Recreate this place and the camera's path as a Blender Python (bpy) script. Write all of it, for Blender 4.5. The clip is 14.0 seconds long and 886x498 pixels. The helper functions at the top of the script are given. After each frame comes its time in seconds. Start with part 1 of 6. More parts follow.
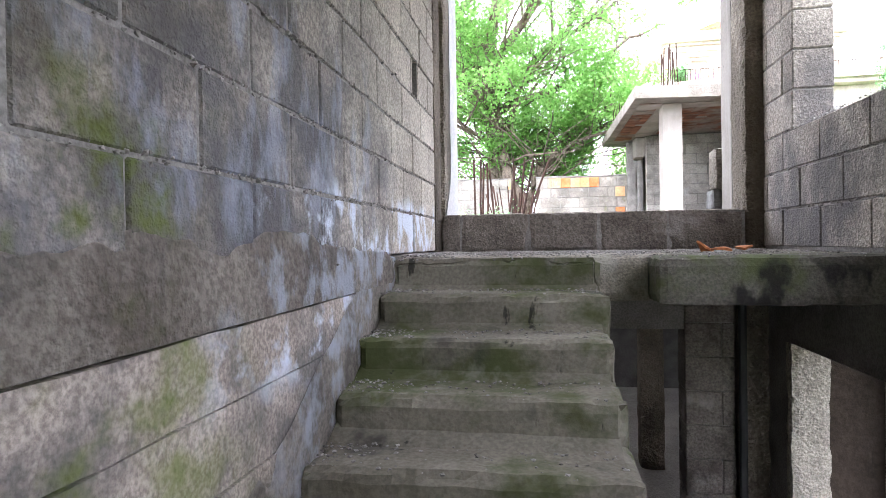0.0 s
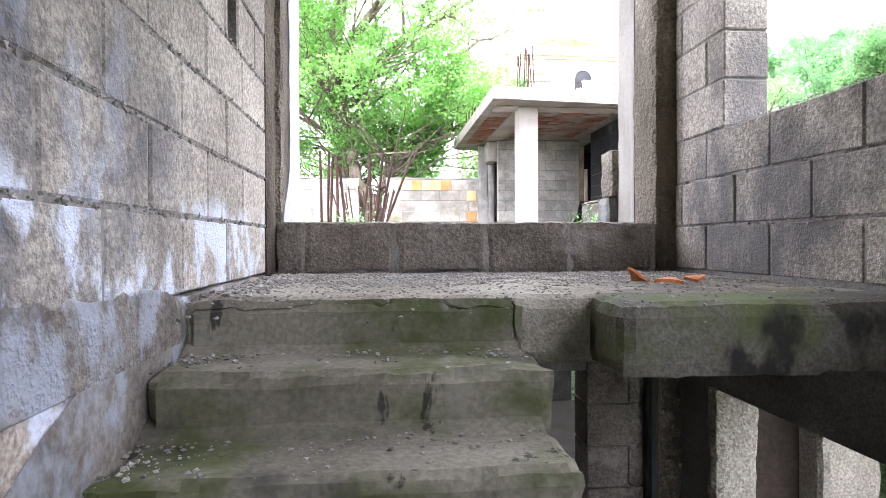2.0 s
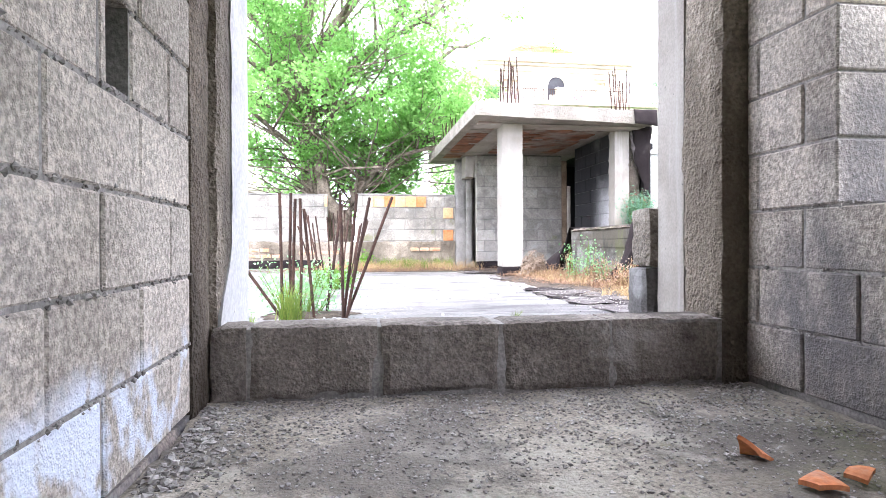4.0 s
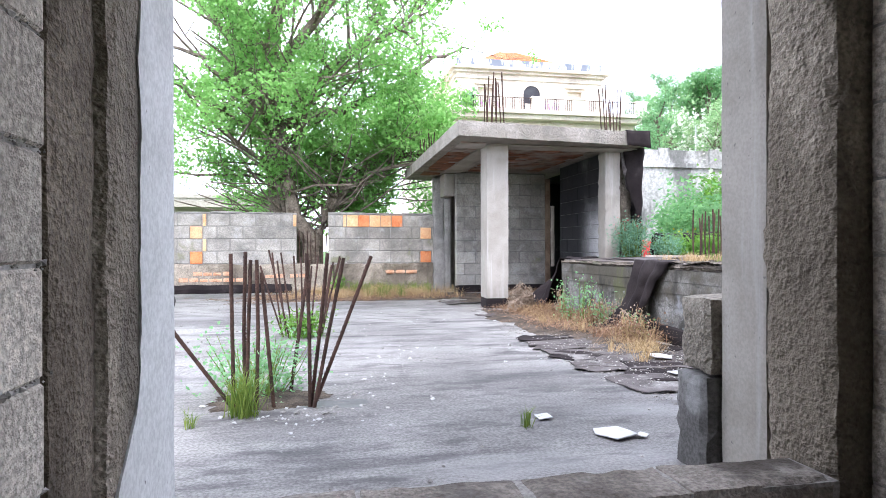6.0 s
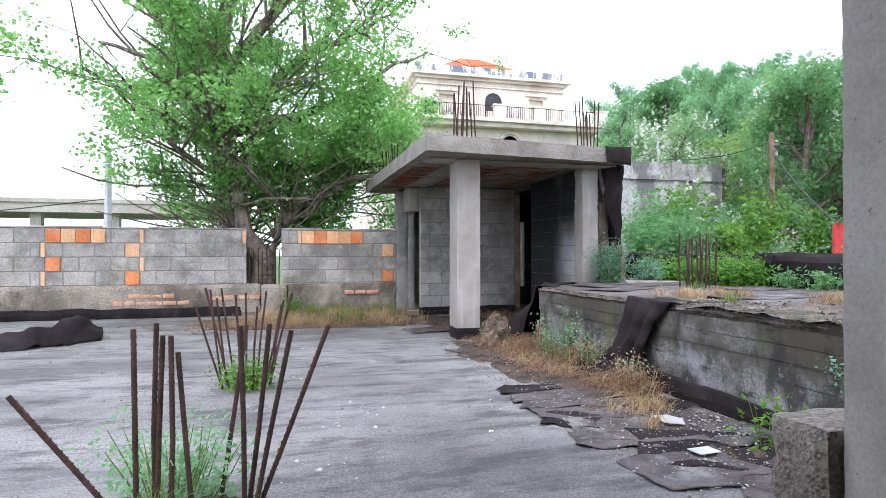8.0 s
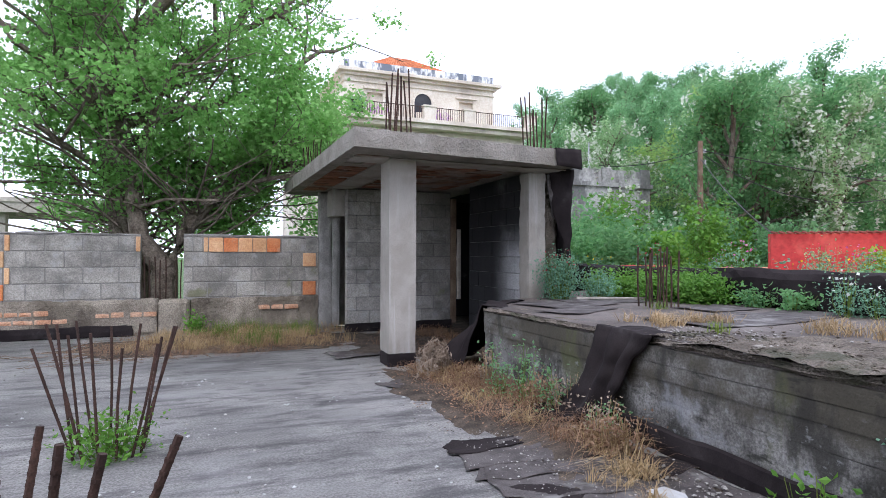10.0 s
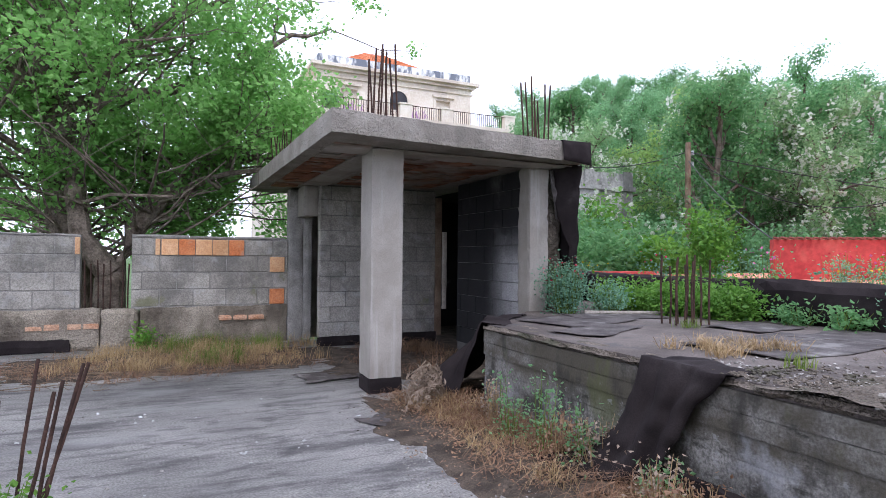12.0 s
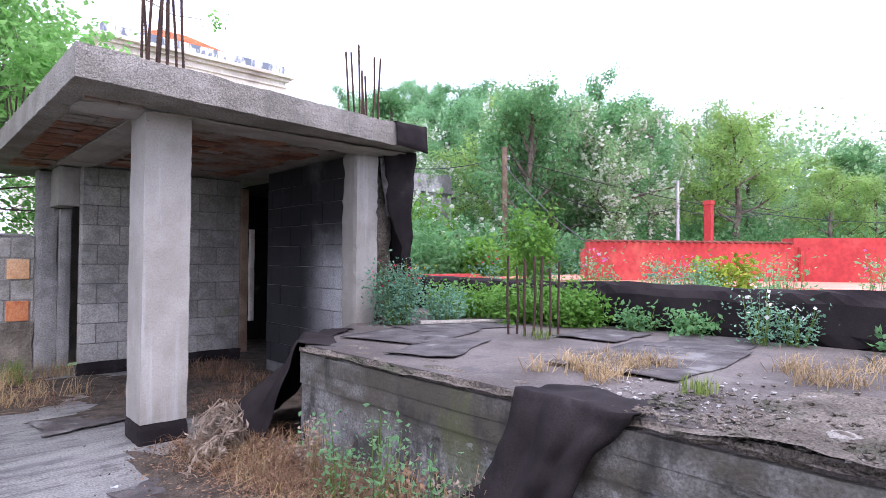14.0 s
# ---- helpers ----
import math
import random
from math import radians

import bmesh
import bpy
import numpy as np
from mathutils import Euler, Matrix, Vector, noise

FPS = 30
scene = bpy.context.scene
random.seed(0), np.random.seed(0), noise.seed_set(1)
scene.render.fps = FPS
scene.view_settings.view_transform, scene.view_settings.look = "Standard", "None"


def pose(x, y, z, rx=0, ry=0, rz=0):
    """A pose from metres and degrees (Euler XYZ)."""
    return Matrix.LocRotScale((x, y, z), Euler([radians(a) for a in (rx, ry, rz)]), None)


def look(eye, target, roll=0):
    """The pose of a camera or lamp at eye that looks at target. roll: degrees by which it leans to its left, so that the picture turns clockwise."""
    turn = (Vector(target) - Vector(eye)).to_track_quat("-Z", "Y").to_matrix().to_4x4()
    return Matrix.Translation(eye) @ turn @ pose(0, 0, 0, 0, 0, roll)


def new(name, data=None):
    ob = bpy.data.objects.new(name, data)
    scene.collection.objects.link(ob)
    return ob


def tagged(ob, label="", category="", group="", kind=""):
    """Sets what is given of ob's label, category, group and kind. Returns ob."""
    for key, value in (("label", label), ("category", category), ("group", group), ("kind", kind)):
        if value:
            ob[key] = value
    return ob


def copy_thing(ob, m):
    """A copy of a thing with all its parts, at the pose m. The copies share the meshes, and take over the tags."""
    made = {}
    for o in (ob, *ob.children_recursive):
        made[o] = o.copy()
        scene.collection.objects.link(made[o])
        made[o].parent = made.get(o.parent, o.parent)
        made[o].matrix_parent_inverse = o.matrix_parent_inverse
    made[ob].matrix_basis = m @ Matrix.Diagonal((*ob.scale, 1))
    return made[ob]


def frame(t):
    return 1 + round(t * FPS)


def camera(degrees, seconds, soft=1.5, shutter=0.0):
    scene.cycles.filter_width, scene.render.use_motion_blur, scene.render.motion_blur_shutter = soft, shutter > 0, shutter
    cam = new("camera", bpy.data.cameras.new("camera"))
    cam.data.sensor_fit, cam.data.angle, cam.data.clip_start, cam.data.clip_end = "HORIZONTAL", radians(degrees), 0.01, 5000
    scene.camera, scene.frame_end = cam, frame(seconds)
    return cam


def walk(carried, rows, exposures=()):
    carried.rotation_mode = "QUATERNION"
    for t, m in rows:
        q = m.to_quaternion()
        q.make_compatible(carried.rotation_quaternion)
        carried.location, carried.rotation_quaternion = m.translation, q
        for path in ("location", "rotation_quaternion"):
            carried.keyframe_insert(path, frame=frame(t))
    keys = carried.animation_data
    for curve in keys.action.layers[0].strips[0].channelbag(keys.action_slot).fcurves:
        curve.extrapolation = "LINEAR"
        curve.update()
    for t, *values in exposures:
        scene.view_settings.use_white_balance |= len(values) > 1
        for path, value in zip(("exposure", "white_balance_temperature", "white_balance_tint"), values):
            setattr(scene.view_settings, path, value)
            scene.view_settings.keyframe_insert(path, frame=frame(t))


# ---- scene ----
cam = camera(73.7, 14.0, soft=0.7)
PATH = [
    (0, (0.069, -0.235, 1.54), (-0.269, 1.736, 1.519), -0.9),
    (0.5, (0.032, -0.002, 1.533), (-0.109, 1.993, 1.511), -0.6),
    (1, (-0.008, 0.31, 1.538), (-0.055, 2.309, 1.515), -0.5),
    (1.5, (-0.067, 0.635, 1.545), (0.001, 2.633, 1.519), -0.4),
    (2, (-0.101, 0.971, 1.642), (0.086, 2.962, 1.619), -0.2),
    (2.5, (-0.126, 1.266, 1.755), (0.1, 3.253, 1.734), -0.2),
    (3, (-0.142, 1.484, 1.855), (0.095, 3.47, 1.839), -0.1),
    (3.5, (-0.128, 1.699, 1.984), (0.137, 3.681, 1.97), -0.2),
    (4, (-0.143, 1.935, 2.101), (0.146, 3.914, 2.085), -0.2),
    (6.5, (-0.13, 3.012, 2.598), (0.291, 4.967, 2.603), -0.0),
    (7, (-0.109, 3.26, 2.655), (0.356, 5.205, 2.667), 0.1),
    (7.5, (-0.092, 3.497, 2.752), (0.396, 5.437, 2.765), 0.0),
    (8, (-0.072, 3.682, 2.842), (0.446, 5.614, 2.855), 0.0),
    (8.5, (-0.002, 3.89, 2.939), (0.597, 5.798, 2.954), 0.0),
    (9, (0.092, 4.174, 2.946), (0.767, 6.057, 2.962), 0.0),
    (9.2, (0.129, 4.314, 2.95), (0.821, 6.191, 2.967), 0.1),
    (11.5, (0.299, 5.748, 3.055), (1.128, 7.568, 3.083), 0.3),
    (12, (0.426, 6.004, 3.054), (1.265, 7.82, 3.082), 0.6),
    (12.5, (0.587, 6.218, 3.074), (1.467, 8.014, 3.101), 0.6),
    (13, (0.752, 6.411, 3.084), (1.794, 8.118, 3.114), 0.7),
    (13.5, (0.906, 6.718, 3.06), (2.18, 8.258, 3.1), 0.6),
    (14, (1.008, 7.102, 3.045), (2.359, 8.577, 3.088), 0.5),
]
LIGHT = [(0, 2.70, 6500, 15), (1.5, 2.76, 6500, 15.5), (2.5, 3.10, 6480, 16), (3, 3.08, 6450, 16), (4, 2.74, 6340, 15.5), (6.5, 1.68, 6150, 13.5), (7.5, 1.36, 6100, 13.5), (9, 0.86, 6050, 13.5), (11.5, 0.70, 6050, 16.5), (12.5, 0.76, 6000, 17.5), (13.5, 1.06, 5990, 22), (14, 1.22, 5900, 23.5)]
walk(cam, [(t, look(eye, target, roll)) for t, eye, target, roll in PATH], LIGHT)

# ---------------------------------------------------------------- world and light
world = bpy.data.worlds.new("sky")
scene.world = world
world.use_nodes = True
wn, wl = world.node_tree.nodes, world.node_tree.links
sky = wn.new("ShaderNodeTexSky")
sky.sky_type, sky.sun_disc = "NISHITA", False
sky.sun_elevation, sky.sun_rotation = radians(55), radians(200)
cloud = wn.new("ShaderNodeMix")
cloud.data_type = "RGBA"
cloud.inputs["Factor"].default_value = 0.88
cloud.inputs[7].default_value = (9.2, 9.6, 11.0, 1)
wl.new(sky.outputs["Color"], cloud.inputs[6])
wl.new(cloud.outputs[2], wn["Background"].inputs["Color"])
wn["Background"].inputs["Strength"].default_value = 0.13
sun = new("sun", bpy.data.lights.new("sun", "SUN"))
sun.data.energy, sun.data.angle, sun.data.color = 0.9, radians(25), (1.0, 0.96, 0.9)
sun.matrix_world = look((0, 0, 0), (math.sin(radians(20)) * 0.57, math.cos(radians(20)) * 0.57, -0.82))


# ---------------------------------------------------------------- materials
def nd(nt, kind, **values):
    n = nt.nodes.new(kind)
    for k, v in values.items():
        n.inputs[k].default_value = v
    return n


def mixc(nt, fac, a, b, blend="MIX"):
    m = nt.nodes.new("ShaderNodeMix")
    m.data_type, m.blend_type = "RGBA", blend
    for sock, v in ((0, fac), (6, a), (7, b)):
        if isinstance(v, (int, float)):
            m.inputs[sock].default_value = v
        elif isinstance(v, tuple):
            m.inputs[sock].default_value = (*v[:3], 1)
        else:
            nt.links.new(v, m.inputs[sock])
    return m.outputs[2]


def mathn(nt, op, a, b=0.0):
    m = nt.nodes.new("ShaderNodeMath")
    m.operation = op
    for i, v in enumerate((a, b)):
        if isinstance(v, (int, float)):
            m.inputs[i].default_value = v
        else:
            nt.links.new(v, m.inputs[i])
    return m.outputs[0]


def ramp(nt, v, lo, hi):
    m = nt.nodes.new("ShaderNodeMapRange")
    m.interpolation_type = "SMOOTHSTEP"
    nt.links.new(v, m.inputs["Value"])
    m.inputs["From Min"].default_value, m.inputs["From Max"].default_value = lo, hi
    return m.outputs["Result"]


def grain(nt, pos, scale, detail=4.0, stretch=(1, 1, 1), rough=0.6, shift=0.0):
    mp = nt.nodes.new("ShaderNodeMapping")
    mp.inputs["Scale"].default_value = stretch
    mp.inputs["Location"].default_value = (shift, shift * 1.7, shift * 0.6)
    nt.links.new(pos, mp.inputs["Vector"])
    n = nd(nt, "ShaderNodeTexNoise", Scale=scale, Detail=detail, Roughness=rough)
    nt.links.new(mp.outputs[0], n.inputs["Vector"])
    return n.outputs["Fac"]


def mk(name, c1, c2, scale=2.5, fine=45.0, fine_amt=0.35, rough=0.92, bump=0.35, bump_scale=70.0, relief=0.004,
       layers=(), rnd=0.0, metal=0.0, island=0.0, pits=0.0, local=False, spec=0.25):
    """A weathered surface: two colours in patches, fine grain, layers of stains or darker tone, relief.
    A layer is (colour, strength, scale, lo, hi, stretch, {axis: (lo0, lo1, hi1, hi0)})."""
    m = bpy.data.materials.new(name)
    m.use_nodes = True
    nt = m.node_tree
    b = nt.nodes["Principled BSDF"]
    if local:
        pos = nt.nodes.new("ShaderNodeTexCoord").outputs["Object"]
    else:
        pos = nt.nodes.new("ShaderNodeNewGeometry").outputs["Position"]
    col = mixc(nt, ramp(nt, grain(nt, pos, scale), 0.35, 0.65), c1, c2)
    f = grain(nt, pos, fine, 3.0, shift=3.1)
    col = mixc(nt, fine_amt, col, mixc(nt, ramp(nt, f, 0.3, 0.7), (0.25, 0.25, 0.25), (0.95, 0.95, 0.95)), "OVERLAY")
    if rnd or island:
        if rnd:
            r = nt.nodes.new("ShaderNodeObjectInfo").outputs["Random"]
        else:
            r = nt.nodes.new("ShaderNodeNewGeometry").outputs["Random Per Island"]
        k = rnd or island
        h = nt.nodes.new("ShaderNodeHueSaturation")
        nt.links.new(mathn(nt, "ADD", mathn(nt, "MULTIPLY", r, 2 * k), 1 - k), h.inputs["Value"])
        nt.links.new(col, h.inputs["Color"])
        col = h.outputs["Color"]
    sep = None
    for i, (lc, amt, ls, lo, hi, stretch, region) in enumerate(layers):
        v = ramp(nt, grain(nt, pos, ls, 5.0, stretch, 0.62, 7.3 + 5 * i), lo, hi)
        for axis, (a0, a1, b1, b0) in region.items():
            if sep is None:
                sep = nt.nodes.new("ShaderNodeSeparateXYZ")
                nt.links.new(pos, sep.inputs[0])
            wob = mathn(nt, "ADD", sep.outputs[axis], mathn(nt, "MULTIPLY", grain(nt, pos, 4.0, 3.0, shift=1.3 + i), 0.25))
            v = mathn(nt, "MULTIPLY", v, ramp(nt, wob, a0 + 0.12, a1 + 0.12))
            inv = ramp(nt, wob, b1 + 0.12, b0 + 0.12)
            v = mathn(nt, "MULTIPLY", v, mathn(nt, "SUBTRACT", 1.0, inv))
        col = mixc(nt, mathn(nt, "MULTIPLY", v, amt), col, lc)
    nt.links.new(col, b.inputs["Base Color"])
    b.inputs["Roughness"].default_value = rough
    b.inputs["Metallic"].default_value = metal
    b.inputs["Specular IOR Level"].default_value = spec
    hgt = mathn(nt, "ADD", grain(nt, pos, bump_scale, 3.0, shift=2.2), mathn(nt, "MULTIPLY", grain(nt, pos, bump_scale / 9, 4.0, shift=4.4), 1.6))
    if pits:
        vo = nd(nt, "ShaderNodeTexVoronoi", Scale=pits)
        nt.links.new(pos, vo.inputs["Vector"])
        some = mathn(nt, "MULTIPLY", ramp(nt, grain(nt, pos, pits * 0.45, 3.0, shift=6.1), 0.38, 0.66), 1.0)
        hgt = mathn(nt, "ADD", hgt, mathn(nt, "MULTIPLY", ramp(nt, vo.outputs["Distance"], 0.02, 0.55), some))
    bp = nd(nt, "ShaderNodeBump", Strength=bump, Distance=relief)
    nt.links.new(hgt, bp.inputs["Height"])
    nt.links.new(bp.outputs["Normal"], b.inputs["Normal"])
    return m


def leafy(name, c1, c2, trans=0.35):
    """Thin leaves and blades: each its own shade, some light through them."""
    m = bpy.data.materials.new(name)
    m.use_nodes = True
    nt = m.node_tree
    b = nt.nodes["Principled BSDF"]
    g = nt.nodes.new("ShaderNodeNewGeometry")
    col = mixc(nt, g.outputs["Random Per Island"], c1, c2)
    big = ramp(nt, grain(nt, g.outputs["Position"], 0.9, 2.0), 0.35, 0.65)
    col = mixc(nt, mathn(nt, "MULTIPLY", big, 0.45), col, tuple(0.55 * v for v in c1))
    nt.links.new(col, b.inputs["Base Color"])
    b.inputs["Roughness"].default_value = 0.55
    b.inputs["Specular IOR Level"].default_value = 0.3
    t = nt.nodes.new("ShaderNodeBsdfTranslucent")
    nt.links.new(col, t.inputs["Color"])
    mx = nd(nt, "ShaderNodeMixShader", Fac=trans)
    nt.links.new(b.outputs[0], mx.inputs[1])
    nt.links.new(t.outputs[0], mx.inputs[2])
    nt.links.new(mx.outputs[0], nt.nodes["Material Output"].inputs["Surface"])
    return m


ANY = (1, 1, 1)
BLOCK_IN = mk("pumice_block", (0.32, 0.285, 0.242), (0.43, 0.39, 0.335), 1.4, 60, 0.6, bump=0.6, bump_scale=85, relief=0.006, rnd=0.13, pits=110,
              # First two layers darken the blocks towards the south end.
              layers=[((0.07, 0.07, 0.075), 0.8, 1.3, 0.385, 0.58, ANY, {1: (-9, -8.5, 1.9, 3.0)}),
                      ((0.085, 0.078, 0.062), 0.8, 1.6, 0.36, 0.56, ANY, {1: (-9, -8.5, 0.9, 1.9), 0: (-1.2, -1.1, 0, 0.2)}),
                      # East wall: bluish stains, with the shade on that side painted in too.
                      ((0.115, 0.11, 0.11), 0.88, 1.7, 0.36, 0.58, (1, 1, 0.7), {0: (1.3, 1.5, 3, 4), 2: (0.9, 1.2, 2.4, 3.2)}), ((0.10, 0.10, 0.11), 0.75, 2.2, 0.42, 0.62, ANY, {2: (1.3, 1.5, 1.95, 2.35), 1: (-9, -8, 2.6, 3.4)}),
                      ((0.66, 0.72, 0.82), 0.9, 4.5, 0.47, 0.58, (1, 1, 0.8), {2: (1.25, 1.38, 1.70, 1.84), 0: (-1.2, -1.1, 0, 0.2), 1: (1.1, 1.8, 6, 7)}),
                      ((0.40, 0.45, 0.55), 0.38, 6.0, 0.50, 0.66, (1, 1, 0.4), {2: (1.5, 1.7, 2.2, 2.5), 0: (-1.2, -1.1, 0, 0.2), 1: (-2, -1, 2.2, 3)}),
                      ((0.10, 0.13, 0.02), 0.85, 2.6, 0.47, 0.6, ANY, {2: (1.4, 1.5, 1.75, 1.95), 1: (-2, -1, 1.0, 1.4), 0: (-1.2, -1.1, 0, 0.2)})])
BLOCK_OUT = mk("weathered_block", (0.215, 0.20, 0.176), (0.33, 0.308, 0.272), 1.6, 50, 0.4, bump=0.5, bump_scale=80, relief=0.005, rnd=0.14,
               layers=[((0.12, 0.115, 0.105), 0.6, 1.7, 0.5, 0.68, ANY, {}), ((0.42, 0.415, 0.40), 0.45, 3.2, 0.54, 0.68, ANY, {}), ((0.15, 0.155, 0.07), 0.6, 2.0, 0.58, 0.68, ANY, {2: (1, 1.2, 2.6, 3.0)})])
# Two layers turn the block near black towards the roof and the back.
BLOCK_GRADED = mk("graded_dark_block", (0.29, 0.285, 0.285), (0.38, 0.375, 0.37), 1.6, 50, 0.4, bump=0.5, bump_scale=80, relief=0.005, rnd=0.12,
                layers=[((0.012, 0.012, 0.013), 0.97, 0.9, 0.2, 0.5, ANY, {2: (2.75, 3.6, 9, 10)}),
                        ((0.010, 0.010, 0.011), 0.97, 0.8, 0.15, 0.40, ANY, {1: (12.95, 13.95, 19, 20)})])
THRESH = mk("stained_and_shaded_block", (0.13, 0.112, 0.095), (0.215, 0.19, 0.165), 2.2, 60, 0.5, bump=0.7, relief=0.007, pits=60,
            layers=[((0.40, 0.38, 0.35), 0.5, 4.0, 0.58, 0.7, ANY, {}), ((0.05, 0.042, 0.035), 0.8, 2.0, 0.52, 0.66, ANY, {})])
MORTAR_DARK = mk("recessed_and_shaded_mortar", (0.085, 0.082, 0.08), (0.14, 0.135, 0.13), 3, 70, 0.4, bump=0.6, relief=0.005)
CRUMBLE = mk("crumbling_screed", (0.085, 0.070, 0.055), (0.16, 0.135, 0.11), 2.4, 70, 0.6, bump=1.0, bump_scale=60, relief=0.015, pits=40,
             layers=[((0.055, 0.058, 0.035), 0.8, 2.0, 0.48, 0.64, ANY, {})])
MORTAR = mk("old_mortar", (0.19, 0.18, 0.165), (0.28, 0.265, 0.245), 3, 70, 0.4, bump=0.6, relief=0.005)
CONCRETE = mk("cast_concrete", (0.26, 0.237, 0.207), (0.335, 0.31, 0.275), 1.8, 70, 0.14, bump=0.15, bump_scale=120, relief=0.001,
              layers=[((0.15, 0.145, 0.135), 0.55, 1.3, 0.52, 0.72, (1, 1, 0.35), {}), ((0.48, 0.47, 0.45), 0.4, 7.0, 0.55, 0.7, (1, 1, 0.06), {}), ((0.10, 0.095, 0.09), 0.8, 38.0, 0.66, 0.72, (1, 1, 0.7), {})])
ROUGH_CONC = mk("rough_concrete", (0.21, 0.18, 0.145), (0.31, 0.27, 0.215), 2.0, 55, 0.5, bump=0.9, bump_scale=60, relief=0.012, pits=45,
                layers=[((0.115, 0.095, 0.07), 0.75, 1.1, 0.42, 0.60, (1, 1, 0.5), {}), ((0.06, 0.05, 0.04), 0.6, 2.4, 0.54, 0.68, (1, 1, 0.5), {})])
PLASTER = mk("grey_render", (0.42, 0.42, 0.41), (0.50, 0.50, 0.49), 2.0, 50, 0.2, bump=0.25, bump_scale=120, relief=0.0012,
             layers=[((0.28, 0.275, 0.26), 0.5, 2.0, 0.55, 0.7, (1, 1, 0.4), {}), ((0.10, 0.095, 0.09), 0.85, 34.0, 0.68, 0.73, (1, 1, 0.5), {})])
REVEAL = mk("pale_mortar_reveal", (0.31, 0.282, 0.238), (0.42, 0.385, 0.325), 2.0, 60, 0.5, bump=0.8, bump_scale=60, relief=0.01, pits=40)
SLAB_TOP = mk("aggregate_slab", (0.20, 0.182, 0.156), (0.285, 0.262, 0.23), 2.4, 90, 0.6, bump=0.9, bump_scale=110, relief=0.01, pits=60,
              layers=[((0.16, 0.15, 0.13), 0.6, 2.0, 0.55, 0.72, ANY, {})])
# Real moss, over tones darkened in place of shade on the risers.
STEP = mk("mossy_shade_toned_step", (0.16, 0.146, 0.113), (0.235, 0.217, 0.172), 1.8, 55, 0.28, bump=0.4, relief=0.005,
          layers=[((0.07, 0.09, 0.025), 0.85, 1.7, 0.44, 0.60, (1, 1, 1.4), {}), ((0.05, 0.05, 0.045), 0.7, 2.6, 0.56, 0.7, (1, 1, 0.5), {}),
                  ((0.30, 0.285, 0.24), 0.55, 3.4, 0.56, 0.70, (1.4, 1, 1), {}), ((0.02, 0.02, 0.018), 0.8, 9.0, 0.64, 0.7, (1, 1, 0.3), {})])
# First layer is darker towards the east wall.
LANDING = mk("dusty_landing", (0.235, 0.21, 0.168), (0.34, 0.31, 0.255), 1.7, 80, 0.5, bump=0.8, bump_scale=90, relief=0.008,
             layers=[((0.10, 0.087, 0.068), 0.7, 1.5, 0.34, 0.58, ANY, {0: (0.5, 1.2, 3, 4)}), ((0.12, 0.11, 0.095), 0.4, 9.0, 0.54, 0.70, ANY, {}), ((0.13, 0.15, 0.06), 0.7, 1.3, 0.5, 0.64, ANY, {0: (0.5, 0.9, 3, 4)}), ((0.12, 0.108, 0.095), 0.7, 1.5, 0.50, 0.60, ANY, {}), ((0.42, 0.40, 0.34), 0.6, 2.1, 0.53, 0.63, ANY, {1: (2, 2.8, 3.6, 4.1)})])
BOARDS = mk("board_marked_concrete", (0.265, 0.225, 0.19), (0.37, 0.32, 0.275), 2.2, 70, 0.55, bump=0.7, bump_scale=60, relief=0.006, pits=30,
            layers=[((0.10, 0.097, 0.095), 0.85, 2.0, 0.44, 0.58, (1, 0.8, 0.7), {}), ((0.10, 0.10, 0.108), 0.6, 3.0, 0.44, 0.6, (1, 1, 0.5), {2: (1.3, 1.34, 1.55, 1.65)}), ((0.62, 0.68, 0.80), 0.85, 4.5, 0.50, 0.62, (1, 0.7, 0.8), {2: (1.05, 1.2, 1.5, 1.7), 1: (0.9, 1.5, 3.4, 3.6)}),
                    ((0.13, 0.17, 0.03), 0.85, 2.0, 0.44, 0.6, ANY, {1: (-3, -2, 0.9, 1.5)})])
PLINTH = mk("platform_board_concrete", (0.115, 0.11, 0.10), (0.20, 0.193, 0.178), 2.6, 60, 0.6, bump=0.8, bump_scale=45, relief=0.010,
            layers=[((0.062, 0.054, 0.038), 0.9, 1.9, 0.30, 0.50, (1, 0.6, 1), {2: (1.85, 2.05, 9, 10)}), ((0.035, 0.033, 0.028), 0.85, 3.2, 0.50, 0.64, (1, 1, 0.5), {}), ((0.055, 0.048, 0.034), 0.85, 1.7, 0.30, 0.48, (1, 1, 0.5), {1: (-1, 0, 6.5, 6.95)}), ((0.33, 0.34, 0.36), 0.5, 3.0, 0.52, 0.68, ANY, {2: (0, 1, 1.95, 2.1)}),
                    ((0.09, 0.10, 0.04), 0.6, 2.2, 0.56, 0.68, (1, 1, 0.4), {}), ((0.30, 0.305, 0.30), 0.45, 15.0, 0.6, 0.68, (1, 0.7, 1), {2: (0, 1, 2.0, 2.15)}), ((0.025, 0.026, 0.02), 0.85, 8.0, 0.6, 0.68, (1, 0.35, 1), {})])
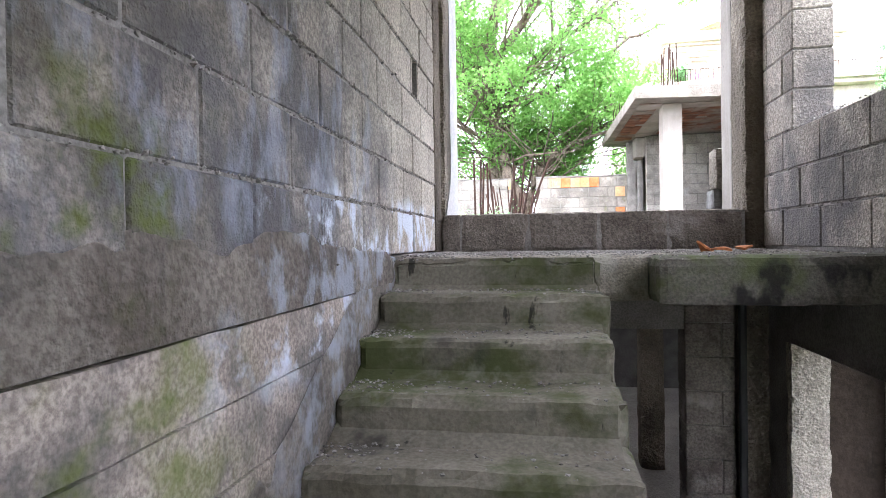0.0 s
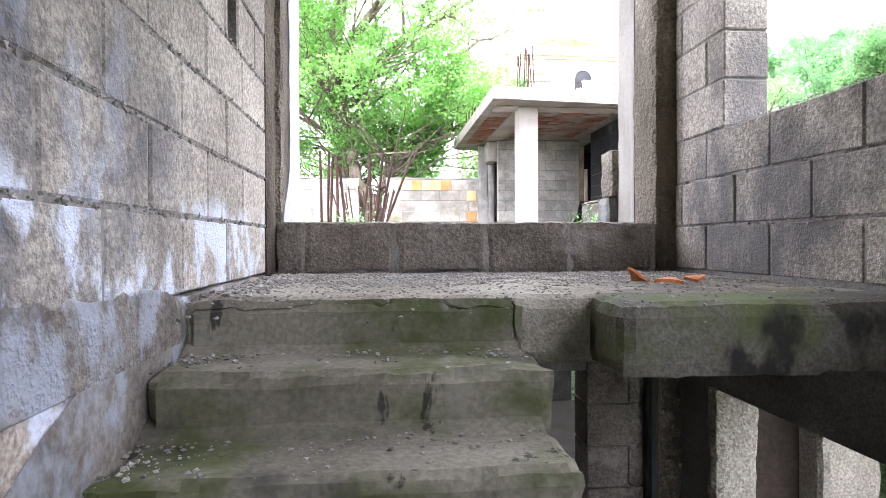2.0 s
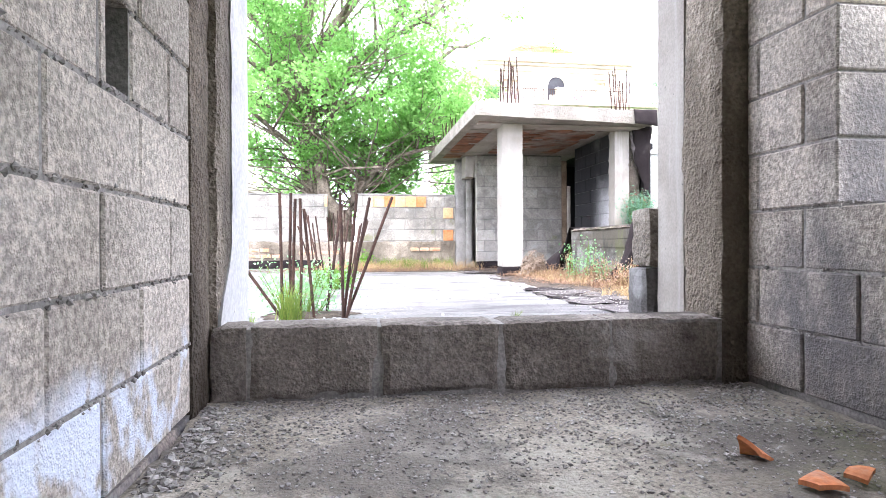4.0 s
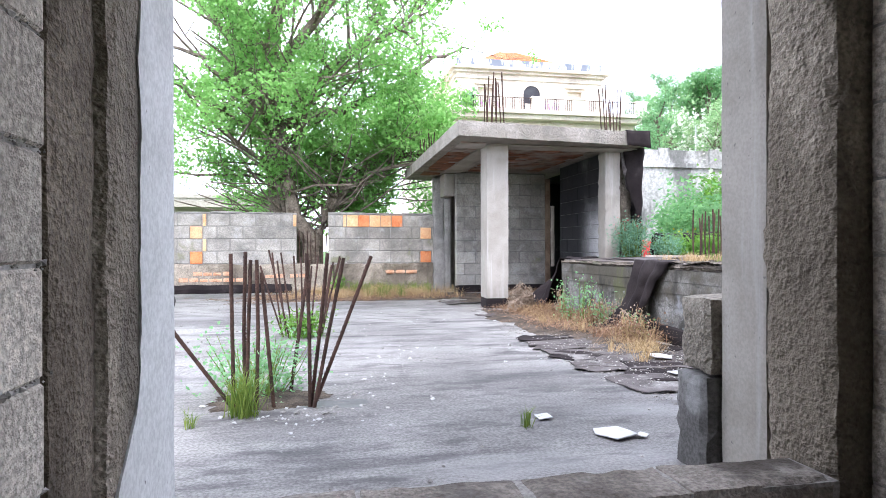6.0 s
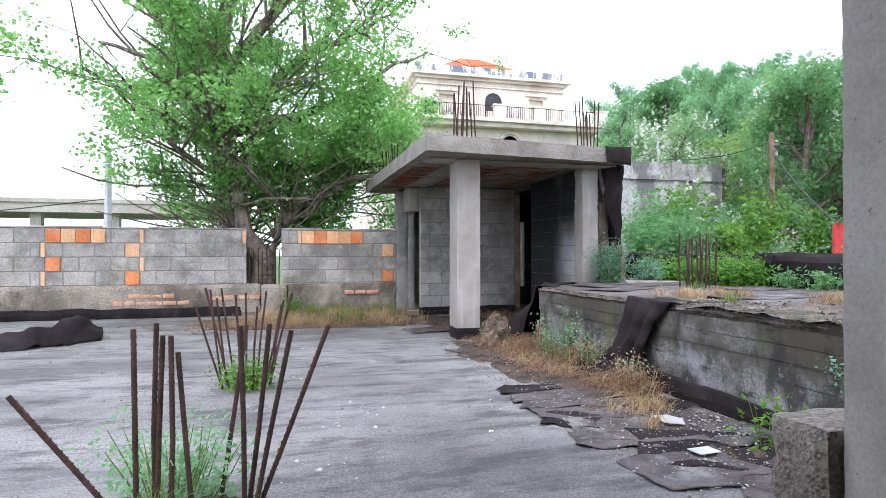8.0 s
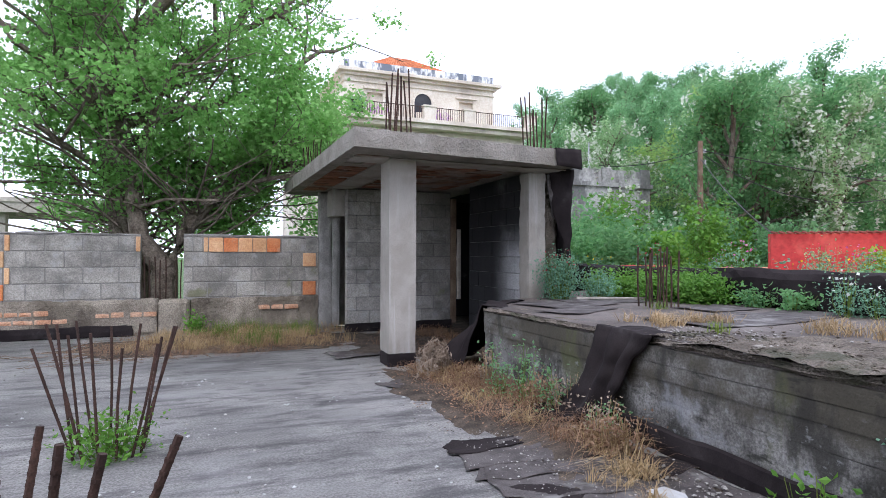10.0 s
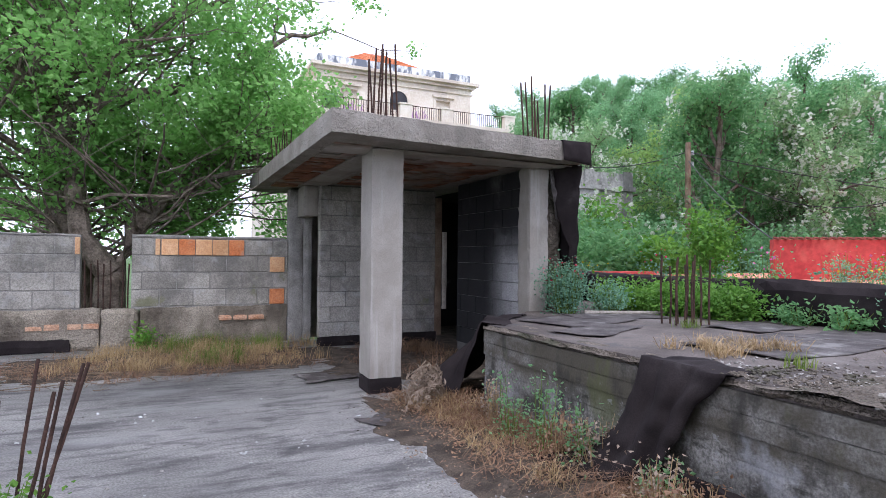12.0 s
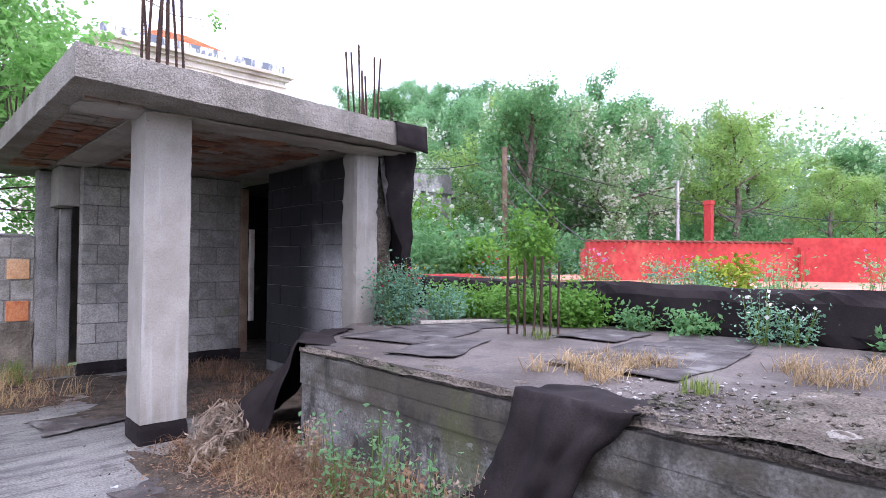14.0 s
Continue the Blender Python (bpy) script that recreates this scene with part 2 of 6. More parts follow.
TERRACE = mk("terrace_screed", (0.305, 0.292, 0.277), (0.422, 0.406, 0.385), 0.8, 60, 0.5, rough=0.85, bump=0.45, bump_scale=60, relief=0.004,
             layers=[((0.10, 0.097, 0.098), 0.62, 0.55, 0.42, 0.70, (0.6, 1.3, 1), {}), ((0.085, 0.082, 0.086), 0.66, 1.7, 0.50, 0.68, (0.5, 1.7, 1), {}), ((0.12, 0.114, 0.115), 0.65, 6.0, 0.50, 0.68, (0.5, 1.5, 1), {}),
                     ((0.47, 0.46, 0.45), 0.5, 1.1, 0.50, 0.72, (0.6, 1.6, 1), {}), ((0.50, 0.49, 0.47), 0.4, 26.0, 0.60, 0.70, ANY, {})])
PLATFORM_TOP = mk("platform_felt", (0.072, 0.060, 0.053), (0.125, 0.106, 0.095), 1.1, 90, 0.5, rough=0.88, bump=0.5, relief=0.005,
                  layers=[((0.20, 0.18, 0.165), 0.5, 1.6, 0.54, 0.68, (1.2, 0.7, 1), {}), ((0.07, 0.068, 0.07), 0.7, 2.2, 0.56, 0.7, ANY, {})])
FELT = mk("bitumen_felt", (0.014, 0.011, 0.0115), (0.026, 0.021, 0.021), 2.0, 120, 0.3, rough=0.95, spec=0.12, bump=0.35, relief=0.003,
          layers=[((0.09, 0.086, 0.083), 0.3, 2.6, 0.6, 0.76, ANY, {})])
FELT_DUSTY = mk("dusty_felt", (0.05, 0.043, 0.041), (0.095, 0.084, 0.08), 5.0, 110, 0.4, rough=0.85, bump=0.5, relief=0.005,
                layers=[((0.26, 0.25, 0.235), 0.6, 3.0, 0.54, 0.7, ANY, {})])
TERRACOTTA = mk("terracotta", (0.52, 0.17, 0.065), (0.62, 0.25, 0.11), 4, 40, 0.3, rough=0.85, bump=0.3, rnd=0.12,
                layers=[((0.45, 0.40, 0.34), 0.35, 5, 0.55, 0.7, ANY, {})])
TERRACOTTA_PALE = mk("pale_terracotta", (0.60, 0.32, 0.16), (0.68, 0.42, 0.24), 4, 40, 0.3, rough=0.85, bump=0.3, rnd=0.1)
SOFFIT = mk("soffit_tile", (0.15, 0.065, 0.038), (0.23, 0.105, 0.062), 3, 40, 0.4, bump=0.4, island=0.3,
            layers=[((0.27, 0.24, 0.21), 0.9, 1.0, 0.46, 0.6, ANY, {}), ((0.05, 0.04, 0.035), 0.7, 1.8, 0.55, 0.7, ANY, {})])
RUST = mk("rusty_steel", (0.034, 0.020, 0.016), (0.066, 0.036, 0.027), 8, 80, 0.4, rough=0.85, bump=0.5, bump_scale=150, relief=0.002)
BARK = mk("bark", (0.085, 0.066, 0.05), (0.19, 0.155, 0.125), 5, 30, 0.5, bump=1.0, bump_scale=22, relief=0.03)
WOOD = mk("old_wood", (0.13, 0.09, 0.062), (0.21, 0.155, 0.11), 3, 60, 0.4, bump=0.4)
PLANK = mk("weathered_plank", (0.28, 0.25, 0.215), (0.38, 0.345, 0.30), 3, 60, 0.4, bump=0.4)
TILE = mk("white_glazed_tile", (0.42, 0.425, 0.42), (0.52, 0.52, 0.51), 5, 30, 0.1, rough=0.3, bump=0.05,
          layers=[((0.35, 0.33, 0.3), 0.6, 9, 0.58, 0.7, ANY, {})])
RUBBLE = mk("rubble", (0.20, 0.188, 0.17), (0.34, 0.325, 0.30), 12, 60, 0.4, island=0.35, bump=0.5)
SOIL = mk("soil_litter", (0.040, 0.031, 0.024), (0.092, 0.072, 0.055), 6, 90, 0.6, bump=1.0, bump_scale=60, relief=0.02)
EARTH = mk("ground_earth", (0.10, 0.095, 0.06), (0.17, 0.15, 0.10), 0.6, 20, 0.5, bump=0.5, relief=0.02, layers=[((0.05, 0.08, 0.02), 0.8, 0.5, 0.45, 0.6, ANY, {})])
HILL = mk("undergrowth", (0.06, 0.11, 0.04), (0.11, 0.17, 0.065), 0.7, 6, 0.6, bump=1.0, bump_scale=4, relief=0.3)
FADED_BRICK = mk("faded_brick", (0.40, 0.20, 0.115), (0.48, 0.31, 0.21), 5, 40, 0.4, bump=0.5)
STUCCO = mk("cream_stucco", (0.64, 0.56, 0.46), (0.72, 0.65, 0.545), 0.5, 12, 0.25, bump=0.2, layers=[((0.36, 0.31, 0.25), 0.6, 0.9, 0.52, 0.70, (1, 1, 0.25), {}), ((0.50, 0.42, 0.35), 0.6, 0.35, 0.5, 0.62, ANY, {})])
ATTIC = mk("stained_attic", (0.70, 0.71, 0.72), (0.78, 0.78, 0.78), 0.8, 12, 0.2, bump=0.2, layers=[((0.10, 0.12, 0.16), 0.9, 1.8, 0.42, 0.56, (1, 1, 0.35), {})])
ROOF = mk("roof_tile", (0.42, 0.13, 0.055), (0.55, 0.20, 0.09), 2, 10, 0.4, bump=0.5, bump_scale=8, relief=0.05, island=0.2)
RETAIN = mk("retaining_masonry", (0.30, 0.295, 0.28), (0.42, 0.415, 0.40), 0.7, 8, 0.4, bump=0.6, bump_scale=12, relief=0.03,
            layers=[((0.10, 0.10, 0.095), 0.8, 0.8, 0.5, 0.62, (1, 1, 0.5), {})])
REDPAINT = mk("red_coating", (0.36, 0.04, 0.038), (0.45, 0.065, 0.055), 0.8, 10, 0.25, rough=0.7, bump=0.2,
              layers=[((0.62, 0.17, 0.12), 0.45, 0.9, 0.55, 0.7, ANY, {}), ((0.16, 0.03, 0.03), 0.6, 1.2, 0.6, 0.7, (1, 1, 0.4), {})])
PINKROOF = mk("faded_red_roof", (0.60, 0.20, 0.13), (0.68, 0.28, 0.19), 0.8, 10, 0.25, rough=0.75, bump=0.2)
BRIDGE = mk("bridge_concrete", (0.33, 0.30, 0.25), (0.42, 0.385, 0.33), 0.5, 8, 0.2)
GALV = mk("galvanised_pole", (0.42, 0.43, 0.44), (0.5, 0.51, 0.52), 2, 20, 0.15, rough=0.5, metal=0.6)
DARKGLASS = mk("dark_void", (0.03, 0.03, 0.035), (0.05, 0.05, 0.055), 2, 20, 0.1, rough=0.4)
GRAFFITI = mk("purple_paint", (0.42, 0.22, 0.45), (0.5, 0.3, 0.55), 2, 20, 0.1)
CABLE = mk("black_cable", (0.03, 0.03, 0.03), (0.05, 0.05, 0.05), 2, 20, 0.1, rough=0.6)
LEAF_POPLAR = leafy("poplar_leaves", (0.20, 0.44, 0.11), (0.36, 0.62, 0.21), 0.72)
# Woodland greens are paled and blued to stand in for distance haze.
LEAF_DARK = leafy("wood_leaves", (0.125, 0.30, 0.115), (0.26, 0.48, 0.20), 0.65)
LEAF_LIGHT = leafy("light_leaves", (0.19, 0.40, 0.18), (0.35, 0.60, 0.30), 0.68)
LEAF_ROBINIA = leafy("robinia_leaves", (0.25, 0.42, 0.19), (0.43, 0.62, 0.31), 0.68)
BLOSSOM = leafy("white_blossom", (0.70, 0.73, 0.60), (0.82, 0.83, 0.76), 0.6)
LEAF_BLUE = leafy("valerian_leaves", (0.13, 0.29, 0.18), (0.24, 0.42, 0.27))
LEAF_BRIGHT = leafy("bramble_leaves", (0.10, 0.25, 0.035), (0.20, 0.40, 0.06), 0.45)
LEAF_YELLOW = leafy("yellow_green_shrub", (0.20, 0.30, 0.02), (0.36, 0.42, 0.04))
STRAW = leafy("straw", (0.30, 0.20, 0.10), (0.56, 0.42, 0.23), 0.25)
WITHERED = leafy("withered_plant", (0.24, 0.18, 0.13), (0.44, 0.35, 0.27), 0.2)
LEAF_GOLD = leafy("yellow_green_leaves", (0.30, 0.48, 0.13), (0.46, 0.64, 0.22), 0.65)
DEADWEED = leafy("dead_weeds", (0.16, 0.085, 0.05), (0.38, 0.235, 0.14), 0.2)
GREENGRASS = leafy("green_grass", (0.10, 0.18, 0.03), (0.24, 0.30, 0.06))
PETAL_RED = leafy("red_petals", (0.52, 0.02, 0.05), (0.65, 0.06, 0.12), 0.3)
PETAL_PINK = leafy("pink_petals", (0.6, 0.10, 0.32), (0.7, 0.2, 0.42), 0.3)
PETAL_WHITE = leafy("white_petals", (0.75, 0.75, 0.7), (0.8, 0.8, 0.76), 0.3)
PETAL_YELLOW = leafy("yellow_petals", (0.75, 0.55, 0.02), (0.8, 0.62, 0.04), 0.3)


# ---------------------------------------------------------------- mesh helpers
def link_mesh(name, me, mat, parent=None, label=""):
    ob = new(name, me)
    if not me.materials:
        me.materials.append(mat)
    ob.parent = parent
    if label:
        ob["label"] = label
    return ob


def part(name, bm, mat, parent=None, label="", smooth=False):
    me = bpy.data.meshes.new(name)
    bmesh.ops.recalc_face_normals(bm, faces=bm.faces)
    bm.to_mesh(me)
    bm.free()
    if smooth:
        me.shade_smooth()
    return link_mesh(name, me, mat, parent, label)


def thing(name, label, category, group="", kind="", at=(0, 0, 0)):
    e = new(name)
    e.location = at
    return tagged(e, label, category, group, kind)


def box(bm, x0, x1, y0, y1, z0, z1, bevel=0.0):
    r = bmesh.ops.create_cube(bm, size=1, matrix=Matrix.LocRotScale(((x0 + x1) / 2, (y0 + y1) / 2, (z0 + z1) / 2), None, (x1 - x0, y1 - y0, z1 - z0)))
    if bevel:
        es = list({e for v in r["verts"] for e in v.link_edges})
        bmesh.ops.bevel(bm, geom=es, offset=bevel, segments=1, affect="EDGES")
    return bm


def boxes(*bs, bevel=0.0):
    bm = bmesh.new()
    for b in bs:
        box(bm, *b, bevel=bevel)
    return bm


def prism(bm, pts, z0, z1):
    lo = [bm.verts.new((x, y, z0)) for x, y in pts]
    hi = [bm.verts.new((x, y, z1)) for x, y in pts]
    bm.faces.new(lo[::-1])
    bm.faces.new(hi)
    for i in range(len(pts)):
        j = (i + 1) % len(pts)
        bm.faces.new((lo[i], lo[j], hi[j], hi[i]))
    return bm


def worn(bm, x0, x1, y0, y1, z0, z1, seg=0.07, amp=0.004, chip=0.012, freq=5.0):
    """A box of cast concrete with an uneven face and chipped edges."""
    d = (x1 - x0, y1 - y0, z1 - z0)
    n = [max(2, min(90, round(v / seg))) for v in d]
    ids = {}

    def vert(i, j, k):
        key = (i, j, k)
        if key not in ids:
            p = Vector((x0 + d[0] * i / n[0], y0 + d[1] * j / n[1], z0 + d[2] * k / n[2]))
            q = p + amp * noise.noise_vector(p * freq)
            ends = [(c == 0) - (c == n[a]) for a, c in enumerate(key)]
            if sum(abs(e) for e in ends) >= 2:
                w = chip * (0.25 + 1.6 * abs(noise.noise(p * 9.0)) + 1.2 * max(0, noise.noise(p * 2.3)))
                for a in range(3):
                    q[a] += w * ends[a]
            ids[key] = bm.verts.new(q)
        return ids[key]

    for a in range(3):
        u, v = [c for c in range(3) if c != a]
        for side in (0, n[a]):
            for i in range(n[u]):
                for j in range(n[v]):
                    f = []
                    for di, dj in ((0, 0), (1, 0), (1, 1), (0, 1)):
                        k = [0, 0, 0]
                        k[a], k[u], k[v] = side, i + di, j + dj
                        f.append(vert(*k))
                    bm.faces.new(f)
    return bm


def tube(bm, pts, radii, sides=7):
    rings = []
    for i, p in enumerate(pts):
        p = Vector(p)
        d = (Vector(pts[min(i + 1, len(pts) - 1)]) - Vector(pts[max(i - 1, 0)])).normalized()
        u = d.cross(Vector((0.31, 0.17, 0.93)) if abs(d.z) < 0.9 else Vector((1, 0.1, 0))).normalized()
        w = d.cross(u)
        rings.append([bm.verts.new(p + radii[i] * (math.cos(a) * u + math.sin(a) * w)) for a in [2 * math.pi * k / sides for k in range(sides)]])
    for a, b in zip(rings, rings[1:]):
        for k in range(sides):
            bm.faces.new((a[k], a[(k + 1) % sides], b[(k + 1) % sides], b[k]))
    bm.faces.new(rings[0][::-1])
    bm.faces.new(rings[-1])
    return bm


block_cache = {}


def block_mesh(a, b, c, mat):
    key = (round(a, 2), round(b, 2), round(c, 2), mat.name)
    if key not in block_cache:
        bm = box(bmesh.new(), -a / 2, a / 2, -b / 2, b / 2, -c / 2, c / 2, bevel=0.007)
        me = bpy.data.meshes.new("block")
        bmesh.ops.recalc_face_normals(bm, faces=bm.faces)
        bm.to_mesh(me)
        bm.free()
        me.materials.append(mat)
        block_cache[key] = me
    return block_cache[key]


def block_wall(parent, axis, lo, hi, u0, u1, z0, z1, course, length, off, mat, holes=(), special=None, name="block", gap=0.010):
    """Lays blocks in half bond between two faces of a wall that runs along y (axis x) or x (axis y)."""
    rnd = random.Random(round(1000 * (lo + u0 + z0)))
    row, z = 0, z0
    while z < z1 - 0.03:
        zt = min(z + course, z1)
        u = u0 - ((off + 0.5 * (row % 2)) % 1.0) * length
        while u < u1 - 0.02:
            spans = [(max(u, u0), min(u + length, u1))]
            for h0, h1, hz0, hz1 in holes:
                if zt > hz0 + 0.04 and z < hz1 - 0.04:
                    cut = []
                    for a, b in spans:
                        if b <= h0 or a >= h1:
                            cut.append((a, b))
                        else:
                            cut += [(a, h0)] * (h0 > a) + [(h1, b)] * (b > h1)
                    spans = cut
            for a, b in spans:
                if b - a < 0.035:
                    continue
                m2 = special(row, (a + b) / 2) if special else None
                g = gap
                size = (hi - lo, b - a - g, zt - z - g) if axis == "x" else (b - a - g, hi - lo, zt - z - g)
                ob = link_mesh(name, block_mesh(*size, m2 or mat), mat, parent)
                j = rnd.uniform(-0.004, 0.004)
                mid, w = (lo + hi) / 2 + j, (a + b) / 2
                ob.location = (mid, w, (z + zt) / 2) if axis == "x" else (w, mid, (z + zt) / 2)
                ob.rotation_euler = (rnd.uniform(-0.004, 0.004), rnd.uniform(-0.004, 0.004), rnd.uniform(-0.004, 0.004))
            u += length
        z, row = zt, row + 1


def cards(name, cs, size, mat, parent=None, kind="", aspect=0.6, up=0.8, seed=1, label=""):
    """Many small leaves, each a folded lozenge, at the centres cs."""
    rs = np.random.RandomState(seed)
    n = len(cs)
    cs = np.asarray(cs, float)
    face = rs.normal(size=(n, 3)) * 0.62 + np.array([0, 0, up])
    d = np.cross(face, rs.normal(size=(n, 3)))
    d /= np.linalg.norm(d, axis=1)[:, None] + 1e-9
    e = np.cross(d, face)
    e /= np.linalg.norm(e, axis=1)[:, None] + 1e-9
    s = (size * (0.6 + 0.8 * rs.rand(n)))[:, None]
    f = np.cross(d, e) * s * 0.12
    vs = np.stack([cs - d * s / 2, cs + e * s * aspect / 2 + f, cs + d * s / 2, cs - e * s * aspect / 2 + f], 1).reshape(-1, 3)
    me = bpy.data.meshes.new(name)
    idx = np.arange(4 * n).reshape(-1, 4)
    tri = np.concatenate([idx[:, [0, 1, 2]], idx[:, [0, 2, 3]]])
    me.from_pydata(vs.tolist(), [], tri.tolist())
    ob = link_mesh(name, me, mat, parent, label)
    if kind:
        ob["kind"] = kind
    return ob


def blades(name, roots, height, mat, parent=None, width=0.006, lean=0.5, seed=2, droop=0.3):
    """Grass: bent blades of two segments."""
    rs = np.random.RandomState(seed)
    roots = np.asarray(roots, float)
    n = len(roots)
    h = height * (0.45 + 0.75 * rs.rand(n))
    a = rs.rand(n) * 2 * np.pi
    l = lean * rs.rand(n)
    dr = np.stack([np.cos(a), np.sin(a), np.zeros(n)], 1)
    side = np.stack([-np.sin(a + 0.7), np.cos(a + 0.7), np.zeros(n)], 1) * width / 2
    z = np.array([0, 0, 1.0])
    m = roots + dr * (l * h * 0.4)[:, None] + z * (h * 0.6)[:, None]
    t = roots + dr * (l * h * (1 + droop))[:, None] + z * (h * (1 - droop * l))[:, None]
    vs = np.stack([roots - side, roots + side, m + side * 0.8, m - side * 0.8, t], 1).reshape(-1, 3)
    i = 5 * np.arange(n)[:, None]
    fs = np.concatenate([i + [0, 1, 2], i + [0, 2, 3], i + [3, 2, 4]])
    me = bpy.data.meshes.new(name)
    me.from_pydata(vs.tolist(), [], fs.tolist())
    return link_mesh(name, me, mat, parent)


def stones(name, pts, s0, s1, mat, label, category="rubble", seed=3, flat=0.55):
    """Loose grit and stones as one heap of small broken lumps."""
    rnd = random.Random(seed)
    vs, fs = [], []
    for p in pts:
        s = s0 + (s1 - s0) * rnd.random() ** 3
        b = len(vs)
        m = Euler((rnd.uniform(0, 6), rnd.uniform(0, 6), rnd.uniform(0, 6))).to_matrix()
        for v in ((1, 0, 0), (-1, 0, 0), (0, 1, 0), (0, -1, 0), (0, 0, 1), (0, 0, -1)):
            q = m @ (Vector(v) * s * rnd.uniform(0.6, 1.1))
            vs.append((p[0] + q.x, p[1] + q.y, p[2] + q.z * flat + s * 0.25))
        fs += [(b + i, b + j, b + k) for i, j, k in ((0, 2, 4), (2, 1, 4), (1, 3, 4), (3, 0, 4), (2, 0, 5), (1, 2, 5), (3, 1, 5), (0, 3, 5))]
    me = bpy.data.meshes.new(name)
    me.from_pydata(vs, [], fs)
    return tagged(link_mesh(name, me, mat), label, category, kind="stuff")


# ---------------------------------------------------------------- stairwell
TZ, LZ, PZ = 1.525, 1.46, 2.36      # terrace, landing, platform

wall_west = part("wall_west", boxes((-1.0, -0.764, -3.2, 3.525, 1.50, 4.4), (-1.0, -0.764, 3.675, 4.24, 1.50, 4.4), (-1.0, -0.764, 3.525, 3.675, 1.50, 2.51), (-1.0, -0.764, 3.525, 3.675, 2.77, 4.4), (-1.0, -0.955, 3.525, 3.675, 2.51, 2.77)), MORTAR)
tagged(wall_west, "bare pumice block wall of the stairwell, stained and mossy low down", "wall", kind="structure")
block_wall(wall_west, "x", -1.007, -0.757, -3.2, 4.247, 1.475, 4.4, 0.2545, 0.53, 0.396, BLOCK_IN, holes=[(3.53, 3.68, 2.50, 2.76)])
SKIM = mk("cement_skim", (0.245, 0.216, 0.184), (0.35, 0.315, 0.27), 2.4, 45, 0.45, bump=0.7, bump_scale=50, relief=0.006, pits=70,
          layers=[((0.10, 0.098, 0.10), 0.75, 1.7, 0.46, 0.64, (1, 1, 0.8), {1: (-9, -8.5, 1.3, 2.2)}), ((0.12, 0.11, 0.108), 0.6, 5.0, 0.52, 0.66, (1, 1, 0.35), {}), ((0.13, 0.105, 0.085), 0.6, 3.0, 0.5, 0.65, (1, 1, 0.35), {}),
                  ((0.60, 0.65, 0.74), 0.8, 6.5, 0.48, 0.63, (1, 0.8, 0.6), {1: (0.9, 1.5, 5, 6)}), ((0.13, 0.15, 0.04), 0.6, 3.4, 0.48, 0.66, ANY, {1: (-3, -2, 0.7, 1.2)})])
SKIRT = mk("stair_smear", (0.26, 0.235, 0.20), (0.37, 0.335, 0.29), 2.6, 50, 0.4, bump=0.6, bump_scale=50, relief=0.006,
           layers=[((0.13, 0.12, 0.11), 0.7, 4.0, 0.48, 0.64, (1, 0.7, 0.6), {}), ((0.60, 0.65, 0.74), 0.8, 6.0, 0.48, 0.64, (1, 0.8, 0.6), {1: (1.2, 1.8, 5, 6)})])
low_band = part("low_wall", worn(bmesh.new(), -1.0, -0.7575, -3.2, 2.95, 1.325, 1.47, 0.06, 0.004, 0.004), BOARDS)
bm = bmesh.new()
ny, cols = 150, []
for j in range(ny + 1):
    y = -3.2 + 6.3 * j / ny
    top = 1.58 - 0.12 * max(0, (y - 1.4) / 1.7) + 0.08 * noise.noise(Vector((y * 2.1, 0, 2))) + 0.03 * noise.noise(Vector((y * 13, 0, 7)))
    top = max(top, 1.40)
    cols.append([bm.verts.new((-0.7485 + 0.004 * noise.noise(Vector((y * 4, k, 3))) - (0.0, 0.0, 0.001, 0.003, 0.009)[k], y, 1.328 + (top - 1.328) * k / 4)) for k in range(5)])
for j in range(ny):
    for k in range(4):
        bm.faces.new((cols[j][k], cols[j + 1][k], cols[j + 1][k + 1], cols[j][k + 1]))
bmesh.ops.solidify(bm, geom=bm.faces[:], thickness=0.03)
part("skim", bm, SKIM, low_band, "ragged skim of cement with blue-white efflorescence")
part("band_end", worn(bmesh.new(), -1.0, -0.754, 2.95, 4.245, 1.30, 1.478, 0.06, 0.008, 0.012), BOARDS, low_band)
tagged(low_band, "cast concrete band under the blocks with drips and efflorescence", "wall", kind="structure")
bm = bmesh.new()
z = -1.4
for zt in (0.16, 0.40, 0.66, 0.90, 1.12, 1.322):
    worn(bm, -1.0, -0.757 + 0.003 * math.sin(zt * 9), -3.2, 4.4, z, zt - 0.001, 0.09, 0.004, 0.004)
    z = zt
board_wall = part("base_wall", bm, BOARDS)
tagged(board_wall, "board-marked concrete wall beside the steps with green moss", "wall", kind="structure")

# the flight of steps
bm = bmesh.new()
cols = []
for j in range(91):
    y = 0.2 + 2.75 * j / 90
    zl = 1.452 - 0.51 * (2.93 - y)
    top = min(zl + 0.20 + 0.045 * noise.noise(Vector((y * 3.5, 2, 0))) + 0.015 * noise.noise(Vector((y * 15, 5, 0))), 1.46)
    cols.append([bm.verts.new((-0.7515 + 0.003 * noise.noise(Vector((y * 5, k, 9))) - (0.005 if k == 4 else 0), y, zl - 0.22 + (top - zl + 0.22) * k / 4)) for k in range(5)])
for j in range(90):
    for k in range(4):
        bm.faces.new((cols[j][k], cols[j + 1][k], cols[j + 1][k + 1], cols[j][k + 1]))
bmesh.ops.solidify(bm, geom=bm.faces[:], thickness=0.012)
part("stair_skirting", bm, SKIRT, board_wall, "smear of cement with efflorescence along the slope of the steps")
stair = thing("staircase", "mossy cast concrete flight of steps with chipped edges", "stairs", kind="structure")
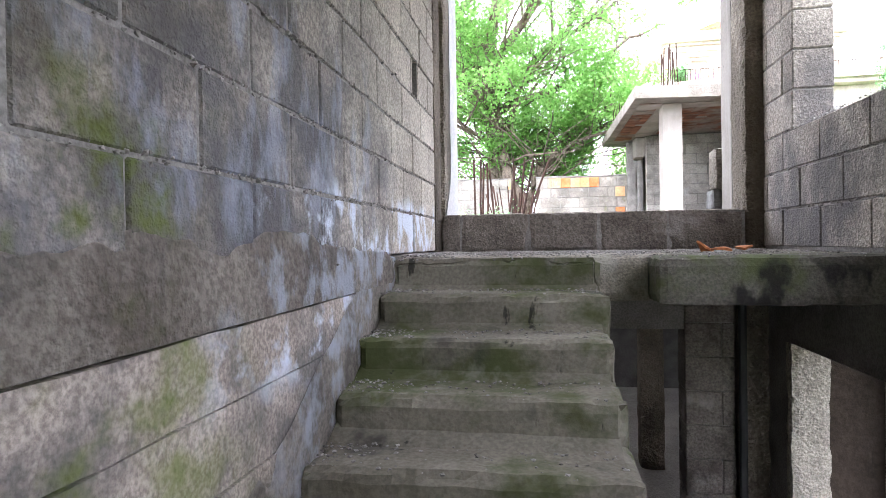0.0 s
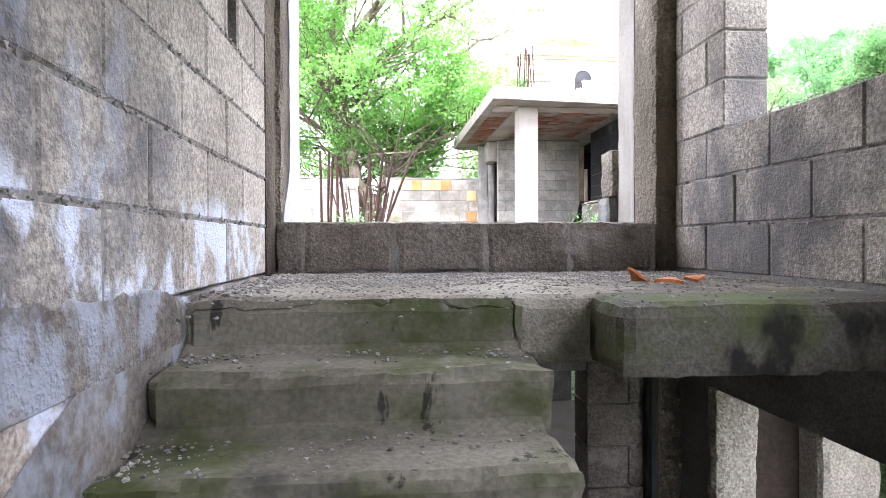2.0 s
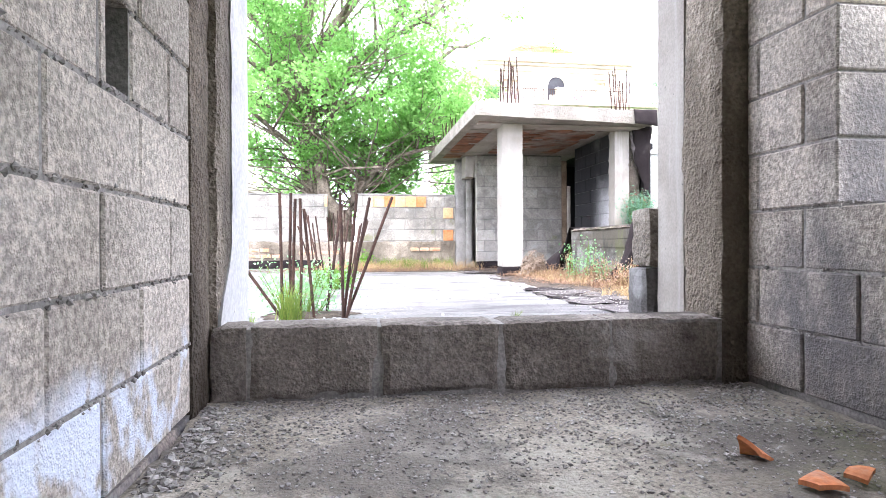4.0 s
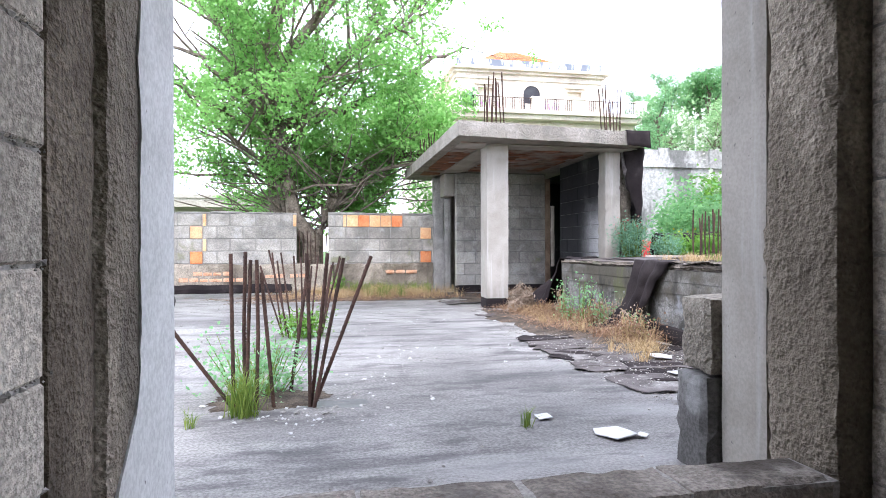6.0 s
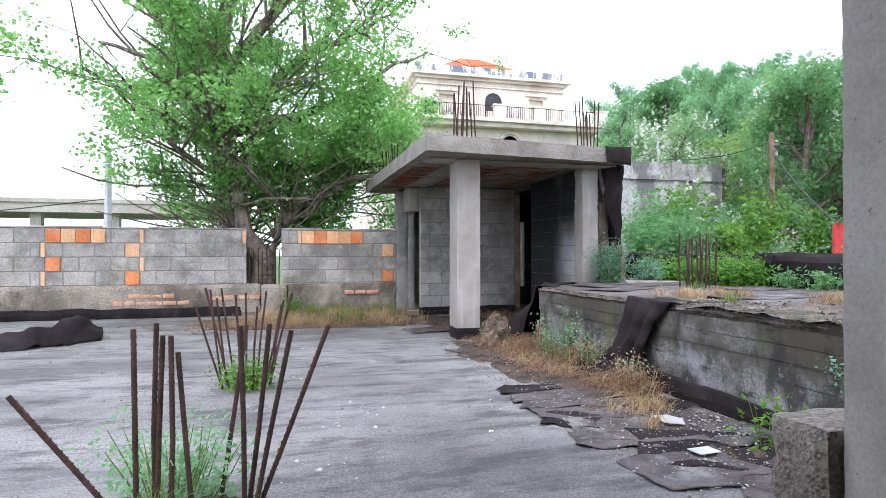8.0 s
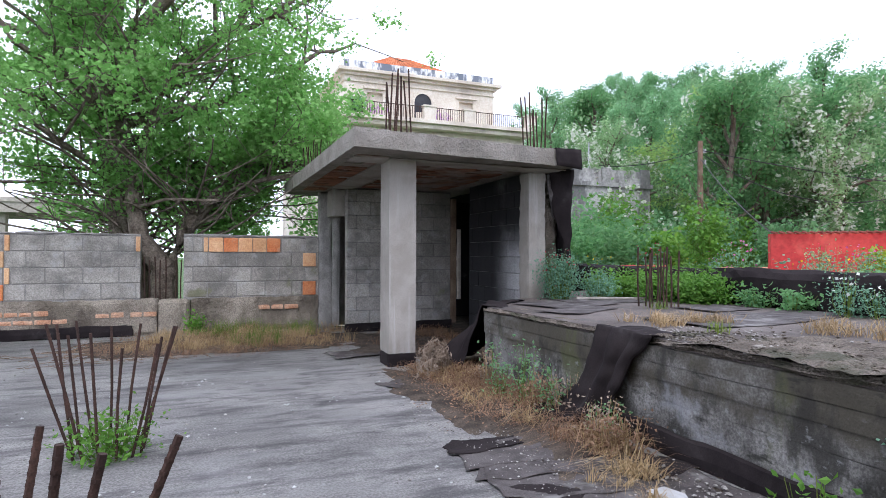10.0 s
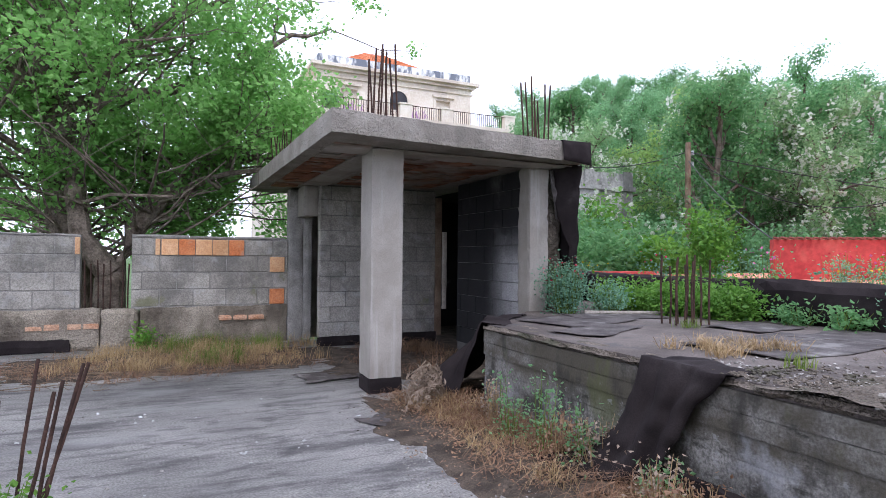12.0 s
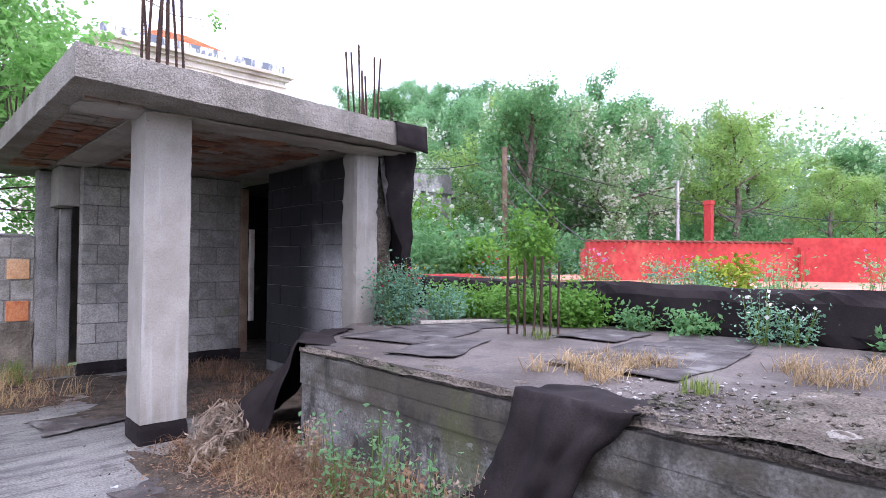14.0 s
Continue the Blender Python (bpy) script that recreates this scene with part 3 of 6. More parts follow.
for i in range(9):
    y0, zt = 2.93 - 0.3245 * i, 1.452 - 0.1655 * i
    xr = 0.362 + 0.012 * math.sin(i * 2.1)
    y1 = 2.96 if i == 0 else y0 + 0.40
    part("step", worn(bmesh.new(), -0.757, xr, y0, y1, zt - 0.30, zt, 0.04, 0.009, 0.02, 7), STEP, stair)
bm = bmesh.new()
q = [(0.33, -0.30), (2.95, 1.05), (2.95, 1.32), (0.33, 0.02)]
a = [bm.verts.new((-0.75, y, z)) for y, z in q]
b = [bm.verts.new((0.33, y, z)) for y, z in q]
bm.faces.new(a), bm.faces.new(b[::-1])
for i in range(4):
    bm.faces.new((a[i], a[(i + 1) % 4], b[(i + 1) % 4], b[i]))
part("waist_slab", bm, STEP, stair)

lower_landing = part("floor_lower", worn(bmesh.new(), -1.0, 1.9, -3.2, 0.36, -0.25, -0.04, 0.12), STEP)
tagged(lower_landing, "dusty concrete half landing at the foot of the steps", "floor", kind="structure")

# upper landing: a slab with its edge further forward past the steps
bm = worn(bmesh.new(), -0.757, 1.676, 2.945, 4.46, 1.22, LZ, 0.045, 0.006, 0.012, 7)
landing = part("floor_landing", bm, LANDING)
tagged(landing, "dusty concrete landing slab strewn with mortar grit", "floor", kind="structure")
bm = worn(bmesh.new(), 0.592, 1.675, 2.675, 3.02, 1.225, LZ - 0.001, 0.045, 0.006, 0.012, 7)
landing_edge = part("floor_landing_edge", bm, mk("damp_slab_edge", (0.10, 0.092, 0.075), (0.155, 0.145, 0.12), 1.8, 70, 0.45, bump=0.6, relief=0.006,
                    layers=[((0.10, 0.125, 0.045), 0.8, 1.5, 0.48, 0.62, ANY, {}), ((0.022, 0.020, 0.020), 0.9, 2.4, 0.50, 0.58, (1, 1, 0.6), {2: (0, 0.5, 1.38, 1.45)})]))
tagged(landing_edge, "damp stained concrete edge of the landing slab", "floor", kind="structure")

# wall to the east with a window in it, above and below the landing
# The opening at y -0.6 to 1.9 is unseen, added to light the steps.
wall_east = part("wall_east", boxes((1.683, 1.917, 2.212, 2.672, 0.8, 4.4), (1.687, 1.913, -3.2, -0.6, 0.8, 4.4), (1.687, 1.913, -0.6, 1.9, 3.3, 4.4), (1.687, 1.913, -0.6, 1.9, 0.8, 1.75), (1.687, 1.913, 1.9, 2.212, 0.8, 4.4), (1.683, 1.917, 2.672, 3.965, 1.22, 2.243), (1.683, 1.917, 3.965, 4.48, 1.22, 4.4)), MORTAR)
tagged(wall_east, "bare pumice block wall with an unglazed window opening and an added unseen one", "wall", kind="structure")
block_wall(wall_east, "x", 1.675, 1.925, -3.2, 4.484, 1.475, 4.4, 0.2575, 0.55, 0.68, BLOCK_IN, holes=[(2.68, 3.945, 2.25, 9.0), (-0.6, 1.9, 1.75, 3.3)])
wall_low_east = part("wall_east_low", boxes((1.687, 1.913, -3.2, 2.80, -1.4, 0.8), (1.687, 1.913, 2.80, 4.02, -1.4, -0.30), (1.687, 1.913, 4.04, 4.72, -1.4, 1.22), (1.68, 1.92, 2.80, 4.04, 0.835, 1.22)), MORTAR)
tagged(wall_low_east, "damp lower stairwell wall with an unglazed opening", "wall", kind="structure")
block_wall(wall_low_east, "x", 1.675, 1.925, 2.2, 2.79, -0.60, 0.83, 0.2575, 0.53, 0.3, BLOCK_IN)
part("reveal", worn(bmesh.new(), 1.674, 1.926, 4.026, 4.12, -1.4, 0.835, 0.05, 0.006, 0.012, 6), REVEAL, wall_low_east, "rough pale mortar on the reveal")
part("window_sill", worn(bmesh.new(), 1.67, 1.95, 2.80, 4.03, -0.30, -0.26), CONCRETE, wall_low_east)

# lower room under the landing
wall_low_north = part("wall_north_low", boxes((-1.0, 0.40, 4.46, 4.70, -1.4, 1.22), (0.40, 1.10, 4.46, 4.70, 0.86, 1.22), (1.112, 1.448, 4.472, 4.69, -1.4, 1.22)), MORTAR)
tagged(wall_low_north, "block wall below the landing with a doorway, its pier toned dark for shade", "wall", kind="structure")
# Pale blocks given a dark tone in place of the shade down here.
block_wall(wall_low_north, "y", 4.455, 4.70, 1.10, 1.46, -1.15, 1.22, 0.2575, 0.53, 0.0, THRESH, gap=0.006)
part("column", worn(bmesh.new(), 1.47, 1.684, 4.40, 4.70, -1.4, 1.22), ROUGH_CONC, wall_low_north)
part("down_pipe", tube(bmesh.new(), [(1.49, 4.39, -1.4), (1.49, 4.39, 1.2)], [0.03, 0.03], 8), CABLE, wall_low_north)
low_floor = part("floor_basement", boxes((-1.0, 3.4, 4.98, 12.0, -1.55, -1.4), (-1.0, 6.2, -3.2, 4.98, -1.55, -1.4)), mk("basement_dust", (0.30, 0.29, 0.275), (0.38, 0.37, 0.35), 1.5, 60, 0.4, bump=0.5))
tagged(low_floor, "dusty concrete floor of the storey below", "floor", kind="structure")
# Darker mortar stands in for the lack of light in this room.
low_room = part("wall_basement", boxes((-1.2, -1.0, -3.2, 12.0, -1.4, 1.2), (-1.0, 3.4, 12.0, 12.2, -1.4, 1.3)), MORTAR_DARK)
tagged(low_room, "block walls of the storey below, toned dark for the dim room", "wall", kind="structure")
basement_column = part("concrete_column", worn(bmesh.new(), 1.25, 1.55, 7.6, 7.9, -1.4, 1.25), ROUGH_CONC)
tagged(basement_column, "bare concrete column in the dim room below", "column", kind="structure")
# Very dark brown with darker and paler streaks.
WELL_BROWN = mk("dark_brown_wall", (0.028, 0.021, 0.017), (0.055, 0.041, 0.032), 1.2, 30, 0.4, bump=0.6, relief=0.01,
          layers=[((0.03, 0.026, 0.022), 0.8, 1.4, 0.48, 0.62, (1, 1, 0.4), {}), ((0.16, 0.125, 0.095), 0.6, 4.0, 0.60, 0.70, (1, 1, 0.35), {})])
# Slab out of view, added to keep daylight off the well walls.
well_shade = part("shade_slab_over_well", boxes((1.955, 3.40, 2.9, 5.0, 1.33, TZ - 0.012)), TERRACE)
tagged(well_shade, "unseen slab added over the light well to shade its walls", "floor", kind="structure")
well_end = part("wall_light_well_end", boxes((1.93, 3.4, 4.99, 5.15, -1.4, 1.32)), WELL_BROWN)
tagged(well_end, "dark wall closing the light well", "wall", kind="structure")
# Added far wall, not a seen one; its height limits light in the well.
well_wall = part("wall_light_well", worn(bmesh.new(), 6.0, 6.2, -3.2, 4.98, -1.4, 0.5, 0.3), WELL_BROWN)
well_pier = part("concrete_column", worn(bmesh.new(), 2.42, 2.80, 4.18, 4.52, -1.4, 1.32, 0.05, 0.006, 0.014, 6), REVEAL)
tagged(well_pier, "pale rough concrete column outside the lower window", "column", kind="structure")
part("pier_wall", worn(bmesh.new(), 1.93, 2.70, 4.38, 4.50, -1.4, 1.32, 0.1), WELL_BROWN, well_pier, "dark brown wall beside the column")
tagged(well_wall, "dark brown far wall added to limit the light in the well", "wall", kind="structure")

# Brown stain, with the dim interior's shade put into the colour.
STAINED_DIM_CONC = mk("brown_stained_dimmed_concrete", (0.10, 0.080, 0.060), (0.17, 0.14, 0.108), 1.6, 55, 0.5, bump=0.9, bump_scale=60, relief=0.010, pits=45,
                  layers=[((0.05, 0.040, 0.030), 0.75, 1.4, 0.44, 0.62, (1, 1, 0.4), {})])


def ragged(name, x, side, y_far, y_low, y_high, z0, z1, z_turn, mat, label):
    """Render on a post: straight far corner, near edge torn and lower down reaching further."""
    bm = bmesh.new()
    n, cols = 90, []
    for j in range(n + 1):
        z = z0 + (z1 - z0) * j / n
        s = min(1.0, max(0.0, (z - z_turn + 0.25) / 0.35))
        near = y_low + (y_high - y_low) * s * s * (3 - 2 * s) + 0.028 * noise.noise(Vector((0, 3, z * 5))) + 0.012 * noise.noise(Vector((4, 0, z * 21)))
        cols.append([bm.verts.new((x + 0.0025 * noise.noise(Vector((z * 3, k, 1))), near + (y_far - near) * k / 5, z)) for k in range(6)]
                    + [bm.verts.new((x + side * 0.28, y_far, z)), bm.verts.new((x + side * 0.28, y_far - 0.015, z)), bm.verts.new((x + side * 0.016, y_far - 0.015, z)), bm.verts.new((x + side * 0.014, near + 0.006, z))])
    m = len(cols[0])
    for j in range(n):
        for k in range(m):
            i = (k + 1) % m
            bm.faces.new((cols[j][k], cols[j][i], cols[j + 1][i], cols[j + 1][k]))
    bm.faces.new(cols[-1]), bm.faces.new(cols[0][::-1])
    bmesh.ops.recalc_face_normals(bm, faces=bm.faces)
    return part(name, bm, mat, door_posts, label)


# opening on to the terrace: two concrete posts, block threshold, lintel
door_posts = thing("door_1", "unfinished doorway between rough concrete posts", "doorway", kind="structure")
part("post", worn(bmesh.new(), -1.02, -0.748, 4.25, 4.53, 1.2, 4.0, 0.05, 0.005, 0.010), STAINED_DIM_CONC, door_posts, "brown-stained concrete in line with the wall, darkened for the dim interior")
part("post", worn(bmesh.new(), -1.02, -0.716, 4.52, 5.165, 1.2, 4.0, 0.05, 0.006, 0.012), ROUGH_CONC, door_posts)
ragged("post_render", -0.709, -1, 5.175, 4.53, 4.77, 1.53, 4.0, 2.02, PLASTER, "smooth pale grey render broken away along its edge")
part("post", worn(bmesh.new(), 1.549, 1.95, 4.487, 4.84, 1.2, 4.0, 0.05, 0.007, 0.014), ROUGH_CONC, door_posts)
part("post_render", worn(bmesh.new(), 1.552, 1.95, 4.82, 5.092, 1.2, 4.0, 0.06, 0.003, 0.003), CONCRETE, door_posts, "smooth board-cast corner of the post")
part("lintel", worn(bmesh.new(), -1.02, 1.95, 4.42, 4.95, 4.0, 4.4, 0.15), CONCRETE, door_posts)
threshold = part("threshold_core", boxes((-0.70, 1.54, 4.47, 4.69, 1.40, 1.75)), MORTAR, door_posts)
x = -0.746
for k, xe in enumerate((-0.589, -0.048, 0.484, 0.994, 1.545)):
    part("threshold_block", worn(bmesh.new(), x + 0.003, xe - 0.003, 4.456 + 0.006 * math.sin(k * 2), 4.70, LZ - 0.01, 1.762, 0.04, 0.006, 0.012, 9), THRESH, door_posts)
    x = xe
roof_slab = part("ceiling", boxes((-1.02, 1.95, -3.2, 4.95, 4.4, 4.62)), CONCRETE)
tagged(roof_slab, "bare concrete slab over the stairwell", "ceiling", kind="structure")
# Behind the view; its doorway is added to let light into the stairwell.
back_wall = part("wall_south", boxes((-1.0, 0.1, -3.4, -3.2, -1.4, 4.4), (1.0, 1.9, -3.4, -3.2, -1.4, 4.4), (0.1, 1.0, -3.4, -3.2, 2.1, 4.4)), MORTAR)
tagged(back_wall, "unseen back wall with a doorway added to let daylight in", "wall", kind="structure")

# ---------------------------------------------------------------- terrace
bm = bmesh.new()
n_x, n_y = 70, 60
for i in range(n_x + 1):
    for j in range(n_y + 1):
        x, y = -12 + 15.42 * i / n_x, 4.69 + 12.2 * j / n_y
        if x > 1.5:
            y = max(y, 5.0)
        bm.verts.new((x, y, TZ + 0.008 * noise.noise(Vector((x, y, 0)) * 0.8)))
bm.verts.ensure_lookup_table()
for i in range(n_x):
    for j in range(n_y):
        a = i * (n_y + 1) + j
        f = [bm.verts[k] for k in (a, a + n_y + 1, a + n_y + 2, a + 1)]
        if len({tuple(round(c, 4) for c in v.co) for v in f}) == 4:
            bm.faces.new(f)
bmesh.ops.solidify(bm, geom=bm.faces[:], thickness=0.2)
terrace = part("floor_terrace", bm, TERRACE, smooth=True)
tagged(terrace, "stained grey screed of the roof terrace", "floor", kind="structure")
terrace_east = part("floor_terrace_east", boxes((3.42, 7.0, 12.2, 18.2, TZ - 0.2, TZ - 0.004)), SOIL)
tagged(terrace_east, "littered floor inside the small block building", "floor", kind="structure")

# boundary wall with its patches of hollow terracotta
BY = 16.84
wall_north = part("wall_north", boxes((-12, -0.85, BY + 0.012, BY + 0.19, 2.15, 3.35), (-0.135, 2.6, BY + 0.012, BY + 0.19, 2.15, 3.35)), MORTAR)
tagged(wall_north, "weathered block boundary wall patched with orange hollow tiles", "wall", kind="structure")


def brick_row(u0, z0, mats, w=0.263, h=0.278):
    for k, mt in enumerate(mats):
        if mt is None:
            continue
        bm = bmesh.new()
        box(bm, -w / 2 + 0.005, w / 2 - 0.005, -0.05, 0.05, -h / 2 + 0.005, h / 2 - 0.005, 0.006)
        ridges = 9 if w > 0.2 else 2
        for s in range(ridges):
            xs = -w / 2 + 0.02 + s * (w - 0.04) / (ridges - 1)
            box(bm, xs - 0.006, xs + 0.006, -0.055, -0.045, -h / 2 + 0.012, h / 2 - 0.012)
        ob = part("hollow_tile", bm, mt, wall_north)
        ob.location = (u0 + w * (k + 0.5), BY + 0.035, z0 + h / 2)


RZ = [2.19 + 0.2825 * k for k in range(5)]
OR, PA = TERRACOTTA, TERRACOTTA_PALE
tiles_at = [(-4.582, RZ[3], [OR, PA, OR, PA]), (-3.169, RZ[2], [PA]), (-3.169, RZ[0], [OR]), (-4.582, RZ[1], [OR]), (0.295, RZ[3], [PA, OR, PA, PA, OR]), (2.04, RZ[2], [PA]), (2.04, RZ[0], [OR]), (0.205, RZ[3], [PA]), (-0.93, RZ[3], [PA]), (-4.665, RZ[2], [PA]), (-4.665, RZ[0], [PA]), (-2.903, RZ[3], [PA]), (-2.903, RZ[1], [PA])]
SLIVERS = (0.205, -0.93, -4.665, -2.903)
holes = [(u0 - 0.01, u0 + 0.263 * len(mm) * (0.31 if u0 in SLIVERS else 1) + 0.01, z0 + 0.03, z0 + 0.25) for u0, z0, mm in tiles_at]
for u0, z0, mm in tiles_at:
    brick_row(u0, z0, mm, 0.08 if u0 in SLIVERS else 0.263)
block_wall(wall_north, "y", BY, BY + 0.2, -8.0, -0.845, RZ[0], RZ[4], 0.2825, 0.56, 0.35, BLOCK_OUT, holes=holes, gap=0.016)
block_wall(wall_north, "y", BY, BY + 0.2, -0.14, 2.36, RZ[0], RZ[4], 0.2825, 0.52, 0.2, BLOCK_OUT, holes=holes, gap=0.016)
bm = bmesh.new()
x = -12.0
rnd = random.Random(4)
while x < 2.3:
    xe = min(x + rnd.uniform(0.5, 0.9), -0.845 if x < -0.86 else 2.36)
    if not (-0.86 < x < -0.2):
        worn(bm, x, xe - 0.008, BY - 0.012, BY + 0.21, 3.322, 3.372 + rnd.uniform(-0.01, 0.015), 0.12, 0.004, 0.012)
    x = xe if xe != -0.845 else -0.14
part("coping", bm, MORTAR, wall_north)
part("render_base", worn(bmesh.new(), -12, -0.55, BY - 0.05, BY + 0.2, 1.5, 2.19, 0.09, 0.012, 0.03), ROUGH_CONC, wall_north, "patchy cement render at the foot of the wall")
part("render_base", worn(bmesh.new(), -0.55, -0.02, BY - 0.16, BY + 0.2, 1.5, 2.17, 0.07, 0.012, 0.03), ROUGH_CONC, wall_north)
part("render_base", worn(bmesh.new(), -0.02, 2.36, BY - 0.02, BY + 0.2, 1.5, 2.19, 0.09, 0.010, 0.02), ROUGH_CONC, wall_north)
rnd = random.Random(8)
for x0, x1, z0 in ((-3.4, -2.0, 1.78), (-3.1, -2.3, 1.92), (-1.55, -1.2, 1.86), (-1.0, -0.75, 1.86), (1.2, 1.9, 1.93)):
    x = x0
    while x < x1:
        w = rnd.uniform(0.2, 0.3)
        part("brick", worn(bmesh.new(), x, x + w - 0.02, BY - 0.066, BY, z0, z0 + 0.09 + rnd.uniform(-0.02, 0.01), 0.05, 0.004, 0.01), FADED_BRICK, wall_north)
        x += w
felt_strip = part("felt_upstand", worn(bmesh.new(), -12, -0.95, BY - 0.13, BY - 0.045, TZ, TZ + 0.20, 0.12, 0.03, 0.02, 2.2), FELT)
tagged(felt_strip, "black bitumen felt turned up against the boundary wall", "roofing felt", kind="structure")


def rebars(name, label, bars, r=0.009, z0=TZ, group="rusty starter bars"):
    t = thing(name, label, "steel bars", group)
    for bx, by, tx, ty, tz in bars:
        p0, p1 = Vector((bx, by, z0 - 0.03)), Vector((tx, ty, tz))
        bm = bmesh.new()
        mid = p0.lerp(p1, 0.5) + Vector((0.01 * math.sin(bx * 40), 0.012 * math.cos(tx * 31), 0))
        pts = [p0, p0.lerp(mid, 0.5), mid, mid.lerp(p1, 0.5), p1]
        tube(bm, pts, [r] * 5, 7)
        d = (p1 - p0)
        k = int(d.length / 0.035)
        for i in range(1, k):
            c = p0.lerp(p1, i / k) + (mid - p0.lerp(p1, 0.5)) * (1 - abs(2 * i / k - 1))
            tube(bm, [c - d.normalized() * 0.003, c + d.normalized() * 0.003 + Vector((0, 0, 0.004))], [r * 1.18] * 2, 6)
        part("bar", bm, RUST, t)
    return t


rebars("starter_bars", "rusty ribbed starter bars splayed out of the terrace", [
    (-0.71, 6.62, -0.725, 6.6, 2.50), (-0.66, 6.75, -0.655, 6.73, 2.51), (-0.64, 6.66, -0.615, 6.66, 2.46), (-0.58, 6.64, -0.575, 6.63, 2.46),
    (-0.47, 6.63, -0.55, 6.66, 2.38), (-0.25, 6.62, -0.27, 6.6, 2.50), (-0.25, 6.66, -0.14, 6.64, 2.50), (-0.23, 6.60, -0.04, 6.62, 2.47),
    (-0.24, 6.63, 0.14, 6.68, 2.48), (-0.40, 7.0, -0.27, 7.05, 2.45), (-0.70, 6.67, -1.19, 6.55, 2.24)], 0.012)
rnd = random.Random(11)
rebars("starter_bars", "thin rusty starter bars fanning out of a weedy patch of terrace",
       [(-0.43 + 0.22 * math.cos(a), 9.8 + 0.2 * math.sin(a), -0.43 + (0.25 + 0.22 * rnd.random()) * math.cos(a) * 1.25, 9.8 + 0.3 * math.sin(a), TZ + 0.95 * rnd.uniform(0.85, 1.05)) for a in [k * 2 * math.pi / 13 + 0.2 for k in range(13)]], 0.010)
rebars("starter_bars", "rusty bars standing in the gap of the boundary wall", [(-0.78 + 0.085 * k, BY + 0.05 + 0.05 * (k % 3), -0.80 + 0.09 * k, BY + 0.06, 2.95 - 0.06 * (k % 2)) for k in range(8) if k != 5], 0.012, 2.15)

# ---------------------------------------------------------------- small block building with the canopy
canopy = thing("canopy_roof", "concrete roof slab with rough edges and exposed terracotta soffit", "canopy", kind="structure")
CF = [(1.84, 11.69), (5.26, 12.10), (5.45, 18.2), (1.79, 17.76)]
bm = bmesh.new()
NS = 44
ring = []
for k in range(4):
    a, b = Vector(CF[k]), Vector(CF[(k + 1) % 4])
    ring += [a.lerp(b, s / NS) for s in range(NS)]
lo, hi = [], []
c = Vector((3.6, 15.0))
for p in ring:
    v = Vector((p.x * 7, p.y * 7, 1))
    pin = p + (c - p).normalized() * 0.02 * abs(noise.noise(v))
    lo.append(bm.verts.new((pin.x, pin.y, 4.279 + 0.008 * noise.noise(v * 1.3))))
    pin = p + (c - p).normalized() * 0.025 * abs(noise.noise(v * 1.9))
    hi.append(bm.verts.new((pin.x, pin.y, 4.512 + 0.014 * noise.noise(v))))
m = len(ring)
mid = [bm.verts.new((p.x + 0.008 * noise.noise(Vector((p.x, p.y, 5)) * 9), p.y + 0.008 * noise.noise(Vector((p.x, p.y, 9)) * 9), 4.39)) for p in ring]
for k in range(m):
    j = (k + 1) % m
    bm.faces.new((lo[k], lo[j], mid[j], mid[k]))
    bm.faces.new((mid[k], mid[j], hi[j], hi[k]))
bm.faces.new(hi)
bm.faces.new(lo[::-1])
part("roof_slab", bm, SLAB_TOP, canopy)
bm = bmesh.new()
rnd = random.Random(5)
for (x0, x1, y0, y1) in ((2.0, 2.42, 12.2, 16.6), (2.95, 4.55, 12.75, 15.7)):
    y = y0
    while y < y1:
        x = x0
        while x < x1 - 0.05:
            if rnd.random() < 0.86:
                dz = rnd.uniform(0, 0.012)
                box(bm, x + 0.004, min(x + 0.25, x1) - 0.004, y + 0.005, y + 0.115, 4.262 - dz * 0.3, 4.276, 0)
            x += 0.25
        y += 0.12
part("soffit_tiles", bm, SOFFIT, canopy, "broken brown terracotta tiles of the soffit")
bm = bmesh.new()
worn(bm, 1.98, 5.2, 12.28, 12.72, 4.24, 4.281, 0.12, 0.012, 0.02)
worn(bm, 2.44, 2.86, 12.7, 16.0, 4.24, 4.281, 0.12, 0.012, 0.02)
part("soffit_beam", bm, CONCRETE, canopy)

column_front = thing("concrete_column", "square board-cast concrete column with a black tarred foot", "column", kind="structure")
part("shaft", worn(bmesh.new(), 2.455, 2.835, 12.30, 12.72, 1.69, 4.26, 0.07, 0.002, 0.006), CONCRETE, column_front)
part("tarred_foot", worn(bmesh.new(), 2.447, 2.843, 12.29, 12.73, 1.50, 1.695, 0.05, 0.006, 0.012), FELT, column_front, "black tarred foot")
column_side = thing("concrete_column", "concrete column with peeling black felt beside it", "column", kind="structure")
part("shaft", worn(bmesh.new(), 4.70, 4.998, 12.55, 12.85, 2.2, 4.27, 0.06, 0.005, 0.015), CONCRETE, column_side)
part("shaft_side", worn(bmesh.new(), 5.0, 5.26, 12.62, 12.85, 2.2, 4.27, 0.05, 0.03, 0.04, 7), CRUMBLE, column_side, "crumbling concrete stripped of its felt")

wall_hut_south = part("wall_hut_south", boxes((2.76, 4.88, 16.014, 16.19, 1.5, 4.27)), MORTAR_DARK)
tagged(wall_hut_south, "grey block wall under the canopy", "wall", kind="structure")
block_wall(wall_hut_south, "y", 16.0, 16.2, 2.745, 4.885, 1.66, 4.26, 0.262, 0.53, 0.15, BLOCK_OUT, gap=0.007)
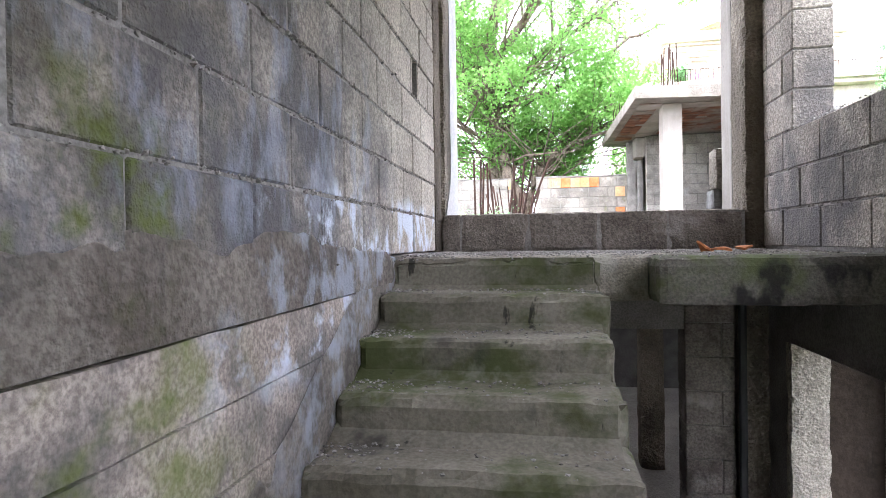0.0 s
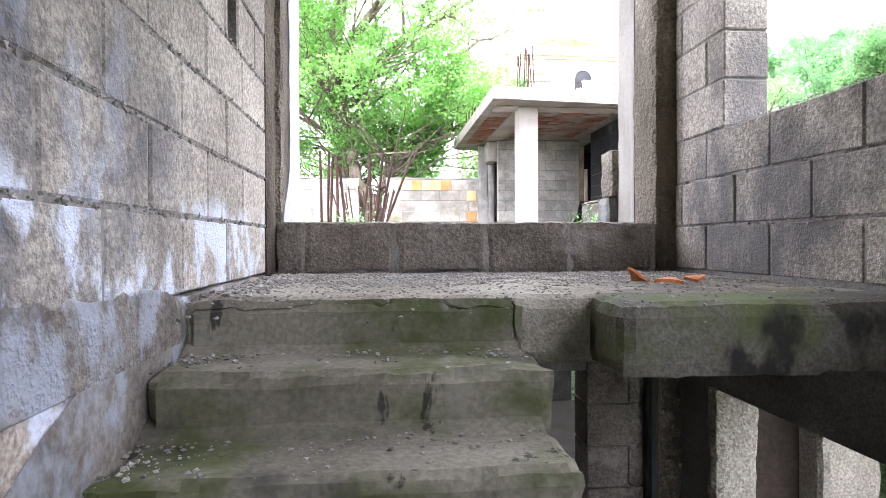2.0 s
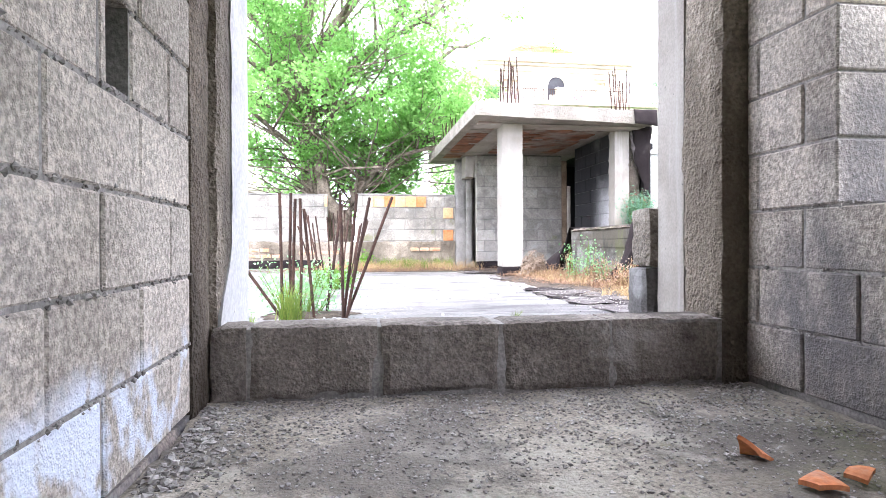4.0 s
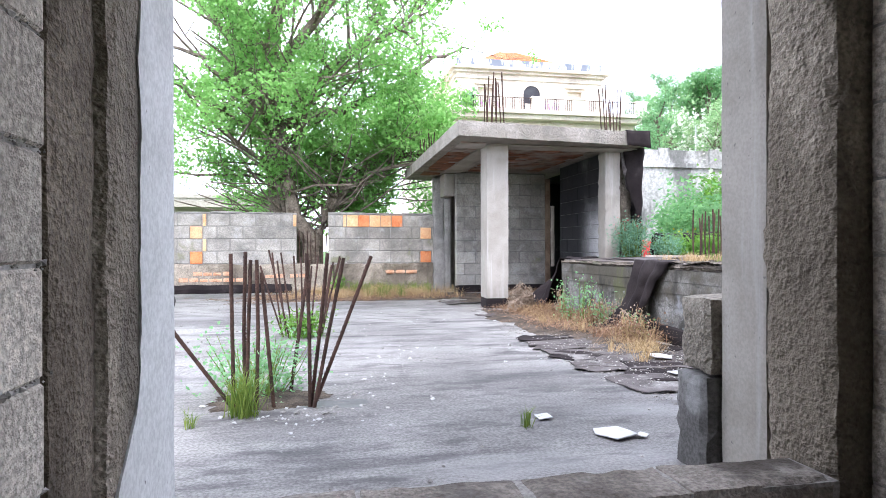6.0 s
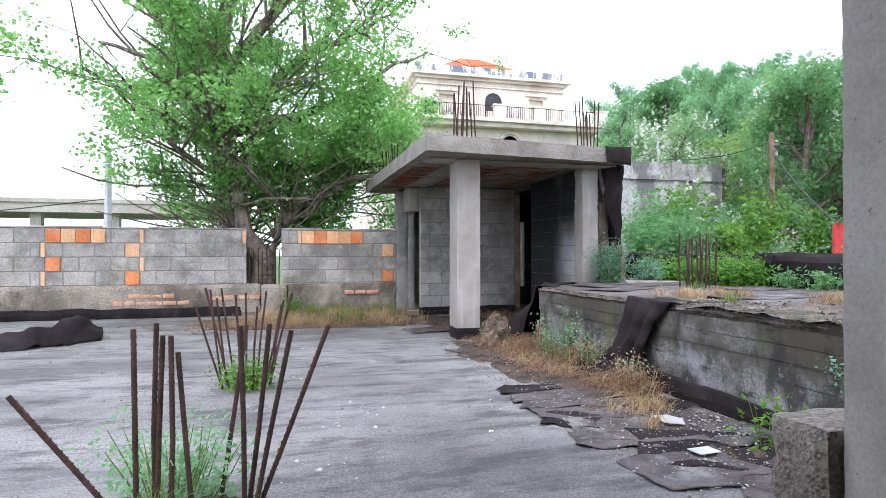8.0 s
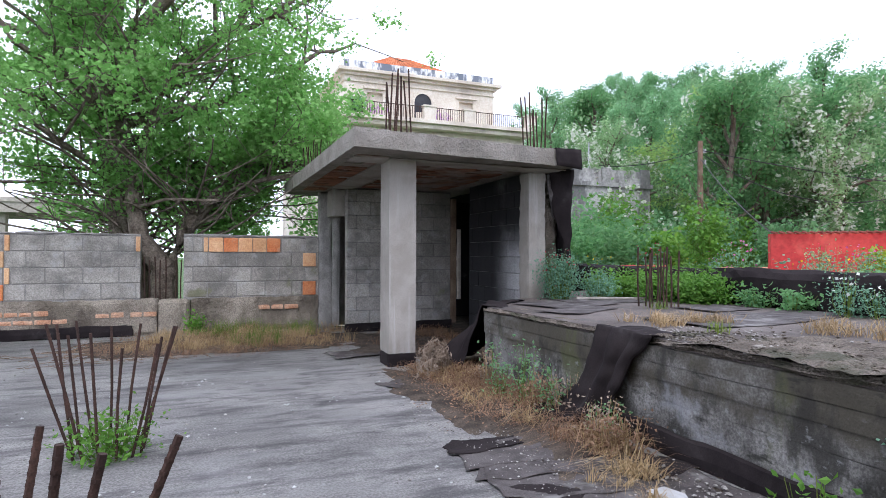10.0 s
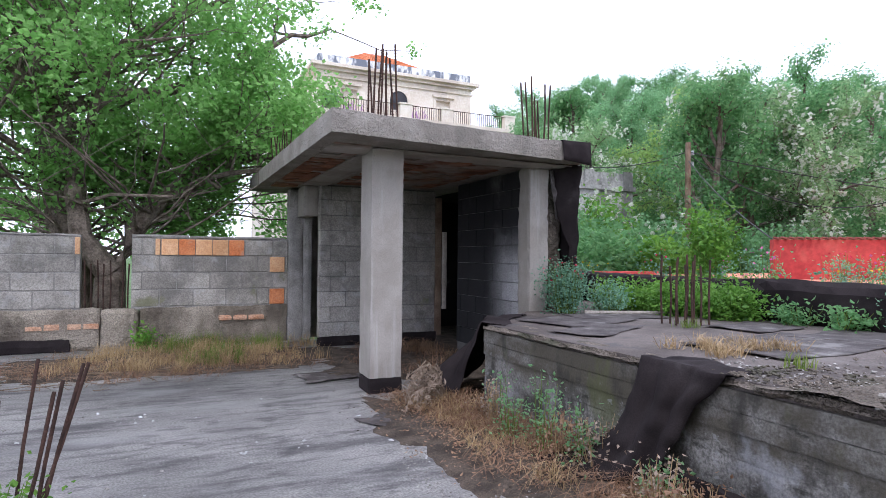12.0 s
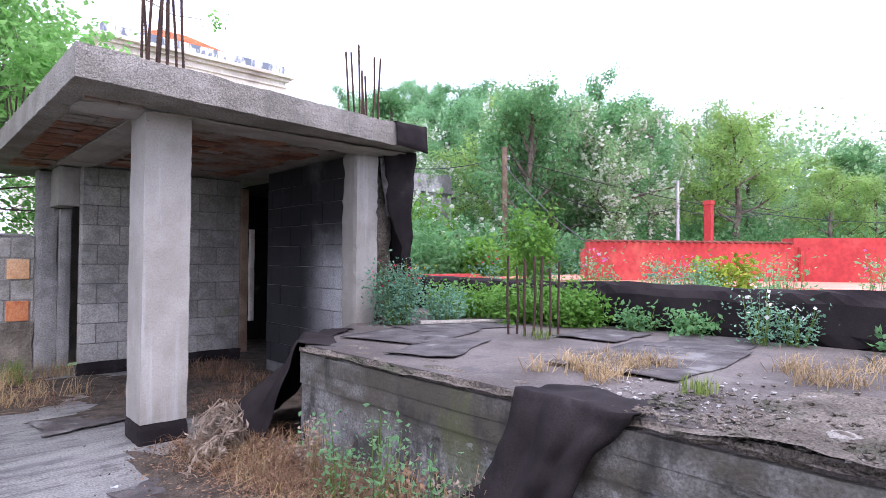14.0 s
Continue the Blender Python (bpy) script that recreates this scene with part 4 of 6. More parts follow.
part("felt_skirting", worn(bmesh.new(), 2.70, 4.9, 15.93, 16.0, 1.5, 1.69, 0.1, 0.015, 0.02), FELT, wall_hut_south, "black felt skirting")
wall_hut_west = part("wall_hut_west", worn(bmesh.new(), 2.50, 2.76, 16.20, 16.78, 3.74, 4.27, 0.08), CONCRETE)
tagged(wall_hut_west, "rendered lintel over a narrow doorway", "wall", kind="structure")
part("door_jamb", worn(bmesh.new(), 2.36, 2.62, BY - 0.06, BY + 0.22, 1.5, 4.27, 0.07, 0.008, 0.015), MORTAR, wall_hut_west, "stained cement pillar where the walls meet")
block_wall(wall_hut_west, "x", 2.62, 2.80, 17.0, 18.1, 1.6, 4.26, 0.262, 0.53, 0.15, BLOCK_OUT)
part("inner_wall", boxes((2.62, 3.6, 17.3, 17.45, 1.5, 4.27)), MORTAR, wall_hut_west)
part("door_strip", worn(bmesh.new(), 2.615, 2.76, 16.70, BY, 1.55, 3.74, 0.08), MORTAR, wall_hut_west)
wall_hut_east = part("wall_hut_east", boxes((4.814, 4.99, 12.85, 14.9, 1.5, 4.27)), MORTAR_DARK)
tagged(wall_hut_east, "block side wall under the canopy, black towards its top and back, with a dark doorway", "wall", kind="structure")
block_wall(wall_hut_east, "x", 4.80, 5.0, 12.85, 16.3, 1.66, 4.26, 0.262, 0.53, 0.4, BLOCK_GRADED, holes=[(14.9, 16.3, 0, 9)], gap=0.006)
dark_room = part("wall_hut_room", boxes((4.9, 6.6, 18.0, 18.2, 1.5, 4.27), (6.4, 6.6, 14.8, 18.0, 1.5, 4.27), (5.0, 6.4, 14.7, 14.88, 1.5, 4.27), (5.3, 6.6, 14.7, 18.2, 4.27, 4.4)), BLOCK_GRADED)
tagged(dark_room, "near-black walls of the room behind the doorway", "wall", kind="structure")
door_2 = thing("door_2", "old dark wooden door post with a loose plank", "door frame", kind="structure")
part("post", worn(bmesh.new(), 4.885, 5.0, 15.96, 16.06, 1.62, 4.15, 0.08, 0.004, 0.004), WOOD, door_2)
part("plank", worn(bmesh.new(), 5.0, 5.07, 15.88, 15.96, 2.1, 3.52, 0.08, 0.004, 0.004), PLANK, door_2)

rnd = random.Random(21)
rebars("starter_bars", "tall rusty bars rising through the roof slab over the column",
       [(2.5 + 0.3 * (k % 5) / 4 + rnd.uniform(-.02, .02), 12.38 + 0.3 * (k // 5), 2.5 + 0.3 * (k % 5) / 4 + rnd.uniform(-.05, .05), 12.38 + 0.3 * (k // 5) + rnd.uniform(-.04, .04), 5.5 + rnd.uniform(-0.25, 0.1)) for k in range(9)], 0.011, 4.5)
rebars("starter_bars", "tall rusty bars rising through the roof slab near its corner",
       [(4.75 + 0.25 * (k % 4) / 3, 12.58 + 0.2 * (k // 4), 4.74 + 0.27 * (k % 4) / 3 + rnd.uniform(-.07, .05), 12.58 + 0.2 * (k // 4) + rnd.uniform(-.05, .05), 5.3 + rnd.uniform(-0.25, 0.2)) for k in range(8)], 0.011, 4.5)
rebars("starter_bars", "short rusty bars at the back edge of the roof slab",
       [(1.95 + 0.07 * (k % 4), 15.6 + 0.5 * (k // 4), 1.95 + 0.07 * (k % 4) + rnd.uniform(-.05, .05), 15.6 + 0.5 * (k // 4), 5.05 + rnd.uniform(-0.15, 0.1)) for k in range(8)], 0.010, 4.5)


def sheet(name, rows, mat, parent=None, thick=0.006, amp=0.02, freq=4.0, sub=4, label="", fold=0.0):
    """A draped sheet through a few rows of places, wrinkled."""
    bm = bmesh.new()
    nr, nc = len(rows), len(rows[0])
    g = []
    for i in range((nr - 1) * sub + 1):
        a, fa = divmod(i / sub, 1)
        a = int(a)
        b = min(a + 1, nr - 1)
        line = []
        for j in range((nc - 1) * sub + 1):
            c, fc = divmod(j / sub, 1)
            c = int(c)
            d = min(c + 1, nc - 1)
            p = Vector(rows[a][c]).lerp(Vector(rows[a][d]), fc).lerp(Vector(rows[b][c]).lerp(Vector(rows[b][d]), fc), fa)
            crease = fold * min(1.0, i / (1.5 * sub)) * abs(math.sin(j / sub * 4.2 + 0.7 * math.sin(i / sub)))
            line.append(bm.verts.new(p + amp * noise.noise_vector(p * freq) - Vector((crease, 0, 0))))
        g.append(line)
    for i in range(len(g) - 1):
        for j in range(len(g[0]) - 1):
            bm.faces.new((g[i][j], g[i + 1][j], g[i + 1][j + 1], g[i][j + 1]))
    bmesh.ops.recalc_face_normals(bm, faces=bm.faces)
    bmesh.ops.solidify(bm, geom=bm.faces[:], thickness=thick)
    return part(name, bm, mat, parent, label, smooth=True)


canopy_felt = thing("roof_felt", "torn black roofing felt wrapped round the slab end and hanging down", "roofing felt")
sheet("wrap", [[(4.83, 12.30, 4.535), (5.05, 12.33, 4.54), (5.29, 12.36, 4.54)], [(4.83, 12.02, 4.53), (5.05, 12.05, 4.535), (5.30, 12.07, 4.54)], [(4.84, 12.00, 4.27), (5.06, 12.03, 4.26), (5.30, 12.05, 4.24)]], FELT, canopy_felt, amp=0.01)
sheet("strip", [[(5.02, 12.48, 4.27), (5.16, 12.34, 4.27), (5.28, 12.22, 4.27), (5.29, 12.7, 4.27)], [(5.05, 12.50, 3.95), (5.15, 12.38, 3.9), (5.26, 12.24, 3.9), (5.28, 12.7, 3.9)], [(5.08, 12.48, 3.62), (5.15, 12.36, 3.55), (5.25, 12.25, 3.5), (5.28, 12.7, 3.5)],
                [(5.19, 12.36, 3.2), (5.21, 12.32, 3.2), (5.26, 12.27, 3.2), (5.28, 12.7, 3.2)], [(5.17, 12.38, 2.8), (5.20, 12.33, 2.8), (5.26, 12.28, 2.8), (5.28, 12.7, 2.8)], [(5.20, 12.36, 2.37), (5.22, 12.34, 2.37), (5.26, 12.3, 2.37), (5.28, 12.7, 2.37)]], FELT, canopy_felt, amp=0.03, freq=5.0)
sheet("torn_flap", [[(5.0, 12.53, 4.22), (5.10, 12.5, 4.22)], [(5.01, 12.51, 3.95), (5.12, 12.48, 3.9)], [(5.06, 12.52, 3.62), (5.10, 12.5, 3.55)]], FELT_DUSTY, canopy_felt, amp=0.03)

# ---------------------------------------------------------------- raised platform
EDGE = [(3.43, 2.0), (6.75, 2.0), (6.75, 14.0), (5.3, 13.2), (4.74, 12.64), (4.35, 12.25), (3.43, 11.48)]
platform = thing("floor_platform", "raised concrete platform with stained board-marked sides", "platform", kind="structure")
bm = bmesh.new()
bm.free()
for z0, z1 in ((1.40, 1.74), (1.74, 1.895), (1.895, 2.045)):
    part("base_course", worn(bmesh.new(), 3.443, 3.75, 2.0, 11.46, z0, z1, 0.09, 0.006, 0.0018, 4), PLINTH, platform)
for z0, z1, dx in ((2.045, 2.17, 0.008), (2.17, 2.297, 0.004)):
    part("board_course", worn(bmesh.new(), 3.425 + dx, 3.75, 2.0, 11.47, z0 + 0.0005, z1 - 0.0005, 0.05, 0.006, 0.0018, 4), PLINTH, platform)
part("screed_edge", worn(bmesh.new(), 3.415, 3.8, 2.0, 11.49, 2.295, 2.352, 0.045, 0.024, 0.045, 6), CRUMBLE, platform, "crumbling screed edge")
bm = prism(bmesh.new(), [(3.6, 11.3), (6.7, 11.3), (6.7, 13.9), (5.3, 13.15), (4.78, 12.63), (4.35, 12.22), (3.47, 11.45)], 1.4, 2.30)
part("end_wall", bm, PLINTH, platform)
bm = bmesh.new()
pv = [bm.verts.new((x, y, PZ - 0.003)) for x, y in [(3.47, 2.0)] + EDGE[1:-1] + [(3.46, 11.44)]]
f = bm.faces.new(pv)
r = bmesh.ops.extrude_face_region(bm, geom=[f])
for v in [g for g in r["geom"] if isinstance(g, bmesh.types.BMVert)]:
    v.co.z = 2.28
bmesh.ops.triangulate(bm, faces=bm.faces[:])
part("deck", bm, PLATFORM_TOP, platform, "dusty worn felt deck")
# broken screed and earth where the felt has gone from the near edge
bm = bmesh.new()
nx, ny, vs = 26, 90, []
for i in range(nx + 1):
    for j in range(ny + 1):
        x, y = 3.40 + 1.5 * i / nx, 4.2 + 4.1 * j / ny
        p = Vector((x, y, 0))
        edge = min(1, (nx - i) / 7, j / 8, (ny - j) / 10)
        ridge = abs(noise.noise(Vector((x * 5.0, y * 1.7, 0))))
        h = -0.012 + edge * (0.022 + 0.055 * ridge + 0.02 * noise.noise(p * 11) + 0.012 * noise.noise(p * 27))
        vs.append(bm.verts.new((x + 0.012 * noise.noise(p * 9), y, PZ + h)))
for i in range(nx):
    for j in range(ny):
        a = i * (ny + 1) + j
        bm.faces.new((vs[a], vs[a + ny + 1], vs[a + ny + 2], vs[a + 1]))
part("broken_screed", bm, CRUMBLE, platform, "broken screed and earth along the edge")

deck_felt = thing("felt_sheets", "loose curled sheets of black roofing felt on the platform", "roofing felt")
rnd = random.Random(31)
for cx, cy, w, d, a in ((4.6, 11.4, 1.2, 0.8, 0.3), (5.3, 11.6, 1.1, 0.6, -0.2), (4.2, 10.6, 1.0, 0.5, 0.5), (5.0, 9.2, 1.5, 0.9, 0.1), (6.1, 9.3, 1.0, 0.7, 0.2), (5.9, 7.9, 1.1, 0.35, 0.4), (5.6, 7.3, 1.3, 0.3, 0.25), (6.3, 7.4, 0.9, 0.5, 0.4), (5.9, 10.2, 0.8, 0.6, 0.1)):
    rows = []
    for i in range(4):
        row = []
        for j in range(5):
            u, v = (j / 4 - 0.5) * w, (i / 3 - 0.5) * d
            curl = 0.010 * max(0, abs(j - 2) - 1) + rnd.uniform(0, 0.006)
            row.append((cx + u * math.cos(a) - v * math.sin(a) + rnd.uniform(-.04, .04), cy + u * math.sin(a) + v * math.cos(a) + rnd.uniform(-.04, .04), PZ + 0.006 + curl))
        rows.append(row)
    sheet("felt_sheet", rows, FELT_DUSTY, deck_felt, amp=0.006)
drape = thing("felt_drape", "black roofing felt draped over the platform edge to the ground", "roofing felt")
sheet("drape", [[(3.70, 9.14, 2.368), (3.74, 8.80, 2.372), (3.78, 8.46, 2.370)], [(3.41, 9.13, 2.377), (3.39, 8.8, 2.387), (3.41, 8.47, 2.38)],
                [(3.36, 9.15, 2.15), (3.33, 8.85, 2.12), (3.38, 8.64, 2.15)], [(3.32, 9.3, 1.85), (3.26, 9.0, 1.8), (3.35, 8.80, 1.85)],
                [(3.2, 9.6, 1.62), (3.2, 9.15, 1.58), (3.3, 8.85, 1.66)], [(2.95, 9.75, 1.56), (3.02, 9.4, 1.55), (3.2, 9.1, 1.56)]], FELT, drape, amp=0.03, freq=6.0, sub=10, fold=0.06)
end_drape = thing("felt_drape", "black roofing felt hanging over the platform's end", "roofing felt")
sheet("drape", [[(4.3, 12.0, 2.375), (3.9, 11.7, 2.375), (3.6, 11.2, 2.372)], [(4.25, 12.25, 2.372), (3.75, 11.9, 2.38), (3.40, 11.45, 2.372)],
                [(4.2, 12.35, 2.1), (3.65, 12.05, 2.1), (3.37, 11.6, 2.1)], [(4.0, 12.5, 1.75), (3.25, 12.15, 1.78), (3.33, 11.62, 1.80)], [(3.9, 12.65, 1.56), (3.04, 12.2, 1.56), (3.22, 11.58, 1.56)]], FELT, end_drape, amp=0.035, freq=5.0, sub=10, fold=0.06)
east_upstand = part("felt_parapet", worn(bmesh.new(), 6.70, 7.05, 2.0, 14.6, 2.33, 2.83, 0.12, 0.045, 0.06, 1.7), FELT)
tagged(east_upstand, "low parapet wrapped in black roofing felt", "parapet", kind="structure")
foot_felt = part("felt_skirting", worn(bmesh.new(), 3.36, 3.445, 5.2, 9.0, 1.50, 1.70, 0.10, 0.02, 0.02, 2.5), FELT)
tagged(foot_felt, "black felt turned up at the foot of the platform", "roofing felt", kind="structure")
rebars("starter_bars", "cage of rusty starter bars rising from the platform",
       [(5.31 + 0.30 * u, 10.66 - 0.16 * u + 0.2 * v, 5.31 + 0.30 * u + rnd.uniform(-.02, .02), 10.66 - 0.16 * u + 0.2 * v, 3.07 + rnd.uniform(-0.1, 0.06)) for u in (0, 0.25, 0.5, 0.75, 1) for v in (0, 1)], 0.011, PZ)

# ground felt flaps in front of the platform
ground_felt = thing("felt_sheets", "broken overlapping sheets of black roofing felt on the terrace", "roofing felt")
rnd = random.Random(41)
for cx, cy, w, d, a in ((2.45, 8.75, 1.1, 0.55, -0.1), (2.4, 8.15, 1.0, 0.6, -0.25), (2.45, 7.55, 1.0, 0.6, -0.3), (2.75, 7.0, 1.1, 0.75, -0.4), (2.35, 6.75, 0.7, 0.5, 0.1), (2.9, 6.45, 0.9, 0.6, 0.3), (3.0, 8.2, 0.6, 0.6, 0.2), (2.3, 11.3, 0.45, 0.3, 0.5), (2.45, 13.4, 1.1, 0.5, 0.1), (3.05, 7.5, 0.6, 0.9, 0.1), (2.15, 8.4, 0.5, 0.3, -0.2), (2.1, 7.9, 0.45, 0.35, -0.5), (2.15, 7.35, 0.5, 0.3, -0.3), (2.75, 8.5, 0.6, 0.3, -0.1), (2.2, 8.95, 0.6, 0.22, 0.1), (2.6, 6.3, 0.5, 0.4, 0.5)):
    rows = []
    for i in range(4):
        row = []
        for j in range(5):
            u, v = (j / 4 - 0.5) * w, (i / 3 - 0.5) * d
            curl = 0.006 * max(0, abs(i - 1.5) - 0.6) + rnd.uniform(0, 0.012)
            row.append((cx + u * math.cos(a) - v * math.sin(a) + rnd.uniform(-.05, .05), cy + u * math.sin(a) + v * math.cos(a) + rnd.uniform(-.05, .05), TZ + 0.008 + curl))
        rows.append(row)
    sheet("felt_sheet", rows, FELT_DUSTY if rnd.random() < 0.8 else FELT, ground_felt, amp=0.012, freq=9.0, sub=6)
roll = thing("felt_roll", "crumpled heap of black roofing felt on the terrace", "roofing felt")
sheet("felt", [[(-3.75, 12.75, 1.54), (-3.4, 12.9, 1.545), (-3.0, 13.2, 1.55), (-2.7, 13.6, 1.54)], [(-3.85, 13.0, 1.70), (-3.4, 13.15, 1.80), (-3.0, 13.5, 1.90), (-2.75, 13.9, 1.70)],
               [(-3.9, 13.3, 1.66), (-3.5, 13.5, 1.70), (-3.1, 13.9, 1.72), (-2.85, 14.1, 1.62)], [(-4.0, 13.6, 1.54), (-3.6, 13.8, 1.54), (-3.2, 14.2, 1.54), (-2.95, 14.3, 1.54)]], FELT, roll, amp=0.10, freq=4, sub=7)

# block stub outside the doorway
stub = thing("block_pier", "stub of two stacked concrete blocks beside the doorway", "block pier", kind="structure")
part("block", worn(bmesh.new(), 1.505, 2.35, 5.10, 5.33, 1.965, 2.31, 0.05, 0.006, 0.015, 7), mk("brown_weathered_block", (0.13, 0.114, 0.09), (0.215, 0.192, 0.157), 2, 60, 0.5, bump=0.8, bump_scale=60, relief=0.01, pits=45), stub)
part("block", worn(bmesh.new(), 1.485, 2.35, 5.10, 5.345, 1.48, 1.96, 0.05, 0.008, 0.015, 7), mk("tarred_block", (0.075, 0.072, 0.068), (0.125, 0.12, 0.112), 2, 60, 0.4, bump=0.6, relief=0.006,
     layers=[((0.30, 0.30, 0.29), 0.8, 2.0, 0.5, 0.65, ANY, {2: (1.65, 1.75, 9, 10)})]), stub, "lower block with a tarred face")


# ---------------------------------------------------------------- loose things
def shard(name, label, cat, x, y, z, r, mat, thick, seed, tilt=(0, 0), n=5, curve=0.0, group=""):
    rnd = random.Random(seed)
    bm = bmesh.new()
    pts = []
    for k in range(n):
        a = 2 * math.pi * k / n + rnd.uniform(-0.3, 0.3)
        s = r * rnd.uniform(0.75, 1.1)
        pts.append((s * math.cos(a), s * math.sin(a)))
    prism(bm, pts, 0, thick)
    if curve:
        bmesh.ops.subdivide_edges(bm, edges=bm.edges[:], cuts=3, use_grid_fill=True)
        for v in bm.verts:
            v.co.z += curve * (1 - (v.co.x / r) ** 2)
    ob = part(name, bm, mat)
    ob.location, ob.rotation_euler = (x, y, z), (tilt[0], tilt[1], rnd.uniform(0, 6))
    return tagged(ob, label, cat, group)


shard("roof_tile_shard", "curved orange terracotta shard lying on the landing", "tile shard", 1.0, 3.53, LZ + 0.006, 0.058, TERRACOTTA, 0.012, 3, (0.65, 0.2), 4, 0.03, "terracotta shards")
shard("roof_tile_shard", "flat orange terracotta shard lying on the landing", "tile shard", 1.18, 3.33, LZ + 0.008, 0.052, TERRACOTTA, 0.012, 4, (0.05, 0.1), 4, 0.02, "terracotta shards")
shard("roof_tile_shard", "small orange terracotta shard lying on the landing", "tile shard", 1.05, 3.30, LZ + 0.008, 0.055, TERRACOTTA, 0.014, 5, (0.05, 0.05), 4, 0.01, "terracotta shards")
for k, (x, y, r) in enumerate(((1.10, 6.08, 0.07), (1.38, 5.73, 0.125), (1.50, 5.66, 0.045), (2.79, 7.62, 0.14), (2.55, 6.95, 0.12), (-3.0, 9.5, 0.13), (-2.85, 9.0, 0.11))):
    shard("broken_tile", "broken white glazed tile lying on the terrace", "tile shard", x, y, TZ + (0.035 if 6.5 < y < 8 else 0.012), r, TILE, 0.006, 50 + k, (0.04, 0.03), 4 + k % 2, 0, "broken white tiles")
shard("stone_flake", "pale flake of stone on the crumbling platform edge", "stone", 3.72, 7.75, PZ + 0.006, 0.08, SLAB_TOP, 0.02, 71)
stick = part("timber_batten", worn(bmesh.new(), -0.55, 0.55, -0.03, 0.03, 0, 0.035, 0.1, 0.003, 0.003), PLANK)
stick.location, stick.rotation_euler = (5.65, 11.75, PZ + 0.012), (0, 0, -0.45)
tagged(stick, "pale timber batten lying on the platform", "batten")

rnd = random.Random(77)
stones("landing_grit", [(rnd.uniform(-0.72, 1.6), 4.43 - abs(rnd.gauss(0, 0.62)), LZ) for _ in range(13000)], 0.003, 0.012, RUBBLE, "mortar grit strewn on the landing", seed=1)
stones("landing_grit", [(-0.72 + abs(rnd.gauss(0, 0.09)), rnd.uniform(3.0, 4.4), LZ) for _ in range(800)], 0.004, 0.024, RUBBLE, "mortar crumbs along the foot of the wall", seed=2)
pts = []
for i in range(1, 8):
    for _ in range(170):
        pts.append((rnd.uniform(-0.74, 0.33), 2.93 - 0.3245 * i + abs(rnd.gauss(0.2, 0.09)), 1.452 - 0.1655 * i))
stones("step_grit", pts, 0.003, 0.014, RUBBLE, "grit and dead leaves on the treads", seed=4)
stones("terrace_grit", [(rnd.uniform(-4, 2.4), rnd.uniform(5.2, 15.5), TZ) for _ in range(700)], 0.004, 0.022, RUBBLE, "small pale stones scattered over the terrace", seed=5)
jr = random.Random(55)
pts = [(-0.757 + jr.uniform(-0.004, 0.002), jr.uniform(-0.5, 4.36), 1.475 + 0.2545 * jr.randint(1, 6) + jr.gauss(0, 0.006)) for _ in range(1500)]
stones("mortar_crumbs", pts, 0.004, 0.013, RUBBLE, "mortar squeezed out of the block joints", "mortar", seed=56, flat=1.0)
pts = [(1.676 + jr.uniform(-0.002, 0.004), jr.uniform(2.25, 4.38), 1.475 + 0.2575 * jr.randint(1, 3) + jr.gauss(0, 0.006)) for _ in range(420)]
stones("mortar_crumbs", pts, 0.004, 0.012, RUBBLE, "mortar squeezed out of the block joints under the window", "mortar", seed=57, flat=1.0)
wr = random.Random(77)
pts = []
for _ in range(34):
    cx, cy = wr.uniform(-1.5, 2.4), wr.uniform(5.6, 12.5)
    pts += [(cx + wr.gauss(0, 0.16), cy + wr.gauss(0, 0.12), TZ) for _ in range(wr.randint(5, 16))]
stones("plaster_chips", pts, 0.004, 0.026, PLASTER, "white plaster chips scattered in clusters over the screed", seed=14)
pts = []
for i in range(9):
    y0, zt = 2.93 - 0.3245 * i, 1.452 - 0.1655 * i
    pts += [(-0.745 + abs(wr.gauss(0, 0.10)), y0 + 0.02 + 0.29 * wr.random() ** 0.6, zt) for _ in range(110)]
    pts += [(wr.uniform(-0.7, 0.33), y0 + 0.31 - abs(wr.gauss(0, 0.035)), zt) for _ in range(70)]
stones("step_grit", pts, 0.003, 0.016, RUBBLE, "mortar crumbs swept against the back and side of the treads", seed=15)
stones("felt_grit", [(rnd.gauss(2.55, 0.4), rnd.uniform(6.3, 9.3), TZ + 0.02) for _ in range(1500)], 0.003, 0.014, RUBBLE, "gravel and crumbs on the broken felt", seed=6)
stones("felt_grit", [(rnd.gauss(3.05, 0.12), rnd.gauss(7.5, 0.35), TZ + 0.02) for _ in range(260)], 0.004, 0.024, RUBBLE, "mortar crumbs at the foot of the platform", seed=7)
stones("soil_litter_bits", [(2.75 + rnd.gauss(0, 0.3), rnd.uniform(9.2, 12.1), TZ + 0.045) for _ in range(1600)], 0.003, 0.016, SOIL, "dark crumbs and bits of litter on the soil", seed=21)
stones("edge_grit", [(2.02 + 0.1 * math.sin(3 * y) + rnd.gauss(0, 0.07) + 0.30 * max(0, y - 9.0) / 2, y, TZ) for y in [rnd.uniform(6.2, 11.4) for _ in range(1100)]], 0.003, 0.017, RUBBLE, "grey grit along the torn edge of the screed", seed=22)
stones("screed_crumbs", [(3.43 + abs(rnd.gauss(0, 0.45)), rnd.uniform(4.5, 8.6), PZ + 0.012) for _ in range(3200)], 0.004, 0.03, CRUMBLE, "brown crumbs of broken screed on the platform edge", seed=28)
stones("platform_grit", [(3.45 + abs(rnd.gauss(0, 0.5)), rnd.uniform(6.0, 9.0), PZ) for _ in range(1500)], 0.003, 0.022, RUBBLE, "rubble and gravel on the platform edge", seed=8)
